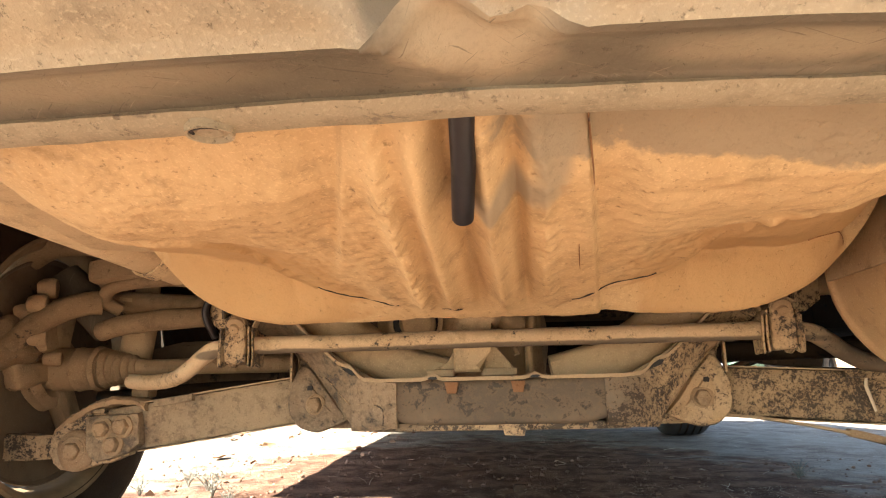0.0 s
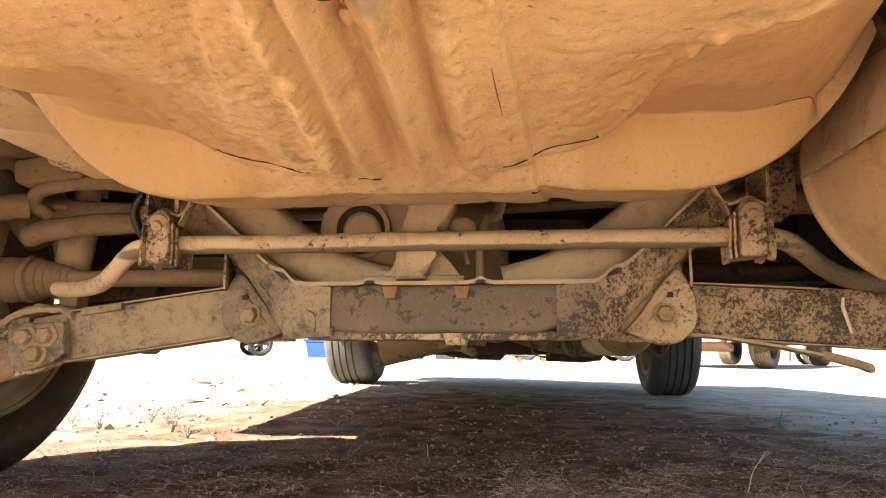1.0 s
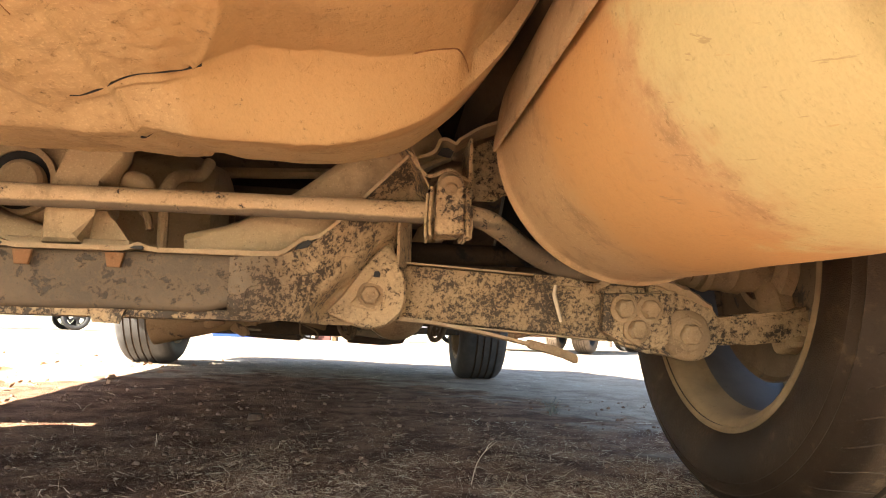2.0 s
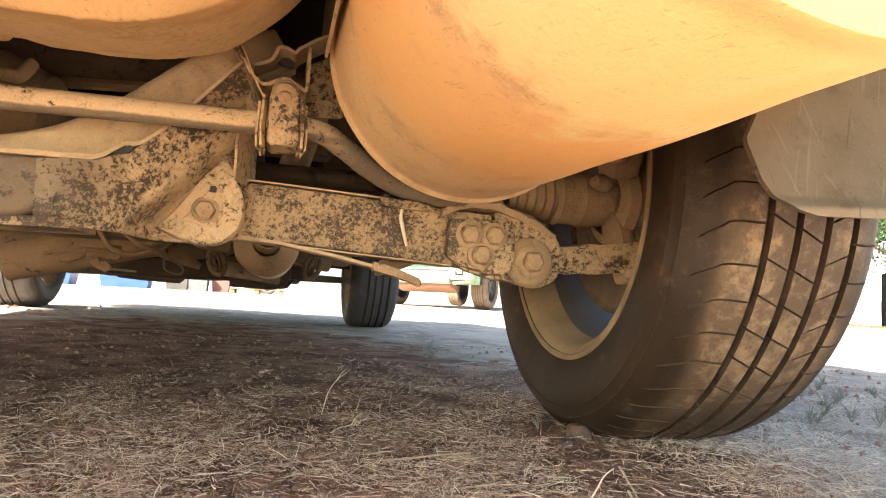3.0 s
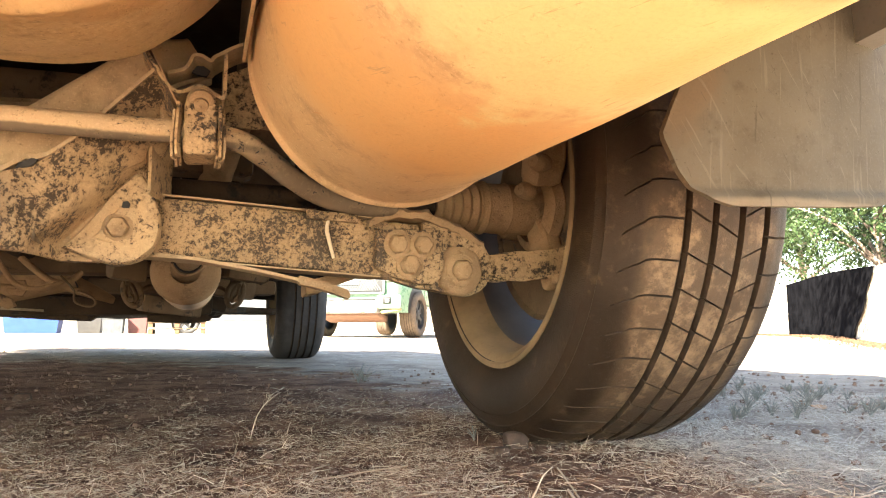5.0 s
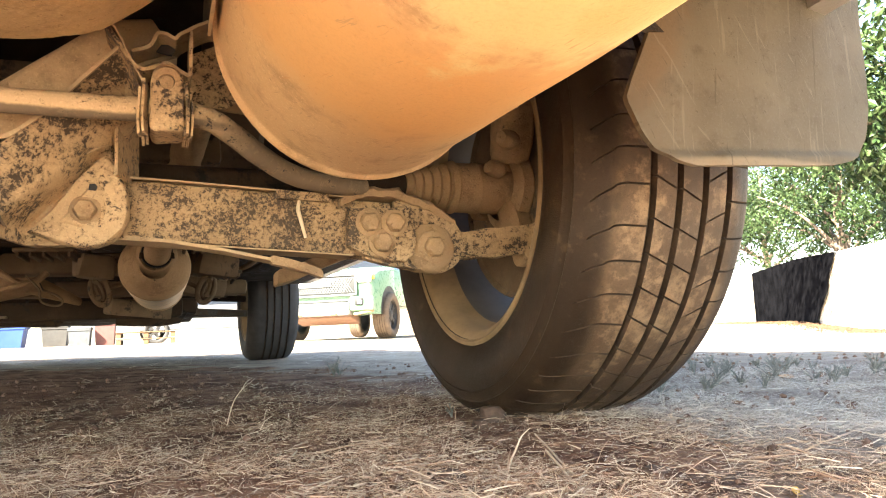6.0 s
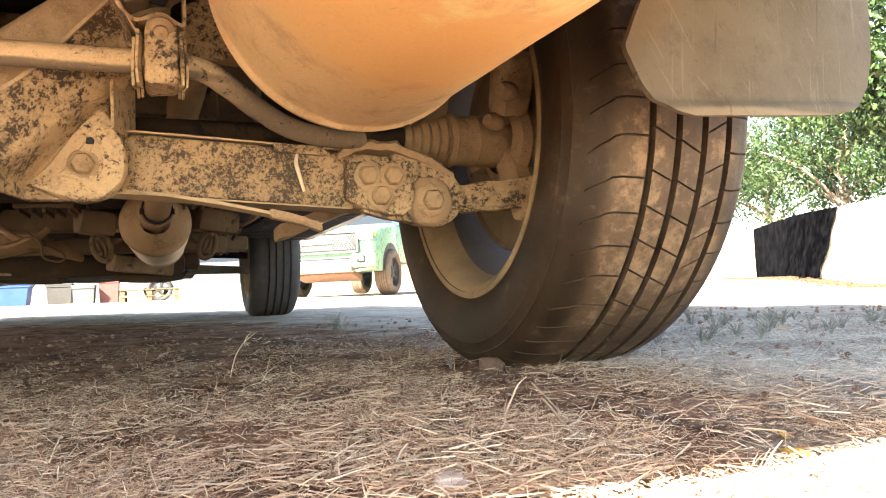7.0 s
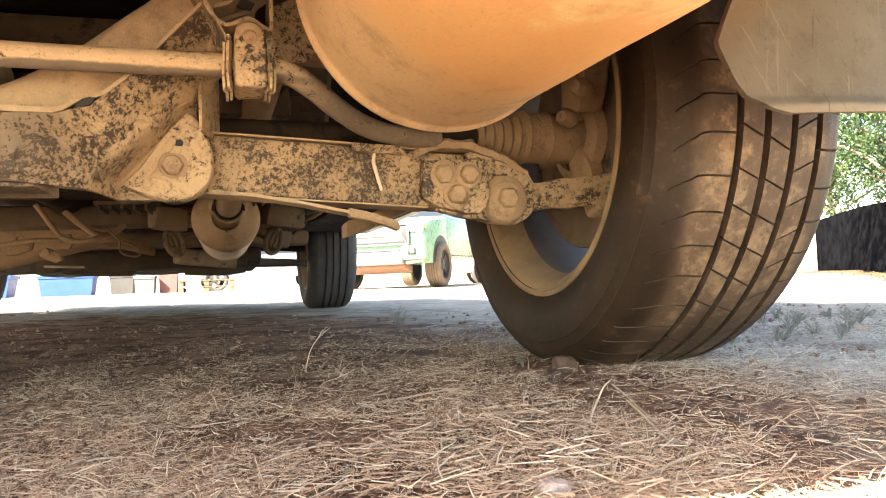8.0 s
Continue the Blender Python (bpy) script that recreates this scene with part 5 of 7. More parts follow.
def disc_mesh():
    """The spoked outer face of the wheel."""
    bm = bmesh.new()
    for k in range(5):
        a = 2 * math.pi * k / 5
        loft(bm, [[Vector((x, r * math.cos(a + w * q), r * math.sin(a + w * q))) for x, q in ((0.055, -1), (0.078, -0.8), (0.078, 0.8), (0.055, 1))] for r, w in ((0.04, 0.6), (0.09, 0.33), (0.15, 0.24), (0.198, 0.27))])
    lathe(bm, [(0.05, 0.001), (0.05, 0.07), (0.075, 0.075), (0.085, 0.06), (0.085, 0.001)], None, 30)
    me = bpy.data.meshes.new("spokes")
    bmesh.ops.recalc_face_normals(bm, faces=bm.faces)
    bm.to_mesh(me)
    bm.free()
    finish(me, 40)
    me.materials.append(BARREL)
    return me


RIM_MESH, DISC_MESH = rim_mesh(), disc_mesh()


def wheel(x, y, turn, z):
    m = pose(x, y, z, turn, 0, 0 if x > 0 else 180)
    w = part("wheel", RIM_MESH, None, car, "dusty alloy wheel", m)
    part("tyre", TYRE_MESH if y < 2 else FRONT_TYRE, None, w, "worn black tyre with brown dust in its tread" if y < 2 else "dark ribbed tyre", m)
    part("spokes", DISC_MESH, None, w, "grey alloy spokes", m)
    return w


WX, FRONT_Y = 0.832, 3.90
wheel(WX, 1.12, 0, 0.300)
wheel(-WX, 1.12, 17, 0.304)
wheel(0.815, FRONT_Y, 33, ground_z(0.815, FRONT_Y) + 0.318)
wheel(-0.815, FRONT_Y, 50, ground_z(-0.815, FRONT_Y) + 0.318)


# ---- mud flap ----
def mud_flap(s):
    """A hanging rubber flap: rounded lower corners, a kink in its inner edge, a rolled lower lip."""
    inner = ((0.236, 0.768), (0.240, 0.752), (0.250, 0.735), (0.265, 0.724), (0.297, 0.711), (0.32, 0.720), (0.36, 0.738), (0.48, 0.775))
    outer = ((0.236, 0.930), (0.240, 0.958), (0.250, 0.984), (0.270, 1.005), (0.30, 1.017), (0.36, 1.027), (0.48, 1.035))
    bm = bmesh.new()

    def f(u, v):
        z = 0.236 + 0.244 * v ** 1.7
        a, b = lerp_table(z, inner), lerp_table(z, outer)
        x = a + (b - a) * u
        y = 0.696 + 0.016 * ((x - 0.85) / 0.14) ** 2 + 0.003 * noise.noise((x * 14, z * 9, 0)) + 0.02 * (z - 0.24)
        y -= 0.005 * sstep(0.252, 0.244, z)
        y += 0.004 * sstep(0.80, 0.77, x)
        return Vector((s * x, y, z + 0.010 * sstep(0.80, 1.0, x)))
    slab(bm, f, 60, 40, (0, 0.006, 0))
    part("mud_flap", bm, FLAP, car, "scuffed grey rubber mud flap", angle=50)


mud_flap(1)
mud_flap(-1)


# ---- floor, sills and front of the car ----
def left_tank():
    bm = bmesh.new()
    m = Matrix.Translation((-0.47, 0.83, 0.475)) @ pose(0, 0, 0, 0, 12, 60)
    lathe(bm, [(-0.17, 0.001), (-0.17, 0.04), (-0.15, 0.052), (0.10, 0.054), (0.115, 0.048), (0.12, 0.03), (0.12, 0.001)], m, 32)
    t = part("vapour_canister", bm, SHIELD, car, "dusty canister strapped above the suspension")
    bm = bmesh.new()
    lathe(bm, [(0.05, 0.055), (0.05, 0.058), (0.07, 0.058), (0.07, 0.055)], m, 32)
    part("strap", bm, STEEL, t)


left_tank()


def link_cluster(s):
    """Links, damper and brake pipes above the lower arm."""
    def bar(name, pts, r, mat, label=""):
        bm = bmesh.new()
        tube(bm, [(s * -x, y, z) for x, y, z in pts], r, 14, 6)
        rough_up(bm, r * 0.12, 40.0, r * 100)
        part(name, bm, mat, car, label)
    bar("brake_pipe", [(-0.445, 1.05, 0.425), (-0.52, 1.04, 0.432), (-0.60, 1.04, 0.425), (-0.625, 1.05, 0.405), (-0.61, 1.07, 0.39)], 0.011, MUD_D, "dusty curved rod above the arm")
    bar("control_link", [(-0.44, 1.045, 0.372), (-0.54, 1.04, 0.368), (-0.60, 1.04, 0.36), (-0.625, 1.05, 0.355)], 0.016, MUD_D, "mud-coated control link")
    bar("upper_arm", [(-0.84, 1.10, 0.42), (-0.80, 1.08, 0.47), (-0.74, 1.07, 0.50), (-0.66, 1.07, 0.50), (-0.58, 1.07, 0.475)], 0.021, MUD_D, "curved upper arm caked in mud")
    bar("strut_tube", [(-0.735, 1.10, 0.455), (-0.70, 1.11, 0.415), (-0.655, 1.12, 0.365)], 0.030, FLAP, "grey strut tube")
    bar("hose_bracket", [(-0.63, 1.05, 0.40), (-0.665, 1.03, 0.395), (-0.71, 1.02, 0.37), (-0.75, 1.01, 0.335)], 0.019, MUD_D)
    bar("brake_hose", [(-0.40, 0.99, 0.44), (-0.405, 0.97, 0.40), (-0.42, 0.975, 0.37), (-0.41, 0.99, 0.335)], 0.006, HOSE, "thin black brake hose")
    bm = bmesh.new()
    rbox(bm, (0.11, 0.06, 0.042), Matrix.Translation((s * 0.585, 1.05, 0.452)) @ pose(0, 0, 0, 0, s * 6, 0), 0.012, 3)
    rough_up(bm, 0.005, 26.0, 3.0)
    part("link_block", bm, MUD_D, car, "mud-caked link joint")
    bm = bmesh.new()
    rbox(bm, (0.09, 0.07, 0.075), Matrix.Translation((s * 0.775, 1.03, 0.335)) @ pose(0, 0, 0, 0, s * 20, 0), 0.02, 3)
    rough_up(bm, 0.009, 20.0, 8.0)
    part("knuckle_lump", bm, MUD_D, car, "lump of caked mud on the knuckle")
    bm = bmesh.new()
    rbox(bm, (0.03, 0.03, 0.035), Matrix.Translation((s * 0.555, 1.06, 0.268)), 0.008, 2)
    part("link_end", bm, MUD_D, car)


link_cluster(-1)


def gap_filler():
    """A plate and a dark sheet added behind the suspension on the sunny side, to block bright gaps."""
    bm = bmesh.new()
    loft(bm, [[Vector((x, y + a, z + c)) for a, c in ((-0.02, -h), (0.03, -h), (0.03, h), (-0.02, h))] for x, y, z, h in ((-0.28, 1.24, 0.30, 0.045), (-0.42, 1.25, 0.295, 0.055), (-0.58, 1.26, 0.29, 0.06), (-0.70, 1.24, 0.275, 0.05))])
    bmesh.ops.bevel(bm, geom=bm.edges[:], offset=0.008, segments=2, affect='EDGES')
    bmesh.ops.subdivide_edges(bm, edges=[e for e in bm.edges if e.calc_length() > 0.03], cuts=3, use_grid_fill=True)
    rough_up(bm, 0.005, 22.0, 5.0)
    part("gap_filler", bm, FLOORING, car, "dusty plate added to fill the gap behind the left arm")
    bm = bmesh.new()
    sheet(bm, lambda u, v: Vector((-0.64 - 0.02 * math.sin(3 * v), 1.28 + 0.42 * u, 0.31 + 0.25 * v + 0.004 * noise.noise((u * 9, v * 9, 0)))), 14, 10)
    thicken(bm, 0.004)
    part("gap_sheet", bm, DARK, car, "dark sheet added to close the gap by the strut")


gap_filler()


def body_rail(s):
    """The long chassis rail beside the pan."""
    bm = bmesh.new()
    rings = []
    for x, y, z, w, h in ((0.40, 0.36, 0.47, 0.09, 0.06), (0.42, 0.60, 0.475, 0.10, 0.06), (0.44, 0.80, 0.46, 0.10, 0.06), (0.43, 1.00, 0.47, 0.10, 0.05), (0.44, 1.35, 0.47, 0.10, 0.05), (0.47, 1.65, 0.38, 0.10, 0.06), (0.48, 2.0, 0.34, 0.09, 0.05), (0.48, 3.0, 0.34, 0.09, 0.05)):
        rings.append([Vector((s * (x + a * w / 2), y, z + b * h)) for a, b in ((-1, 0), (-0.8, -0.5), (0.8, -0.5), (1, 0), (1, 0.8), (-1, 0.8))])
    loft(bm, rings)
    # right rail darkened: the shade between pan and muffler is in its colour
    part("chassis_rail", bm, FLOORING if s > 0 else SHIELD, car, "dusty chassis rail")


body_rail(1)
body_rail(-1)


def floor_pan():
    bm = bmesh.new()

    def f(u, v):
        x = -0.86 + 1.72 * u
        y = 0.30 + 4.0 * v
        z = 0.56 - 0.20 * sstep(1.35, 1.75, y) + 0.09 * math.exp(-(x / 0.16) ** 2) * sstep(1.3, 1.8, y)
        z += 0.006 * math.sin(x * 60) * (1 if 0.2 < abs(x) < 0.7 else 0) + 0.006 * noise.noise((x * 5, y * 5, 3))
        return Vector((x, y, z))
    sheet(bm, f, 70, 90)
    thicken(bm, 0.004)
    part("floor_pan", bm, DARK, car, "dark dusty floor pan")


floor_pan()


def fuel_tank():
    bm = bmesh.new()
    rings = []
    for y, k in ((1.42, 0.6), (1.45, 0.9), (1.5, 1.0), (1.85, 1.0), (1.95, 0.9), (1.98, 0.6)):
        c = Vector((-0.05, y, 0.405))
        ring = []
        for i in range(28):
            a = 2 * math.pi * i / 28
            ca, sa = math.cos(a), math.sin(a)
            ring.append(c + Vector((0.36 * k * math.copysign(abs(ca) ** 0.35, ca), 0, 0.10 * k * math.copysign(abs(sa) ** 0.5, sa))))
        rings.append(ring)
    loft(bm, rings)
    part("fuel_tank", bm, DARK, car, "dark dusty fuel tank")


fuel_tank()


def resonator():
    """A round silencer under the floor: the pipe enters its domed end; two metal bands behind that, paled as if lit
    from the ground.
    """
    m = Matrix.Translation((0.321, 1.70, 0.251)) @ pose(0, 0, 0, 0, 0, 90)
    R = 0.069
    bm = bmesh.new()
    lathe(bm, [(-0.004, 0.029), (-0.001, 0.034), (0.006, 0.040), (0.012, 0.052), (0.022, 0.0615), (0.036, 0.0668), (0.052, R), (0.060, R)], m, 48)
    rough_up(bm, 0.0008, 22.0, 3.0)
    r = part("resonator", bm, MUD, car, "dusty round exhaust silencer with a domed end", angle=30)
    # paler than the dome: light thrown up by the ground is in this colour
    worn = plain("groundlit_metal", (0.68, 0.55, 0.40), 0.45, metal=0.2, scale=20.0)
    for a, b, k in ((0.060, 0.30, 1.0), (0.34, 0.56, 0.98)):
        bm = bmesh.new()
        lathe(bm, [(a, R * k - 0.003), (a + 0.002, R * k), (b - 0.003, R * k), (b, R * k - 0.003)], m, 48)
        part("shell_band", bm, worn, r, "metal shell painted pale as if lit from the ground")
    bm = bmesh.new()
    lathe(bm, [(0.298, R * 0.93), (0.342, R * 0.93), (0.558, R * 0.95), (0.60, R * 0.98), (0.64, R * 1.0), (0.67, R * 0.8), (0.72, 0.035), (0.76, 0.026), (1.6, 0.026)], m, 40)
    rough_up(bm, 0.0025, 30.0, 3.0)
    part("tail_cone", bm, MUD, r, "crusted rear end of the silencer")
    bm = bmesh.new()
    lathe(bm, [(-0.016, 0.0255), (-0.016, 0.0285), (-0.011, 0.0295), (-0.011, 0.0255)], Matrix.Translation((0.004, 0, 0.021)) @ m, 36)
    part("gap", bm, BLACK, r, "dark gap round the pipe")
    bm = bmesh.new()
    lathe(bm, [(-0.012, 0.0275), (-0.013, 0.031), (-0.006, 0.034), (0.012, 0.040), (0.022, 0.042)], Matrix.Translation((0.003, 0, 0.017)) @ m, 36)
    rough_up(bm, 0.0010, 70.0, 2.0)
    part("collar", bm, MUD, r, "flared collar of the pipe joint")
    for a in (205, 335):
        bm = bmesh.new()
        q = Vector((0.325 + 0.031 * math.cos(radians(a)), 1.686, 0.280 + 0.031 * math.sin(radians(a))))
        rbox(bm, (0.007, 0.006, 0.012), Matrix.Translation(q), 0.002, 2)
        rough_up(bm, 0.0015, 200.0, a)
        part("weld_crumb", bm, DARK, r, "dark crumb on the weld")
    for x0, x1, k in ((0.188, 0.230, -1), (0.405, 0.447, 1)):
        bm = bmesh.new()
        cx = (x0 + x1) / 2
        for w in (0.0175, 0.0062):
            ring = [Vector((cx + w * math.cos(a) + 0.006 * math.sin(a) * k, 1.90, 0.213 + (w + 0.012) * math.sin(a))) for a in [2 * math.pi * j / 16 for j in range(17)]]
            tube(bm, ring, 0.0062 if w > 0.01 else 0.004, 10, 2)
        part("rubber_hanger", bm, FLOORING, r, "dusty rubber exhaust hanger")
        bm = bmesh.new()
        tube(bm, [(0.321 + k * 0.055, 1.93, 0.235), (cx - k * 0.02, 1.92, 0.222), (cx, 1.905, 0.200), (cx, 1.86, 0.198)], 0.0055, 10)
        part("hanger_rod", bm, FLOORING, r)
        bm = bmesh.new()
        tube(bm, [(cx + k * 0.006, 1.87, 0.230), (cx + k * 0.012, 1.90, 0.244), (cx + k * 0.022, 1.93, 0.275), (cx + k * 0.03, 1.95, 0.33)], 0.0055, 10)
        part("hanger_rod", bm, FLOORING, r)


resonator()


def prop_shaft():
    bm = bmesh.new()
    tube(bm, [(-0.03, 1.32, 0.335), (-0.02, 2.2, 0.32), (0.0, 3.3, 0.31)], 0.033, 20)
    p = part("propeller_shaft", bm, DARK, car, "dusty propeller shaft")
    for y in (1.36, 2.2):
        bm = bmesh.new()
        lathe(bm, [(-0.04, 0.03), (-0.035, 0.05), (0.0, 0.058), (0.03, 0.05), (0.045, 0.03)], Matrix.Translation((-0.02, y, 0.325)) @ pose(0, 0, 0, 0, 0, 90), 24)
        part("joint", bm, DARK, p)


prop_shaft()


def floor_details():
    """Cross beams, pipe runs, brackets and covers under the floor."""
    for y, z, w in ((2.05, 0.285, 0.9), (2.75, 0.275, 1.2)):
        bm = bmesh.new()
        rbox(bm, (w, 0.09, 0.05), Matrix.Translation((0, y, z)), 0.015, 2)
        rough_up(bm, 0.005, 10.0, y)
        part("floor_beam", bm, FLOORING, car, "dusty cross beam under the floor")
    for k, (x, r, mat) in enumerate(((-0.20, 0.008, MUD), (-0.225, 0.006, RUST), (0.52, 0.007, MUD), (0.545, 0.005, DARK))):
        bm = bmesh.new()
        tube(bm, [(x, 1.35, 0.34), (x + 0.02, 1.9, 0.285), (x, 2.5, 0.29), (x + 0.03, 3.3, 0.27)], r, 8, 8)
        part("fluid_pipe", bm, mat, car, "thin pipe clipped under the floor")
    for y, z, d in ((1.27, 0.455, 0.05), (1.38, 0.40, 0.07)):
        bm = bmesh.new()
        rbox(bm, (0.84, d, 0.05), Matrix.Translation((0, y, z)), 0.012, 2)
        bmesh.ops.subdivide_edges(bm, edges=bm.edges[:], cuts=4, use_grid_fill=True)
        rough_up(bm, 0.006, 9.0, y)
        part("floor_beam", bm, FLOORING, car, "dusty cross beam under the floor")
    bm = bmesh.new()
    tube(bm, [(-0.55, 1.22, 0.43), (-0.2, 1.24, 0.415), (0.2, 1.23, 0.425), (0.42, 1.2, 0.43)], 0.008, 8, 8)
    part("fluid_pipe", bm, MUD, car, "thin dusty pipe across the floor")
    # a wide pipe whose open end shows, a tapering shield beside it and a wire loop
    bm = bmesh.new()
    m = Matrix.Translation((0.035, 2.28, 0.292)) @ pose(0, 0, 0, 0, -14, 0)
    lathe(bm, [(-0.40, 0.050), (-0.03, 0.055), (-0.006, 0.057), (0.0, 0.054), (-0.004, 0.047), (-0.02, 0.045), (-0.02, 0.001)], m, 32)
    w = part("wide_pipe", bm, MUD, car, "wide dusty pipe with a dark open end")
    bm = bmesh.new()
    lathe(bm, [(0.0015, 0.047), (0.0025, 0.0535), (0.0005, 0.0565)], m, 32)
    part("pipe_rim", bm, BLACK, w, "dark rim of the pipe")
    bm = bmesh.new()
    loft(bm, [[Vector((x + 0.5 * a * h, 2.27 + 0.02 * b, z + b * h)) for a, b in ((-0.3, -1), (0.5, -0.8), (0.6, 0.9), (-0.2, 1))] for x, z, h in ((0.01, 0.262, 0.026), (0.05, 0.245, 0.024), (0.10, 0.224, 0.017), (0.135, 0.208, 0.010))])
    bmesh.ops.bevel(bm, geom=bm.edges[:], offset=0.003, segments=2, affect='EDGES')
    part("heat_baffle", bm, MUD, car, "tapering dusty baffle under the floor")
    bm = bmesh.new()
    tube(bm, [(0.085, 1.80, 0.240), (0.108, 1.80, 0.214), (0.110, 1.80, 0.200), (0.113, 1.80, 0.188), (0.128, 1.80, 0.181), (0.144, 1.80, 0.180), (0.150, 1.80, 0.188), (0.140, 1.80, 0.200), (0.116, 1.80, 0.211)], 0.0022, 8, 4)
    part("wire_loop", bm, FLOORING, car, "bent wire loop under the floor")
    for pts, r in (([(-0.065, 1.90, 0.300), (-0.049, 1.90, 0.276), (-0.030, 1.90, 0.246), (-0.012, 1.90, 0.227), (0.019, 1.90, 0.219), (0.049, 1.90, 0.225), (0.085, 1.92, 0.242)], 0.0055),
                   ([(-0.02, 1.95, 0.290), (0.01, 1.95, 0.262), (0.045, 1.95, 0.238), (0.075, 1.95, 0.238), (0.10, 1.96, 0.26)], 0.007),
                   ([(-0.16, 1.93, 0.212), (-0.10, 1.92, 0.222), (-0.06, 1.92, 0.226), (-0.02, 1.93, 0.224)], 0.005)):
        bm = bmesh.new()
        tube(bm, pts, r, 10, 6)
        part("loose_hose", bm, MUD, car, "loose dusty hose under the floor")
    for x, y, z, w, h, turn in ((-0.022, 1.96, 0.226, 0.040, 0.034, 12), (-0.11, 1.97, 0.215, 0.060, 0.030, -20), (-0.055, 2.0, 0.198, 0.050, 0.026, 30)):
        bm = bmesh.new()
        prism(bm, [(-w / 2, -h / 3), (-w / 4, -h / 2), (w / 3, -h / 2), (w / 2, 0), (w / 4, h / 2), (-w / 3, h / 3)], 0.012, Matrix.Translation((x, y, z)) @ pose(0, 0, 0, 90 + turn / 3, turn, 0), 0.003)
        rough_up(bm, 0.004, 50.0, x * 30)
        pl = part("lug_plate", bm, MUD, car, "crusty mounting lug under the floor")
        bm = bmesh.new()
        lathe(bm, [(-0.0085, 0.001), (-0.0085, 0.005), (-0.006, 0.006)], Matrix.Translation((x + 0.004, y, z)) @ pose(0, 0, 0, 0, 0, 90), 14)
        part("hole", bm, BLACK, pl, "dark bolt hole")
    # ribbed cover plates, straps and short pipe stubs
    for x, y, z, n in ((0.415, 1.60, 0.275, 6), (0.13, 1.75, 0.275, 5), (0.47, 2.1, 0.262, 7)):
        bm = bmesh.new()
        rbox(bm, (0.10, 0.12, 0.008), Matrix.Translation((x, y, z + 0.004)), 0.002)
        for k in range(n):
            rbox(bm, (0.006, 0.11, 0.010), Matrix.Translation((x - 0.042 + 0.084 * k / (n - 1), y, z - 0.004)), 0.0015, 1)
        part("ribbed_cover", bm, FLOORING, car, "ribbed dusty cover under the floor")
    for x, y, z, sx, sy, sz in ((0.20, 1.86, 0.262, 0.07, 0.10, 0.05), (0.44, 1.92, 0.27, 0.09, 0.12, 0.05), (0.42, 2.35, 0.25, 0.12, 0.2, 0.05), (0.25, 2.9, 0.215, 0.2, 0.14, 0.06), (0.55, 1.55, 0.31, 0.10, 0.16, 0.05)):
        bm = bmesh.new()
        rbox(bm, (sx, sy, sz), Matrix.Translation((x, y, z)) @ pose(0, 0, 0, 4, 7, 15), 0.012, 2)
        rough_up(bm, 0.006, 16.0, x * 7)
        part("bracket", bm, FLOORING, car, "dusty bracket under the floor")


floor_details()


def braces():
    bm = bmesh.new()
    loft(bm, [[Vector(p) + Vector(o) for o in ((0, -0.004, -0.002), (0, 0.02, -0.003), (0, 0.02, 0.001), (0, -0.004, 0.0015))] for p in ((0.300, 1.03, 0.2135), (0.345, 1.024, 0.2085), (0.402, 1.020, 0.1985), (0.456, 1.018, 0.1870))])
    b = part("brace", bm, ROD, car, "thin steel brace under the arm")
    bm = bmesh.new()
    loft(bm, [[Vector((x, y + a, z + c)) for a, c in ((-0.004, -0.0048), (0.012, -0.0055), (0.012, 0.0045), (-0.004, 0.0048))] for x, y, z in ((0.449, 1.017, 0.1885), (0.470, 1.016, 0.1835), (0.490, 1.016, 0.1775), (0.507, 1.016, 0.1715))])
    bmesh.ops.bevel(bm, geom=bm.edges[:], offset=0.0015, segments=2, affect='EDGES')
    rough_up(bm, 0.0008, 90.0, 2.0)
    part("brace_end", bm, MUD, b, "flattened end of the brace")
    # a pale flat stay behind the brace, running out to the sill
    bm = bmesh.new()
    loft(bm, [[Vector((x, y + a, z + c)) for a, c in ((-0.01, -0.012), (0.05, -0.014), (0.05, 0.010), (-0.01, 0.013))] for x, y, z in ((0.520, 1.45, 0.203), (0.545, 1.45, 0.2085), (0.59, 1.45, 0.2275), (0.65, 1.46, 0.252), (0.72, 1.47, 0.270))])
    bmesh.ops.bevel(bm, geom=bm.edges[:], offset=0.002, segments=2, affect='EDGES')
    rough_up(bm, 0.002, 30.0, 4.0)
    part("stay", bm, SHIELD, car, "pale dusty flat stay")


braces()


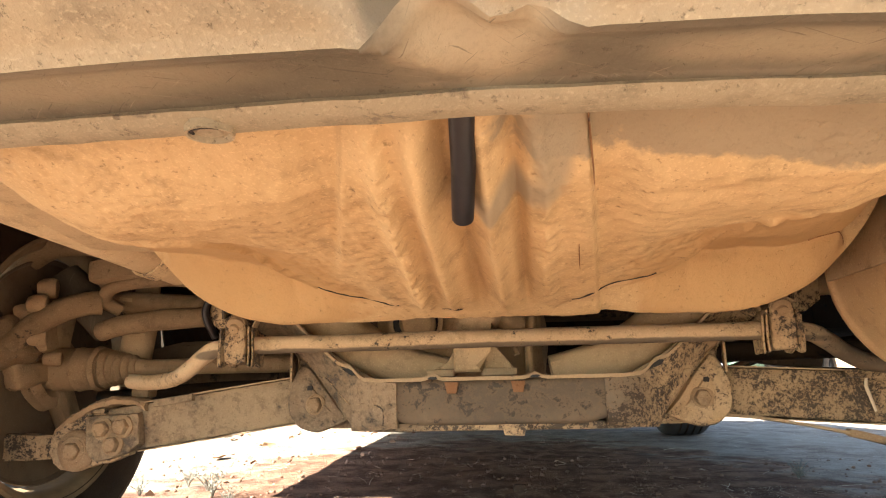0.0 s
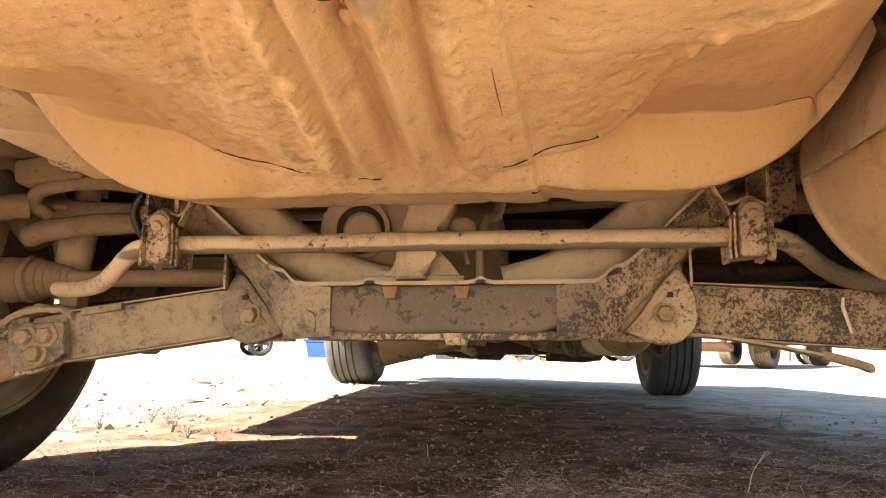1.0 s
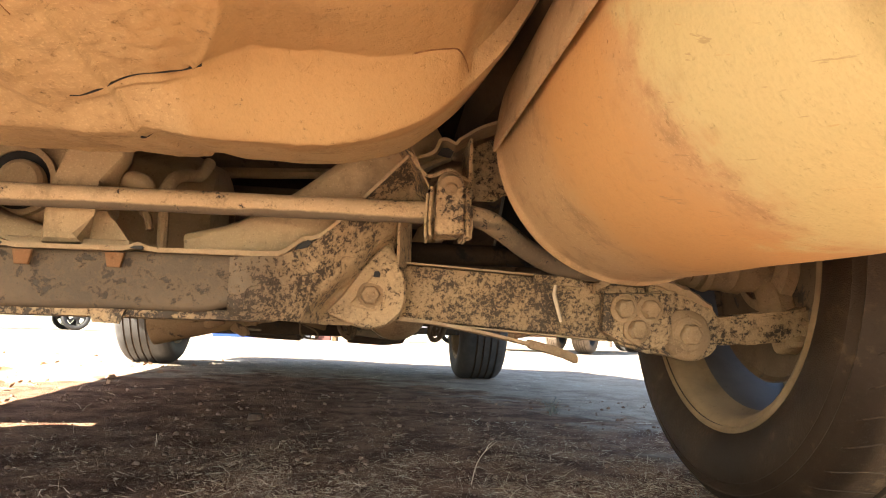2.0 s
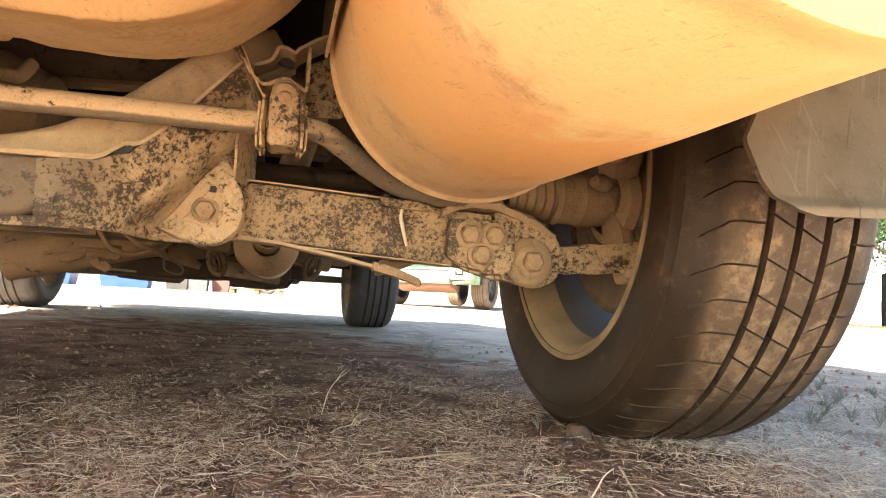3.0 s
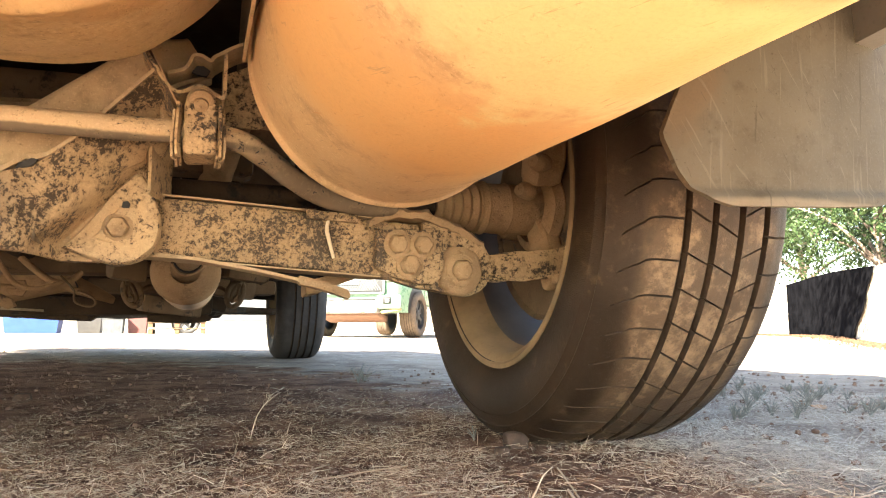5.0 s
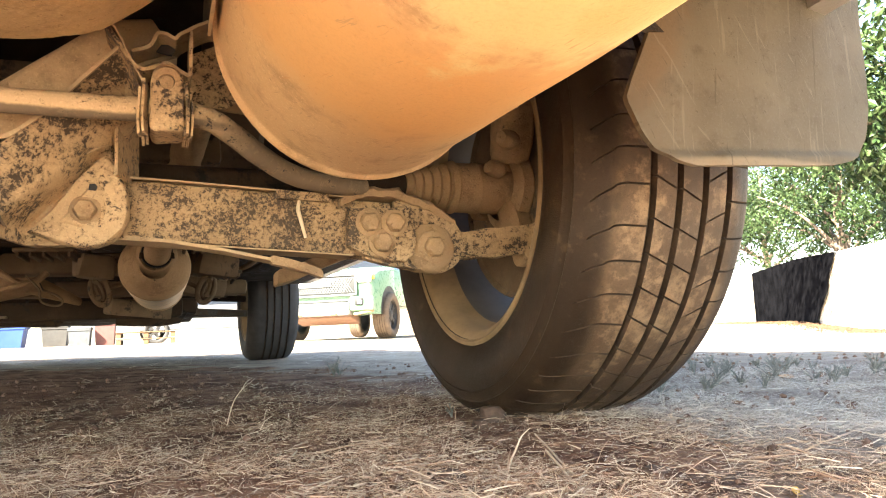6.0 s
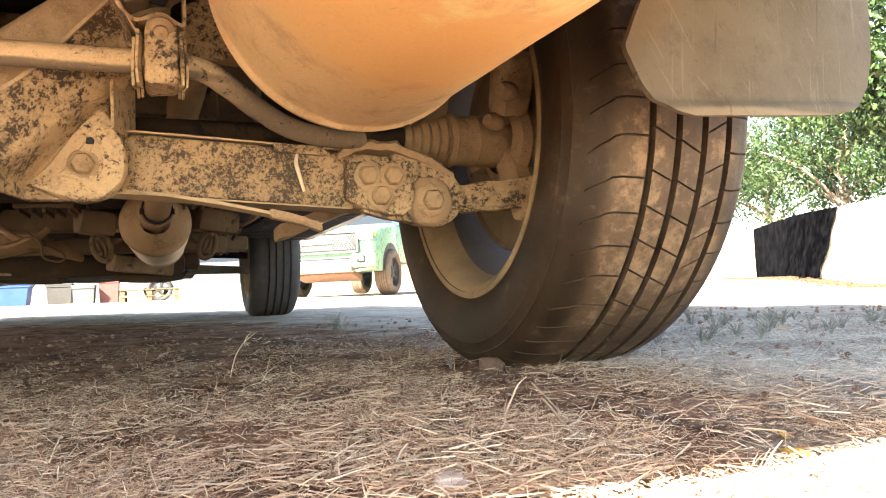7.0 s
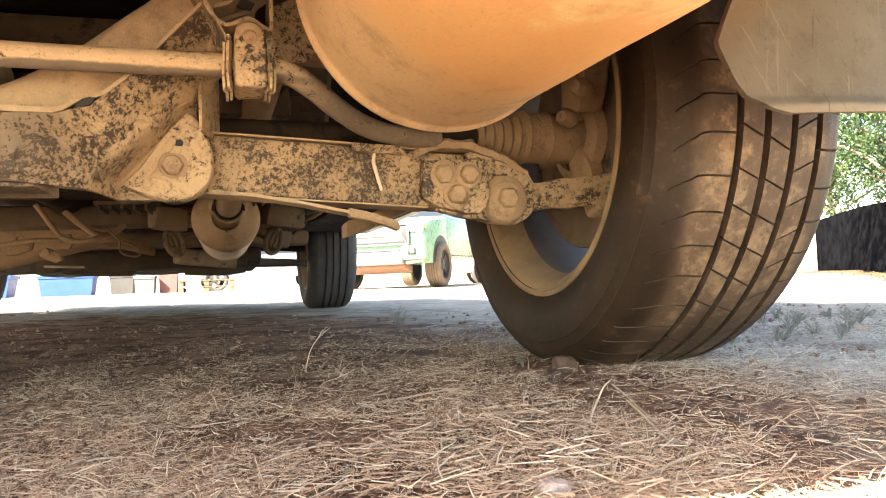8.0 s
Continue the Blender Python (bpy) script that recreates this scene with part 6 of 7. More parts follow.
def front_end():
    """Engine cradle, undertray and front arms, far off under the car."""
    bm = bmesh.new()
    rbox(bm, (0.80, 0.12, 0.07), Matrix.Translation((0, 3.0, 0.215)), 0.02)
    rbox(bm, (0.10, 0.8, 0.06), Matrix.Translation((0.40, 3.35, 0.22)), 0.02)
    rbox(bm, (0.10, 0.8, 0.06), Matrix.Translation((-0.40, 3.35, 0.22)), 0.02)
    rbox(bm, (0.80, 0.10, 0.06), Matrix.Translation((0, 3.75, 0.22)), 0.02)
    rough_up(bm, 0.006, 8.0)
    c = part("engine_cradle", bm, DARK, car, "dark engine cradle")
    bm = bmesh.new()
    sheet(bm, lambda u, v: Vector((-0.45 + 0.9 * u, 3.2 + 1.35 * v, 0.205 - 0.02 * math.sin(math.pi * v) + 0.01 * noise.noise((u * 6, v * 6, 0)))), 20, 20)
    thicken(bm, 0.005)
    part("undertray", bm, DARK, car, "dark plastic undertray")
    for s in (1, -1):
        bm = bmesh.new()
        prism(bm, [(s * 0.40, 3.3), (s * 0.72, 3.80), (s * 0.74, 3.90), (s * 0.68, 3.93), (s * 0.40, 3.80)], 0.03, Matrix.Translation((0, 0, 0.20)), 0.006)
        part("front_arm", bm, DARK, c, "dark front suspension arm")
        bm = bmesh.new()
        tube(bm, [(s * 0.15, 3.9, 0.30), (s * 0.45, 3.9, 0.30), (s * 0.72, 3.9, 0.29)], 0.016, 10)
        part("drive_shaft", bm, DARK, c)
    bm = bmesh.new()
    lathe(bm, [(-0.05, 0.01), (-0.05, 0.10), (0.16, 0.12), (0.18, 0.01)], Matrix.Translation((0.05, 3.55, 0.31)), 24)
    rbox(bm, (0.5, 0.45, 0.3), Matrix.Translation((0, 3.6, 0.42)), 0.04)
    part("engine", bm, DARK, car, "engine and gearbox block")
    for poly in ([(-0.29, 0.26), (-0.271, 0.196), (-0.211, 0.172), (-0.132, 0.165), (-0.008, 0.160), (0.008, 0.173), (0.020, 0.26)], [(0.175, 0.26), (0.176, 0.158), (0.24, 0.154), (0.321, 0.151), (0.39, 0.160), (0.419, 0.200), (0.43, 0.26)]):
        bm = bmesh.new()
        prism(bm, poly, 0.04, Matrix.Translation((0, 3.0, 0)) @ pose(0, 0, 0, 90, 0, 0), 0.004)
        part("splash_guard", bm, DARK, c, "dark hanging splash guard")
    bm = bmesh.new()
    rbox(bm, (0.125, 0.03, 0.008), Matrix.Translation((-0.213, 2.93, 0.200)) @ pose(0, 0, 0, 0, 3, 0), 0.002)
    part("edge_strip", bm, LIP, c, "pale edge strip of the splash guard")


front_end()


def body_shell():
    """Side skins with wheel arches, roof, glass, nose and tail: what shades the ground."""
    def side(s):
        bm = bmesh.new()
        R = 0.40
        poly = [(0.20, 0.44), (0.72, 0.40)] + [(y, z) for y, z in arc(1.12, 0.30, R, 168, 12, 14)] + [(1.56, 0.34 if s > 0 else 0.31), (3.44, 0.33 if s > 0 else 0.29)] + [(y, z) for y, z in arc(FRONT_Y, 0.30, R, 172, 10, 14)] + [(4.34, 0.34), (4.74, 0.36), (4.80, 0.60), (4.72, 0.84), (4.2, 1.0), (3.6, 1.06), (0.2, 1.08), (0.13, 0.70)]
        m = Matrix(((0, 0, s * 0.03, s * 0.925), (1, 0, 0, 0), (0, 1, 0, 0), (0, 0, 0, 1)))
        prism(bm, poly, 1.0, m, 0.0)
        part("side_panel", bm, PAINT, car, "dusty painted side panel with wheel arches")
        bm = bmesh.new()
        rbox(bm, (0.10, 1.90, 0.07), Matrix.Translation((s * 0.88, 2.50, 0.365 if s > 0 else 0.335)), 0.02)
        part("sill", bm, DARK, car, "dark sill")
        for y in (1.12, FRONT_Y):
            bm = bmesh.new()
            x0, x1 = 0.62, 0.925
            sheet(bm, lambda u, v: Vector((s * (x0 + (x1 - x0) * v), y + 0.415 * math.cos(radians(8 + 164 * u)), 0.30 + 0.415 * math.sin(radians(8 + 164 * u)))), 24, 2)
            thicken(bm, 0.004)
            part("wheel_liner", bm, DARK, car, "black wheel arch liner")
            bm = bmesh.new()
            prism(bm, arc(y, 0.30, 0.415, 8, 172, 20), 0.004, Matrix(((0, 0, s, s * 0.615), (1, 0, 0, 0), (0, 1, 0, 0), (0, 0, 0, 1))) @ Matrix.Translation((0, 0.16, 0)))
            part("arch_wall", bm, DARK, car)
        bm = bmesh.new()
        m = Matrix(((0, 0, s * 0.012, s * 0.80), (1, 0, 0, 0), (0, 1, 0, 0), (0, 0, 0, 1)))
        prism(bm, [(0.35, 1.08), (3.35, 1.08), (2.75, 1.60), (0.65, 1.60)], 1.0, m)
        for v in bm.verts:
            v.co.x += s * 0.14 * (1.6 - v.co.z) / 0.52
        part("side_glass", bm, GLASS_D, car, "dark tinted side windows")
    side(1)
    side(-1)
    bm = bmesh.new()
    rings = []
    for y, z, w in ((0.45, 1.58, 0.66), (0.6, 1.66, 0.72), (1.5, 1.70, 0.74), (2.4, 1.69, 0.74), (2.85, 1.61, 0.72)):
        rings.append([Vector((x * w, y, z - 0.05 * x * x)) for x in (-1, -0.6, 0, 0.6, 1)] + [Vector((x * w, y, z - 0.05 * x * x - 0.04)) for x in (1, 0.6, 0, -0.6, -1)])
    loft(bm, rings)
    part("roof", bm, PAINT, car, "dusty roof")
    bm = bmesh.new()
    rings = []
    for y, z in ((3.35, 1.08), (3.8, 1.05), (4.3, 0.98), (4.7, 0.86), (4.82, 0.65), (4.80, 0.42), (4.72, 0.34)):
        rings.append([Vector((x * 0.93, y - 0.15 * abs(x) ** 3, z)) for x in (-1, -0.5, 0, 0.5, 1)] + [Vector((x * 0.93, y - 0.03 - 0.15 * abs(x) ** 3, z - 0.02)) for x in (1, 0.5, 0, -0.5, -1)])
    loft(bm, rings)
    part("bonnet", bm, PAINT, car, "dusty bonnet and nose")
    bm = bmesh.new()
    loft(bm, [[Vector((x, y, z)) for x, y in ((-0.72, 2.84 + 0.0), (0.72, 2.84), (0.72, 2.85), (-0.72, 2.85))] if False else [Vector((-w, y, z)), Vector((w, y, z)), Vector((w, y + 0.01, z)), Vector((-w, y + 0.01, z))] for y, z, w in ((2.80, 1.62, 0.70), (3.36, 1.08, 0.86))])
    part("windscreen", bm, GLASS_D, car, "dark windscreen")
    bm = bmesh.new()
    loft(bm, [[Vector((-w, y, z)), Vector((w, y, z)), Vector((w, y + 0.02, z)), Vector((-w, y + 0.02, z))] for y, z, w in ((0.14, 0.66, 0.92), (0.16, 1.05, 0.90), (0.45, 1.60, 0.70))])
    part("tailgate", bm, PAINT, car, "dusty tailgate")


body_shell()


# ---- ground cover ----
def straw_cover():
    """Dry cut straw lying on the ground near the camera, thinner further off."""
    rnd = random.Random(11)
    V, F = [], []

    def blade(x, y, L, w, yaw, pitch, bend, lift):
        d = Vector((math.cos(yaw) * math.cos(pitch), math.sin(yaw) * math.cos(pitch), math.sin(pitch)))
        side = Vector((-math.sin(yaw), math.cos(yaw), 0))
        p = Vector((x, y, ground_z(x, y) + lift))
        up = Vector((0, 0, 1))
        b = len(V)
        for k in range(3):
            t = k / 2
            q = p + d * (L * t) + side * (bend * L * t * t) + up * (-0.25 * L * math.sin(pitch) * t * t)
            ww = w * (1 - 0.5 * t)
            V.extend((q - side * ww, q + side * ww, q + up * ww * 1.2))
        for k in range(2):
            o = b + 3 * k
            F.extend(((o, o + 3, o + 5, o + 2), (o + 2, o + 5, o + 4, o + 1)))
    cx, cy = 0.30, 0.10
    n = 0
    while n < 300000:
        r = 0.26 * (1.9 / 0.26) ** rnd.random()
        a = radians(rnd.uniform(8, 150))
        x, y = cx + r * math.cos(a), cy + r * math.sin(a)
        if x > 1.9 or (x < 0.05 and rnd.random() < 0.5):
            continue
        dens = 0.22 + 0.9 * sstep(-0.40, 0.20, noise.noise((x * 6.3, y * 6.3, 7.0)))
        dens *= 1.0 if y < 1.0 or x > 1.0 else max(0.22, 1.0 - (y - 1.0) * 1.1)
        if rnd.random() > dens:
            continue
        big = rnd.random()
        L = rnd.uniform(0.0018, 0.006) if big < 0.76 else rnd.uniform(0.006, 0.015) if big < 0.975 else rnd.uniform(0.014, 0.030)
        w = (rnd.uniform(0.00012, 0.00030) if big < 0.84 else rnd.uniform(0.00025, 0.00055)) * (1.0 + 0.5 * max(0.0, r - 0.7))
        pitch = rnd.gauss(0.08, 0.25) if rnd.random() < 0.80 else rnd.uniform(0.3, 1.3)
        yaw = rnd.uniform(0, 2 * math.pi)
        blade(x, y, L, w, yaw, pitch, rnd.gauss(0, 0.09), 0.009 * rnd.random() ** 1.5)
        n += 1
    # coarser, paler stems lying over the chaff
    n = 0
    while n < 3800:
        r = 0.28 * (1.1 / 0.28) ** rnd.random()
        a = radians(rnd.uniform(12, 125))
        x, y = cx + r * math.cos(a), cy + r * math.sin(a)
        if rnd.random() > 0.15 + 0.85 * sstep(-0.25, 0.25, noise.noise((x * 5.1, y * 5.1, 17.0))) * sstep(1.0, 0.7, y):
            continue
        blade(x, y, rnd.uniform(0.010, 0.038), rnd.uniform(0.00040, 0.00085), rnd.uniform(0, 2 * math.pi), rnd.gauss(0.05, 0.16), rnd.gauss(0, 0.07), 0.004 + 0.008 * rnd.random())
        n += 1
    for _ in range(1500):
        x, y = rnd.uniform(-3.5, 4.0), rnd.uniform(2.0, 5.5)
        blade(x, y, rnd.uniform(0.02, 0.06), rnd.uniform(0.0006, 0.0014), rnd.uniform(0, 2 * math.pi), rnd.gauss(0.05, 0.15), rnd.gauss(0, 0.2), rnd.uniform(0, 0.006))
    me = bpy.data.meshes.new("straw")
    me.from_pydata([tuple(v) for v in V], [], F)
    me.materials.append(STRAW)
    finish(me, 40)
    tagged(new("straw", me), "loose dry straw scattered over the dirt", "straw", kind="stuff")


straw_cover()


def clods():
    rnd = random.Random(5)
    V, F = [], []
    base = bmesh.new()
    bmesh.ops.create_icosphere(base, subdivisions=1, radius=1.0)
    pts = [v.co.copy() for v in base.verts]
    fc = [tuple(v.index for v in f.verts) for f in base.faces]
    base.free()
    for _ in range(5200):
        x, y = rnd.uniform(-1.3, 2.2), 0.3 + 2.4 * rnd.random() ** 1.5
        r = 0.0012 + 0.006 * rnd.random() ** 3.5
        o = len(V)
        a = rnd.random() * 6
        for p in pts:
            k = 1 + 0.35 * noise.noise(p * 1.7 + Vector((a, a, a)))
            V.append((x + p.x * r * k, y + p.y * r * k, ground_z(x, y) + r * 0.35 + p.z * r * 0.75 * k))
        F.extend(tuple(o + i for i in f) for f in fc)
    me = bpy.data.meshes.new("clods")
    me.from_pydata(V, [], F)
    me.materials.append(island_material("clods", [(0.15, 0.088, 0.06), (0.27, 0.165, 0.115), (0.20, 0.12, 0.082)], 0.95))
    finish(me, 60)
    tagged(new("clods", me), "small crumbs and clods of brown earth", "soil", kind="stuff")


clods()


def stone(x, y, r, flat, seed, mat, label):
    bm = bmesh.new()
    bmesh.ops.create_icosphere(bm, subdivisions=3, radius=r)
    for v in bm.verts:
        n = noise.noise(v.co / r * 1.3 + Vector((seed, 0, 0)))
        v.co *= 1 + 0.30 * n + 0.08 * noise.noise(v.co / r * 5 + Vector((0, seed, 0)))
        v.co.z *= flat
        v.co.x = max(-r * 0.8, min(r * 0.85, v.co.x))
        v.co.y = max(-r * 0.75, v.co.y)
        v.co.z = min(r * flat * 0.62, v.co.z)
    for v in bm.verts:
        v.co += Vector((x, y, ground_z(x, y) + r * flat * 0.55))
    return tagged(part("stone", bm, mat, None, label, angle=50), category="stone")


REDSTONE = plain("brown_earth", (0.13, 0.082, 0.058), 0.95, var=0.25, scale=60.0, relief=0.003)
stone(0.728, 1.052, 0.0165, 1.0, 1.0, REDSTONE, "brown stone wedged against the tyre")
stone(0.690, 1.01, 0.010, 0.8, 4.0, REDSTONE, "small brown pebble near the tyre")
stone(0.490, 0.612, 0.0105, 0.8, 2.0, plain("pale_stone", (0.52, 0.42, 0.37), 0.9, var=0.2, scale=60.0, relief=0.002), "pale pinkish stone in the straw")
stone(0.552, 0.775, 0.016, 0.45, 3.0, REDSTONE, "crumbly clod of brown earth")
stone(0.70, 0.70, 0.010, 0.4, 6.0, REDSTONE, "crumbly clod of brown earth")
stone(0.0, 1.95, 0.02, 0.6, 9.0, REDSTONE, "clod of earth under the car")


def stalk(x, y, pts, r, label):
    """A dry stalk standing up out of the straw, with a forked tip."""
    bm = bmesh.new()
    z = ground_z(x, y)
    P = [(x + a, y + b, z + c) for a, b, c in pts]
    tube(bm, P, lambda t: r * (1.1 - 0.7 * t), 6, 5)
    e = Vector(P[-2])
    tube(bm, [e, e + Vector((0.006, 0, 0.010)), e + Vector((0.016, 0.002, 0.016))], lambda t: r * (0.7 - 0.5 * t), 5, 4)
    return tagged(part("dry_stalk", bm, STRAW, None, label), category="grass stalk")


stalk(0.418, 1.235, [(0, 0, -0.002), (0.008, 0, 0.028), (0.020, 0, 0.046), (0.038, 0.002, 0.060)], 0.0009, "dry forked straw stalk standing up from the dirt")
stalk(0.611, 0.786, [(0, 0, -0.003), (0.005, 0, 0.010), (0.011, 0, 0.020), (0.0165, 0.0, 0.030)], 0.0014, "short cut straw stalk")
stalk(0.42, 1.10, [(0, 0, 0.0), (0.01, 0, 0.006), (0.025, 0, 0.010), (0.045, 0.0, 0.018)], 0.0007, "thin bent straw stalk")


def long_straw(x, y, L, yaw, r, lift, label="long straw lying on the ground"):
    bm = bmesh.new()
    c, s = math.cos(yaw), math.sin(yaw)
    P = [(x + c * L * t, y + s * L * t, ground_z(x, y) + lift + 0.004 * math.sin(3 * t)) for t in (-0.5, -0.2, 0.1, 0.5)]
    tube(bm, P, r, 6, 4)
    return tagged(part("straw_stem", bm, STRAW, None, label), category="straw")


long_straw(0.508, 0.956, 0.098, -0.05, 0.0011, 0.006)
long_straw(0.638, 0.738, 0.127, 1.25, 0.0012, 0.006)
long_straw(0.667, 0.803, 0.16, 1.25, 0.0010, 0.004)
long_straw(0.47, 0.66, 0.06, 0.4, 0.0011, 0.006)
long_straw(0.575, 0.62, 0.05, 0.1, 0.0010, 0.007)


def leaf_litter(x, y, size, yaw, tilt, mat, label):
    bm = bmesh.new()

    def f(u, v):
        t = 2 * u - 1
        w = 0.42 * math.sqrt(max(0.0, 1 - t * t)) * (1 - 0.3 * t)
        a = (2 * v - 1) * w
        return Vector((t, a, 0.25 * a * a * 3 + 0.18 * t * t + 0.08 * noise.noise((t * 2, a * 2, x))))
    sheet(bm, f, 14, 8)
    bmesh.ops.remove_doubles(bm, verts=bm.verts, dist=1e-4)
    thicken(bm, 0.02)
    m = Matrix.Translation((x, y, ground_z(x, y) + size * 0.12)) @ pose(0, 0, 0, tilt, 0, yaw) @ Matrix.Scale(size, 4)
    bmesh.ops.transform(bm, matrix=m, verts=bm.verts)
    return tagged(part("fallen_leaf", bm, mat, None, label), category="leaf")


leaf_litter(1.41, 1.213, 0.026, 20, 15, LITTER, "curled brown fallen leaf on the straw")
leaf_litter(0.555, 0.60, 0.013, 60, 10, LITTER, "curled orange-brown fallen leaf in the straw")
YELLOW = plain("yellow_leaf", (0.62, 0.40, 0.10), 0.8)
leaf_litter(0.70, 0.56, 0.012, 100, 50, YELLOW, "yellowed fallen leaf catching the sun")
leaf_litter(0.735, 0.60, 0.010, 40, 35, YELLOW, "yellowed fallen leaf catching the sun")
for k in range(9):
    q = random.Random(70 + k)
    leaf_litter(q.uniform(-1.6, -1.0), q.uniform(2.4, 4.2), q.uniform(0.03, 0.05), q.uniform(0, 360), q.uniform(0, 40), LITTER, "dry brown leaf lying in the sun")


def yard_litter():
    """Dead leaves and dark crumbs on the sunlit dirt beside the car."""
    rnd = random.Random(31)
    V, F = [], []
    for _ in range(420):
        x, y = rnd.uniform(-2.6, -0.55), rnd.uniform(1.7, 4.6)
        if noise.noise((x * 1.6, y * 1.6, 3.0)) < rnd.uniform(-0.3, 0.3):
            continue
        c = Vector((x, y, ground_z(x, y) + rnd.uniform(0.001, 0.008)))
        u = Vector((rnd.gauss(0, 1), rnd.gauss(0, 1), rnd.gauss(0, 0.3))).normalized() * rnd.uniform(0.005, 0.018)
        w = u.orthogonal() * rnd.uniform(0.4, 0.8)
        o = len(V)
        V.extend((tuple(c - u), tuple(c + w), tuple(c + u), tuple(c - w)))
        F.append((o, o + 1, o + 2, o + 3))
    me = bpy.data.meshes.new("dead_leaves")
    me.from_pydata(V, [], F)
    me.materials.append(island_material("yard_leaves", [(0.24, 0.14, 0.09), (0.34, 0.21, 0.14), (0.16, 0.09, 0.055)], 0.9))
    tagged(new("dead_leaves", me), "dead leaves and crumbs on sunlit dirt", "leaves", kind="stuff")


yard_litter()


def weed(x, y, h, seed, n=9, label="low grey-green weed growing in the dirt"):
    """A small scrubby plant: stems with many short leaves."""
    rnd = random.Random(seed)
    z = ground_z(x, y)
    base = empty("weed", x, y, z, label, "weed", "scrubby weeds beside the car")
    bs, bl = bmesh.new(), bmesh.new()
    for k in range(n):
        a = rnd.uniform(0, 2 * math.pi)
        lean = rnd.uniform(0.1, 0.9) * h
        hh = h * rnd.uniform(0.5, 1.0)
        P = [(x, y, z - 0.003), (x + 0.35 * lean * math.cos(a), y + 0.35 * lean * math.sin(a), z + 0.5 * hh), (x + lean * math.cos(a), y + lean * math.sin(a), z + hh)]
        tube(bs, P, lambda t: 0.0011 - 0.0007 * t, 5, 4)
        for j in range(12):
            t = rnd.uniform(0.2, 1.0)
            c = Vector((x + lean * t * math.cos(a), y + lean * t * math.sin(a), z + hh * t ** 0.8))
            d = Vector((rnd.gauss(0, 1), rnd.gauss(0, 1), rnd.gauss(0.5, 0.7))).normalized()
            w = d.orthogonal().normalized() * h * 0.018
            L = h * rnd.uniform(0.07, 0.16)
            vs = [bl.verts.new(c), bl.verts.new(c + d * L * 0.5 + w), bl.verts.new(c + d * L), bl.verts.new(c + d * L * 0.5 - w)]
            bl.faces.new(vs)
    tagged(part("stem", bs, WEED, base), kind="stuff")
    tagged(part("foliage", bl, WEED, base, angle=180), kind="stuff")


for k, (x, y, h) in enumerate(((1.17, 1.16, 0.03), (1.10, 1.24, 0.04), (1.25, 1.22, 0.03), (1.42, 1.12, 0.03), (1.50, 1.16, 0.03), (1.58, 1.10, 0.045), (1.33, 1.30, 0.04), (1.66, 1.22, 0.05), (1.08, 1.16, 0.03), (1.14, 1.28, 0.04), (1.20, 1.32, 0.045), (1.28, 1.14, 0.03), (1.05, 1.32, 0.035), (1.36, 1.20, 0.04), (1.12, 1.42, 0.04), (1.24, 1.46, 0.05), (1.46, 1.28, 0.045), (1.38, 1.42, 0.05), (1.55, 1.34, 0.05), (0.77, 2.14, 0.055), (0.80, 2.20, 0.04), (1.05, 1.9, 0.03), (-0.84, 1.90, 0.07), (-0.78, 1.80, 0.09), (-0.92, 1.95, 0.06), (-1.00, 1.84, 0.06), (-1.12, 1.9, 0.05), (-0.70, 1.72, 0.05))):
    weed(x, y, h, 100 + k, 12 if x < 0 else 9, "green leafy weed in the sun" if x < 0 else "low grey-green weed growing in the dirt")
q = random.Random(77)
for k in range(34):
    x, y = q.uniform(1.06, 1.75), q.uniform(1.12, 1.75)
    weed(x, y, q.uniform(0.018, 0.034), 400 + k, 10, "low grey scrub weed in the straw")
weed(0.70, 1.12, 0.018, 300, 8, "tuft of weed against the tyre")


# ---- pickup truck ----
GREEN = plain("green_paint", (0.115, 0.215, 0.14), 0.3, var=0.06, spec=0.5)
CHROME = plain("grey_metal", (0.10, 0.105, 0.11), 0.4, metal=0.2, var=0.1)
MESHGREY = plain("grille_black", (0.006, 0.007, 0.007), 0.6)
LAMP = plain("lamp_glass", (0.25, 0.26, 0.26), 0.2, var=0.05)
BRIGHT = plain("silver_bumper", (0.24, 0.24, 0.24), 0.45, metal=0.2, var=0.1)
TRUCK_TYRE = TYRE_MESH.copy()
TRUCK_TYRE.materials[0] = plain("dusty_truck_tyre", (0.10, 0.074, 0.052), 0.9)
TRUCK_SPOKES = DISC_MESH.copy()
TRUCK_SPOKES.materials[0] = BLACK
TRUCK_RIM = RIM_MESH.copy()
TRUCK_RIM.materials[0] = BLACK
TRUCK_RIM.materials[1] = BLACK
PLATE = plain("plate_white", (0.75, 0.74, 0.72), 0.5, var=0.05)


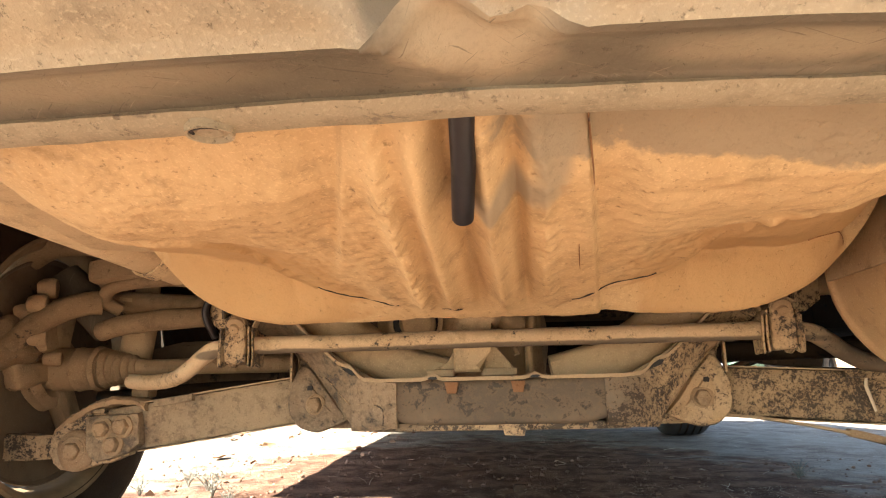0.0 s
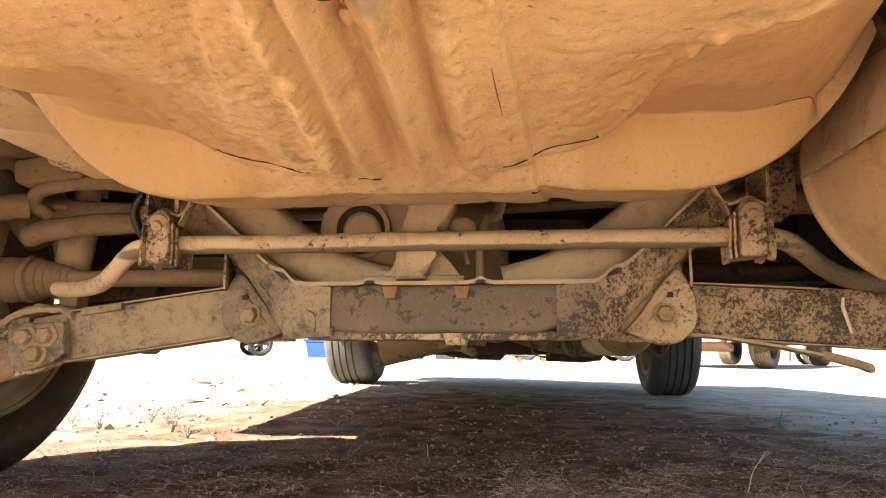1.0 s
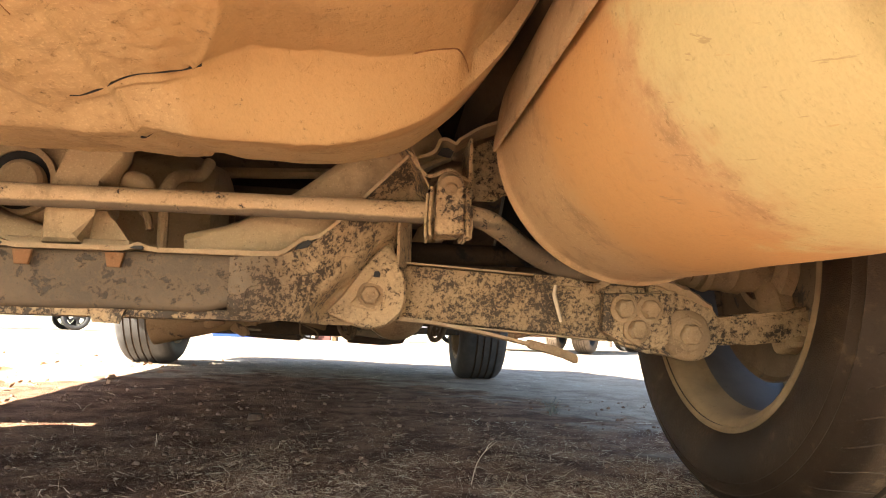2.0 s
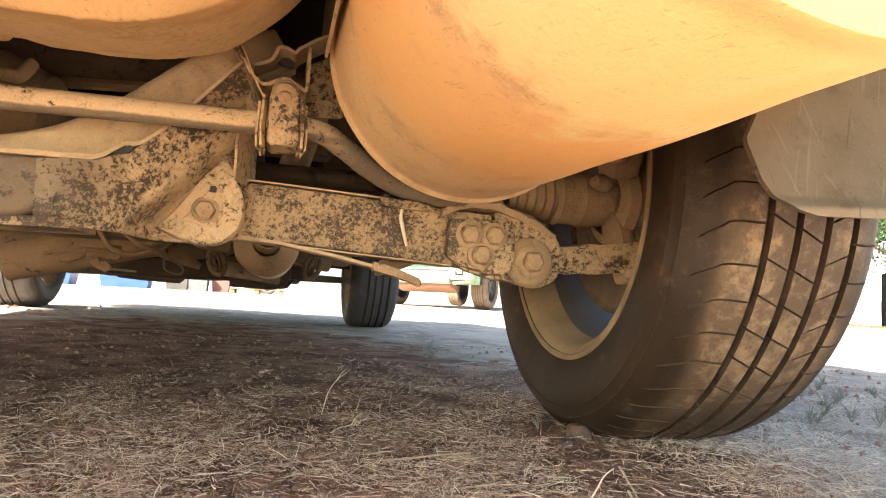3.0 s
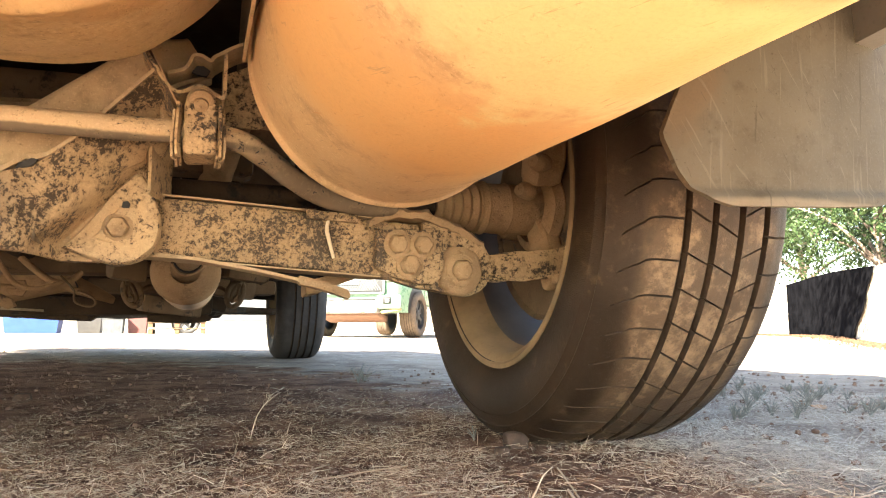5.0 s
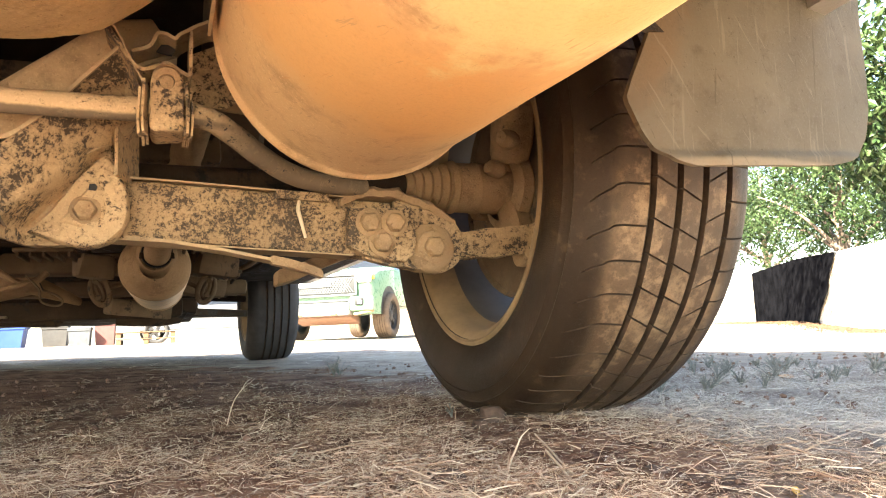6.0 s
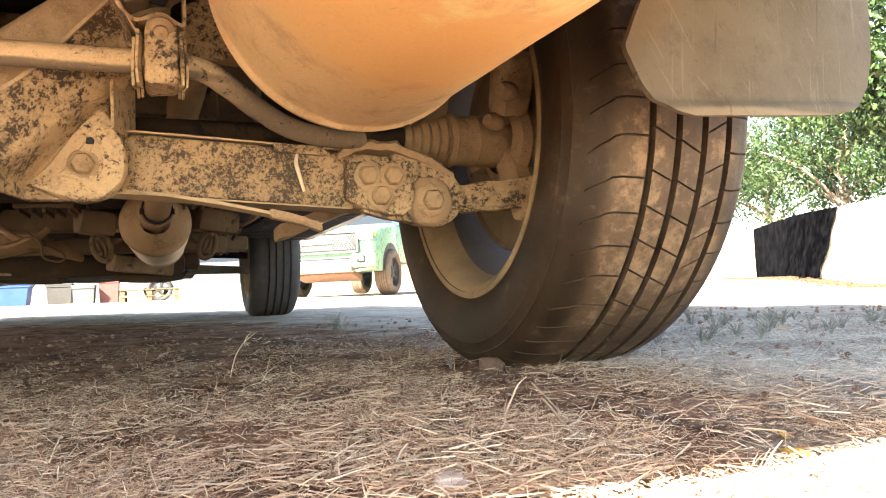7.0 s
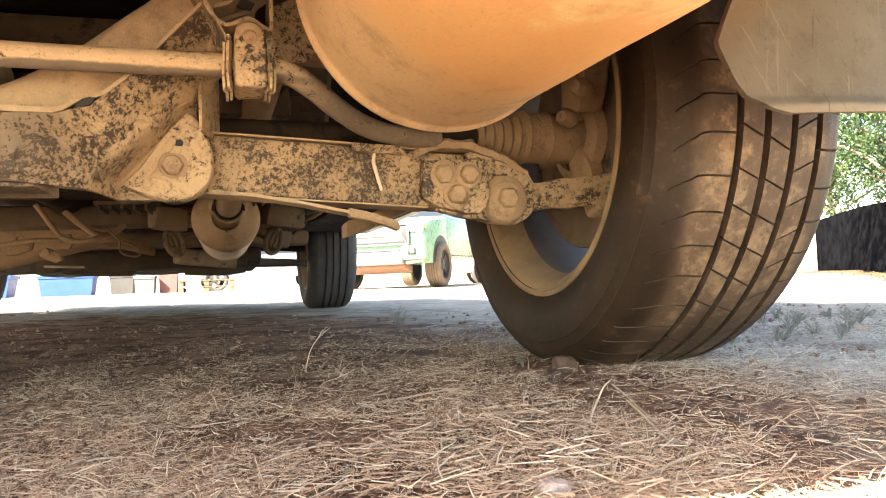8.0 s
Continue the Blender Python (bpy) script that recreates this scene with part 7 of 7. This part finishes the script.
def pickup(x, y, yaw):
    m = pose(x, y, ground_z(x, y), 0, 0, yaw)
    t = empty("pickup_truck", x, y, ground_z(x, y), "pale green pickup truck parked in the sun", "pickup truck")

    def p(name, bm, mat, parent=t, label="", angle=35):
        bmesh.ops.transform(bm, matrix=m, verts=bm.verts)
        return part(name, bm, mat, parent, label, angle=angle)
    # local: nose at y = 0 pointing to -y, length along +y
    bm = bmesh.new()
    prof = [(0.12, 0.44), (0.02, 0.66), (0.0, 0.95), (0.04, 1.18), (0.25, 1.27), (1.35, 1.38), (1.35, 0.56), (1.3, 0.44)]
    rings = []
    for xx, k in ((-1.0, 0.10), (-0.93, 0.02), (-0.6, 0.0), (0.6, 0.0), (0.93, 0.02), (1.0, 0.10)):
        rings.append([Vector((xx, yy + k * 1.4 * (1 if yy < 0.3 else 0), zz - (k * 0.6 if zz > 1.1 else 0))) for yy, zz in prof])
    loft(bm, rings)
    body = p("front_body", bm, GREEN, label="green bonnet and wings")
    bm = bmesh.new()
    rbox(bm, (1.9, 2.2, 0.75), Matrix.Translation((0, 2.45, 0.98)), 0.06)
    rbox(bm, (1.9, 2.0, 0.65), Matrix.Translation((0, 4.6, 0.95)), 0.06)
    p("cab_and_bed", bm, GREEN)
    bm = bmesh.new()
    loft(bm, [[Vector((sx * w, yy, z)) for sx, yy in ((-1, y0), (1, y0), (1, y1), (-1, y1))] for z, w, y0, y1 in ((1.35, 0.93, 1.35, 3.55), (1.92, 0.72, 2.05, 3.35), (1.95, 0.70, 2.1, 3.3))])
    p("greenhouse", bm, GLASS_D, label="cab glass")
    bm = bmesh.new()
    rbox(bm, (1.44, 0.06, 0.36), Matrix.Translation((0, -0.01, 0.96)), 0.04)
    g = p("grille", bm, MESHGREY, body, "dark mesh grille")
    for k in range(24):
        for s in (-1, 1):
            bm = bmesh.new()
            rbox(bm, (0.010, 0.012, 0.33), Matrix.Translation((-0.575 + 0.05 * k, -0.046, 0.96)) @ pose(0, 0, 0, 0, s * 36, 0), 0.003, 1)
            p("grille_bar", bm, CHROME, g)
    for dz in (-0.175, 0.175):
        bm = bmesh.new()
        rbox(bm, (1.46, 0.03, 0.030), Matrix.Translation((0, -0.050, 0.96 + dz)), 0.008, 2)
        p("grille_rim", bm, CHROME, g)
    for dx in (-0.72, 0.72):
        bm = bmesh.new()
        rbox(bm, (0.035, 0.03, 0.36), Matrix.Translation((dx, -0.045, 0.96)), 0.008, 2)
        p("grille_rim", bm, CHROME, g)
    bm = bmesh.new()
    rbox(bm, (0.62, 0.025, 0.085), Matrix.Translation((-0.05, -0.062, 0.985)), 0.01)
    p("badge", bm, LAMP, g, "plain pale badge bar")
    for z, h in ((1.21, 0.010), (1.25, 0.008)):
        bm = bmesh.new()
        rbox(bm, (1.30, 0.02, h), Matrix.Translation((0, 0.035 + (z - 1.21), z)), 0.002, 1)
        p("bonnet_line", bm, MESHGREY, body)
    for s in (-1, 1):
        bm = bmesh.new()
        rbox(bm, (0.26, 0.22, 0.17), Matrix.Translation((s * 0.83, 0.085, 1.07)) @ pose(0, 0, 0, 0, 0, s * 24), 0.045, 3)
        h = p("headlight", bm, LAMP, body, "clear headlight")
        bm = bmesh.new()
        lathe(bm, [(-0.01, 0.055), (0.012, 0.058), (0.016, 0.045), (0.016, 0.001)], Matrix.Translation((s * 0.80, -0.02, 1.07)) @ pose(0, 0, 0, 0, 0, -90), 20)
        p("reflector", bm, CHROME, h)
        bm = bmesh.new()
        rbox(bm, (0.07, 0.20, 0.09), Matrix.Translation((s * 0.955, 0.20, 1.10)) @ pose(0, 0, 0, 0, 0, s * 12), 0.015)
        p("turn_signal", bm, plain("amber_lens", (0.75, 0.28, 0.03), 0.3, var=0.05), body, "amber turn signal")
        bm = bmesh.new()
        rbox(bm, (0.42, 0.34, 0.26), Matrix.Translation((s * 0.77, 0.14, 0.63)) @ pose(0, 0, 0, 0, 0, s * 14), 0.05, 3)
        c = p("bumper_corner", bm, GREEN, body, "green bumper corner")
        bm = bmesh.new()
        rbox(bm, (0.15, 0.06, 0.13), Matrix.Translation((s * 0.77, -0.035, 0.66)) @ pose(0, 0, 0, 0, 0, s * 14), 0.02)
        f = p("fog_recess", bm, MESHGREY, c, "dark fog lamp recess")
        bm = bmesh.new()
        rbox(bm, (0.07, 0.03, 0.07), Matrix.Translation((s * 0.79, -0.062, 0.65)) @ pose(0, 0, 0, 0, 0, s * 14), 0.012)
        p("fog_lamp", bm, LAMP, c)
        bm = bmesh.new()
        rbox(bm, (0.36, 0.24, 0.05), Matrix.Translation((s * 0.80, 0.14, 0.475)) @ pose(0, 0, 0, 0, s * -10, s * 14), 0.02)
        p("corner_valance", bm, plain("valance_tan", (0.22, 0.17, 0.09), 0.7), c)
        bm = bmesh.new()
        prism(bm, arc(1.0, 0.44, 0.53, 0, 180, 18), 0.10, Matrix(((0, 0, s, s * 0.903), (1, 0, 0, 0), (0, 1, 0, 0), (0, 0, 0, 1))))
        p("wheel_arch", bm, BLACK, body, "dark wheel arch")
        for yy in (1.0, 4.6):
            w = m @ Matrix.Translation((s * 0.92, yy, 0.42))
            sc = w @ pose(0, 0, 0, 40, 0, 0 if s > 0 else 180) @ Matrix.Scale(1.32, 4)
            wh = part("wheel", TRUCK_RIM, None, t, "black truck wheel under dust", sc)
            part("tyre", TRUCK_TYRE, None, wh, "dust-coated tyre", sc)
            part("spokes", TRUCK_SPOKES, None, wh, "black spokes", sc)
    bm = bmesh.new()
    rbox(bm, (1.20, 0.24, 0.25), Matrix.Translation((0, 0.02, 0.555)), 0.05, 3)
    b = p("bumper", bm, BRIGHT, label="bright silver front bumper")
    bm = bmesh.new()
    rbox(bm, (1.16, 0.03, 0.022), Matrix.Translation((0, -0.10, 0.675)), 0.005)
    p("bumper_slot", bm, MESHGREY, b)
    bm = bmesh.new()
    rbox(bm, (0.36, 0.02, 0.16), Matrix.Translation((-0.02, -0.108, 0.545)), 0.006)
    p("plate", bm, PLATE, b, "blank white plate")
    bm = bmesh.new()
    rbox(bm, (1.15, 0.5, 0.12), Matrix.Translation((0, 0.32, 0.385)) @ pose(0, 0, 0, -14, 0, 0), 0.04, 3)
    p("skid_plate", bm, plain("skid_brown", (0.17, 0.10, 0.07), 0.8), b, "rust-coloured skid plate")
    for dx in (-0.33, 0.33):
        bm = bmesh.new()
        tube(bm, [(dx - 0.04, -0.08, 0.46), (dx - 0.03, -0.16, 0.45), (dx + 0.03, -0.16, 0.45), (dx + 0.04, -0.08, 0.46)], 0.014, 8)
        p("tow_hook", bm, plain("hook_ochre", (0.30, 0.20, 0.07), 0.6), b, "ochre tow hook")


pickup(2.87, 12.49, -35)


# ---- other vehicles and bins far off ----
def bin_box(x, y, w, d, h, mat, label):
    z = ground_z(x, y)
    t = empty("storage_bin", x, y, z, label, "bin")
    bm = bmesh.new()
    loft(bm, [[Vector((x + a * w / 2 * k, y + b * d / 2 * k, z + zz)) for a, b in ((-1, -1), (1, -1), (1, 1), (-1, 1))] for zz, k in ((0.0, 0.9), (0.05, 0.92), (h * 0.9, 1.0), (h * 0.92, 1.06), (h, 1.06))])
    part("tub", bm, mat, t)
    bm = bmesh.new()
    rbox(bm, (w * 1.08, d * 1.08, 0.05), Matrix.Translation((x, y, z + h + 0.02)), 0.015)
    part("lid", bm, mat, t)


BLUE = plain("blue_plastic", (0.008, 0.035, 0.15), 0.5, var=0.1)
bin_box(-2.90, 17.0, 1.05, 0.6, 0.42, BLUE, "blue plastic storage bin standing in the sun")
bin_box(-4.6, 17.0, 1.3, 0.7, 0.42, BLUE, "blue plastic storage bin standing in the sun")
bin_box(-1.95, 18.0, 0.5, 0.5, 0.42, plain("grey_bin", (0.030, 0.028, 0.026), 0.7), "dark grey bin standing in the sun")
bin_box(-1.38, 17.2, 0.42, 0.5, 0.36, plain("slate_bin", (0.045, 0.05, 0.055), 0.7), "slate grey bin standing in the sun")
bin_box(-0.90, 17.4, 0.40, 0.5, 0.48, plain("maroon_bin", (0.085, 0.032, 0.028), 0.7), "dull red bin standing in the sun")


def pallet_stack(x, y, n):
    z = ground_z(x, y)
    t = empty("pallet_stack", x, y, z, "stack of weathered wooden pallets", "pallets")
    wood = plain("pallet_wood", (0.085, 0.050, 0.024), 0.85, var=0.3)
    for k in range(n):
        for j in range(5):
            bm = bmesh.new()
            rbox(bm, (1.2, 0.14, 0.022), Matrix.Translation((x, y - 0.45 + 0.22 * j, z + 0.125 + 0.14 * k)), 0.003, 1)
            part("slat", bm, wood, t)
        for j in (-1, 0, 1):
            bm = bmesh.new()
            rbox(bm, (0.1, 1.0, 0.10), Matrix.Translation((x + 0.54 * j, y, z + 0.06 + 0.14 * k)), 0.003, 1)
            part("bearer", bm, wood, t)


pallet_stack(-0.05, 17.0, 2)


DARK_DISC = DISC_MESH.copy()
DARK_DISC.materials[0] = BLACK


def far_car(x, y, yaw, mat, label):
    m = pose(x, y, ground_z(x, y), 0, 0, yaw)
    t = empty("far_car", x, y, ground_z(x, y), label, "car")
    bm = bmesh.new()
    prof = [(-2.1, 0.35), (-2.15, 0.7), (-1.9, 0.85), (-1.0, 0.95), (0.9, 0.98), (2.0, 0.92), (2.15, 0.65), (2.1, 0.35)]
    loft(bm, [[m @ Vector((a * (1 if abs(xx) < 0.8 else 0.97), xx, zz)) for a, zz in prof] for xx in (-0.88, -0.8, 0.8, 0.88)])
    part("body", bm, mat, t)
    bm = bmesh.new()
    loft(bm, [[m @ Vector((a, b, z)) for a, b in ((-l0, -w), (l1, -w), (l1, w), (-l0, w))] for z, l0, l1, w in ((0.95, 1.2, 1.6, 0.78), (1.4, 0.4, 1.1, 0.62), (1.45, 0.3, 1.0, 0.6))])
    part("cabin", bm, GLASS_D, t)
    for a in (-1.35, 1.35):
        for b in (-0.82, 0.82):
            w = part("wheel", DARK_DISC, None, t, "", m @ pose(a, b, 0.31, 0, 0, 90 if b > 0 else -90))
            part("tyre", DARK_TYRE, None, w, "", m @ pose(a, b, 0.31, 0, 0, 90))


far_car(1.4, 20.5, 4, plain("grey_paint", (0.085, 0.088, 0.092), 0.4, var=0.05), "grey car parked far off in the sun")
far_car(9.0, 19.5, -15, plain("tan_paint", (0.38, 0.26, 0.17), 0.4, var=0.08), "tan car parked far off in the sun")
far_car(-8.5, 18.0, 30, plain("silver_paint", (0.5, 0.52, 0.53), 0.35, metal=0.4, var=0.05), "silver car parked far off in the sun")


# ---- fence ----
def fence():
    a, b = Vector((8.5, 2.4, 0)), Vector((21.5, 21.5, 0))
    d = (b - a).normalized()
    L = (b - a).length
    nrm = Vector((d.y, -d.x, 0))
    f = empty("fence", a.x, a.y, ground_z(a.x, a.y), "tall pale wooden board fence, weathered and sunlit", "fence")
    wood = plain("fence_wood", (0.50, 0.44, 0.36), 0.9, var=0.2, scale=5.0)
    me = None
    n = int(L / 0.15)
    bm = bmesh.new()
    prism(bm, [(-0.068, 0.0), (0.068, 0.0), (0.068, 1.76), (0.045, 1.80), (-0.045, 1.80), (-0.068, 1.76)], 0.02, pose(0, 0, 0, 90, 0, 0))
    me = bpy.data.meshes.new("board")
    bm.to_mesh(me)
    bm.free()
    finish(me, 30)
    me.materials.append(wood)
    yaw = math.degrees(math.atan2(d.y, d.x))
    rnd = random.Random(9)
    for k in range(n):
        c = a + d * (0.15 * k)
        part("board", me, None, f, "", pose(c.x, c.y, ground_z(c.x, c.y) - 0.02 + rnd.uniform(-0.015, 0.015), 0, rnd.uniform(-0.6, 0.6), yaw))
    for z in (0.4, 1.4):
        bm = bmesh.new()
        P = [a + d * (L * k / 12) for k in range(13)]
        loft(bm, [[Vector((p.x, p.y, ground_z(p.x, p.y) + z)) + nrm * o + Vector((0, 0, h)) for o, h in ((0.02, -0.04), (0.06, -0.04), (0.06, 0.04), (0.02, 0.04))] for p in P])
        part("rail", bm, wood, f)
    return a, d, L, nrm


FA, FD, FL, FN = fence()


def black_screen():
    """A dark shade cloth over part of the fence, its near edge hanging slack."""
    bm = bmesh.new()
    u0, u1 = 0.48, 0.86

    def f(u, v):
        near = u0 + 0.008 * (1 - v) * math.sin(v * 11) + 0.075 * (1 - v)
        s = near + (u1 - near) * u
        p = FA + FD * (FL * s) - FN * (0.05 + 0.02 * noise.noise((u * 9, v * 4, 0)))
        return Vector((p.x, p.y, ground_z(p.x, p.y) + 0.03 + 1.74 * v))
    sheet(bm, f, 30, 10)
    thicken(bm, 0.004)
    tagged(part("shade_cloth", bm, plain("black_cloth", (0.0055, 0.0055, 0.0065), 1.0, var=0.45, scale=3.0, spec=0.0), None, "black shade cloth hung over the board fence"), category="cloth")


black_screen()


def fence_litter():
    """Brown dead leaves drifted along the foot of the fence."""
    rnd = random.Random(21)
    V, F = [], []
    for _ in range(5000):
        p = FA + FD * (FL * rnd.uniform(0.1, 1.0)) - FN * abs(rnd.gauss(0.0, 0.45))
        z = ground_z(p.x, p.y) + rnd.uniform(0.0, 0.05)
        u = Vector((rnd.gauss(0, 1), rnd.gauss(0, 1), rnd.gauss(0, 0.5))).normalized() * rnd.uniform(0.02, 0.05)
        w = u.orthogonal() * 0.6
        c = Vector((p.x, p.y, z))
        o = len(V)
        V.extend((tuple(c - u), tuple(c + w), tuple(c + u), tuple(c - w)))
        F.append((o, o + 1, o + 2, o + 3))
    me = bpy.data.meshes.new("leaf_litter")
    me.from_pydata(V, [], F)
    me.materials.append(island_material("dead_leaves", [(0.05, 0.025, 0.014), (0.09, 0.05, 0.028), (0.035, 0.02, 0.012)], 0.9))
    tagged(new("leaf_litter", me), "brown dead leaves along the foot of the fence", "leaves", kind="stuff")


fence_litter()


# ---- trees ----
def leaf_mass(name, clumps, rnd, per, size, parent):
    V, F = [], []
    for c, r in clumps:
        for _ in range(per):
            d = Vector((rnd.gauss(0, 1), rnd.gauss(0, 1), rnd.gauss(0, 1))).normalized()
            p = c + d * r * (0.45 + 0.6 * rnd.random() ** 0.6)
            n = Vector((rnd.gauss(0, 1), rnd.gauss(0, 1), rnd.gauss(0, 1))).normalized()
            u = n.orthogonal().normalized()
            w = n.cross(u)
            L, W = size * rnd.uniform(0.6, 1.3), size * rnd.uniform(0.25, 0.5)
            o = len(V)
            V.extend((tuple(p - u * L), tuple(p + w * W + n * W * 0.3), tuple(p + u * L), tuple(p - w * W + n * W * 0.3)))
            F.append((o, o + 1, o + 2, o + 3))
    me = bpy.data.meshes.new(name)
    me.from_pydata(V, [], F)
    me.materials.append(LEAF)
    return part(name, me, None, parent)


def tree(x, y, h, r, seed, label, per=420, size=0.10):
    rnd = random.Random(seed)
    z = ground_z(x, y)
    t = empty("tree", x, y, z, label, "tree", "trees behind the fence")
    bm = bmesh.new()
    tube(bm, [(x, y, z - 0.1), (x + 0.1, y, z + h * 0.2), (x - 0.05, y + 0.1, z + h * 0.45), (x, y, z + h * 0.75)], lambda q: 0.22 * (1 - 0.75 * q), 12, 5)
    clumps = []
    for k in range(13):
        a = 2.4 * k + rnd.uniform(-0.3, 0.3)
        b = z + h * rnd.uniform(0.25, 0.6)
        e = Vector((x + r * rnd.uniform(0.4, 1.0) * math.cos(a), y + r * rnd.uniform(0.4, 1.0) * math.sin(a), b + h * rnd.uniform(0.02, 0.35)))
        mid = Vector((x, y, b)).lerp(e, 0.5) + Vector((0, 0, 0.3))
        tube(bm, [(x, y, b - 0.2), mid, e], lambda q: 0.08 * (1 - 0.8 * q), 7, 4)
        clumps.append((e, r * rnd.uniform(0.22, 0.42)))
        clumps.append((mid, r * rnd.uniform(0.18, 0.3)))
        clumps.append((e + Vector((rnd.gauss(0, 0.5), rnd.gauss(0, 0.5), -h * 0.14)), r * rnd.uniform(0.15, 0.28)))
    part("trunk", bm, BARK, t)
    leaf_mass("crown", clumps, rnd, per, size, t)


tree(16.5, 10.0, 9.5, 3.8, 1, "broad leafy green tree behind the fence", 300, 0.13)
tree(22.0, 17.0, 8.0, 4.0, 2, "tall leafy green tree behind the fence")
tree(26.0, 24.0, 9.0, 4.5, 3, "tall leafy green tree behind the fence")
tree(13.0, 4.5, 5.5, 2.6, 4, "leafy green tree with drooping twigs", 300, 0.13)
tree(12.0, 34.0, 9.0, 5.0, 5, "far leafy green tree")
tree(-6.0, 36.0, 9.0, 5.0, 6, "far leafy green tree")
tree(-18.0, 30.0, 9.0, 5.0, 7, "far leafy green tree")
tree(-14.0, 12.0, 7.0, 3.5, 8, "leafy green tree across the yard")
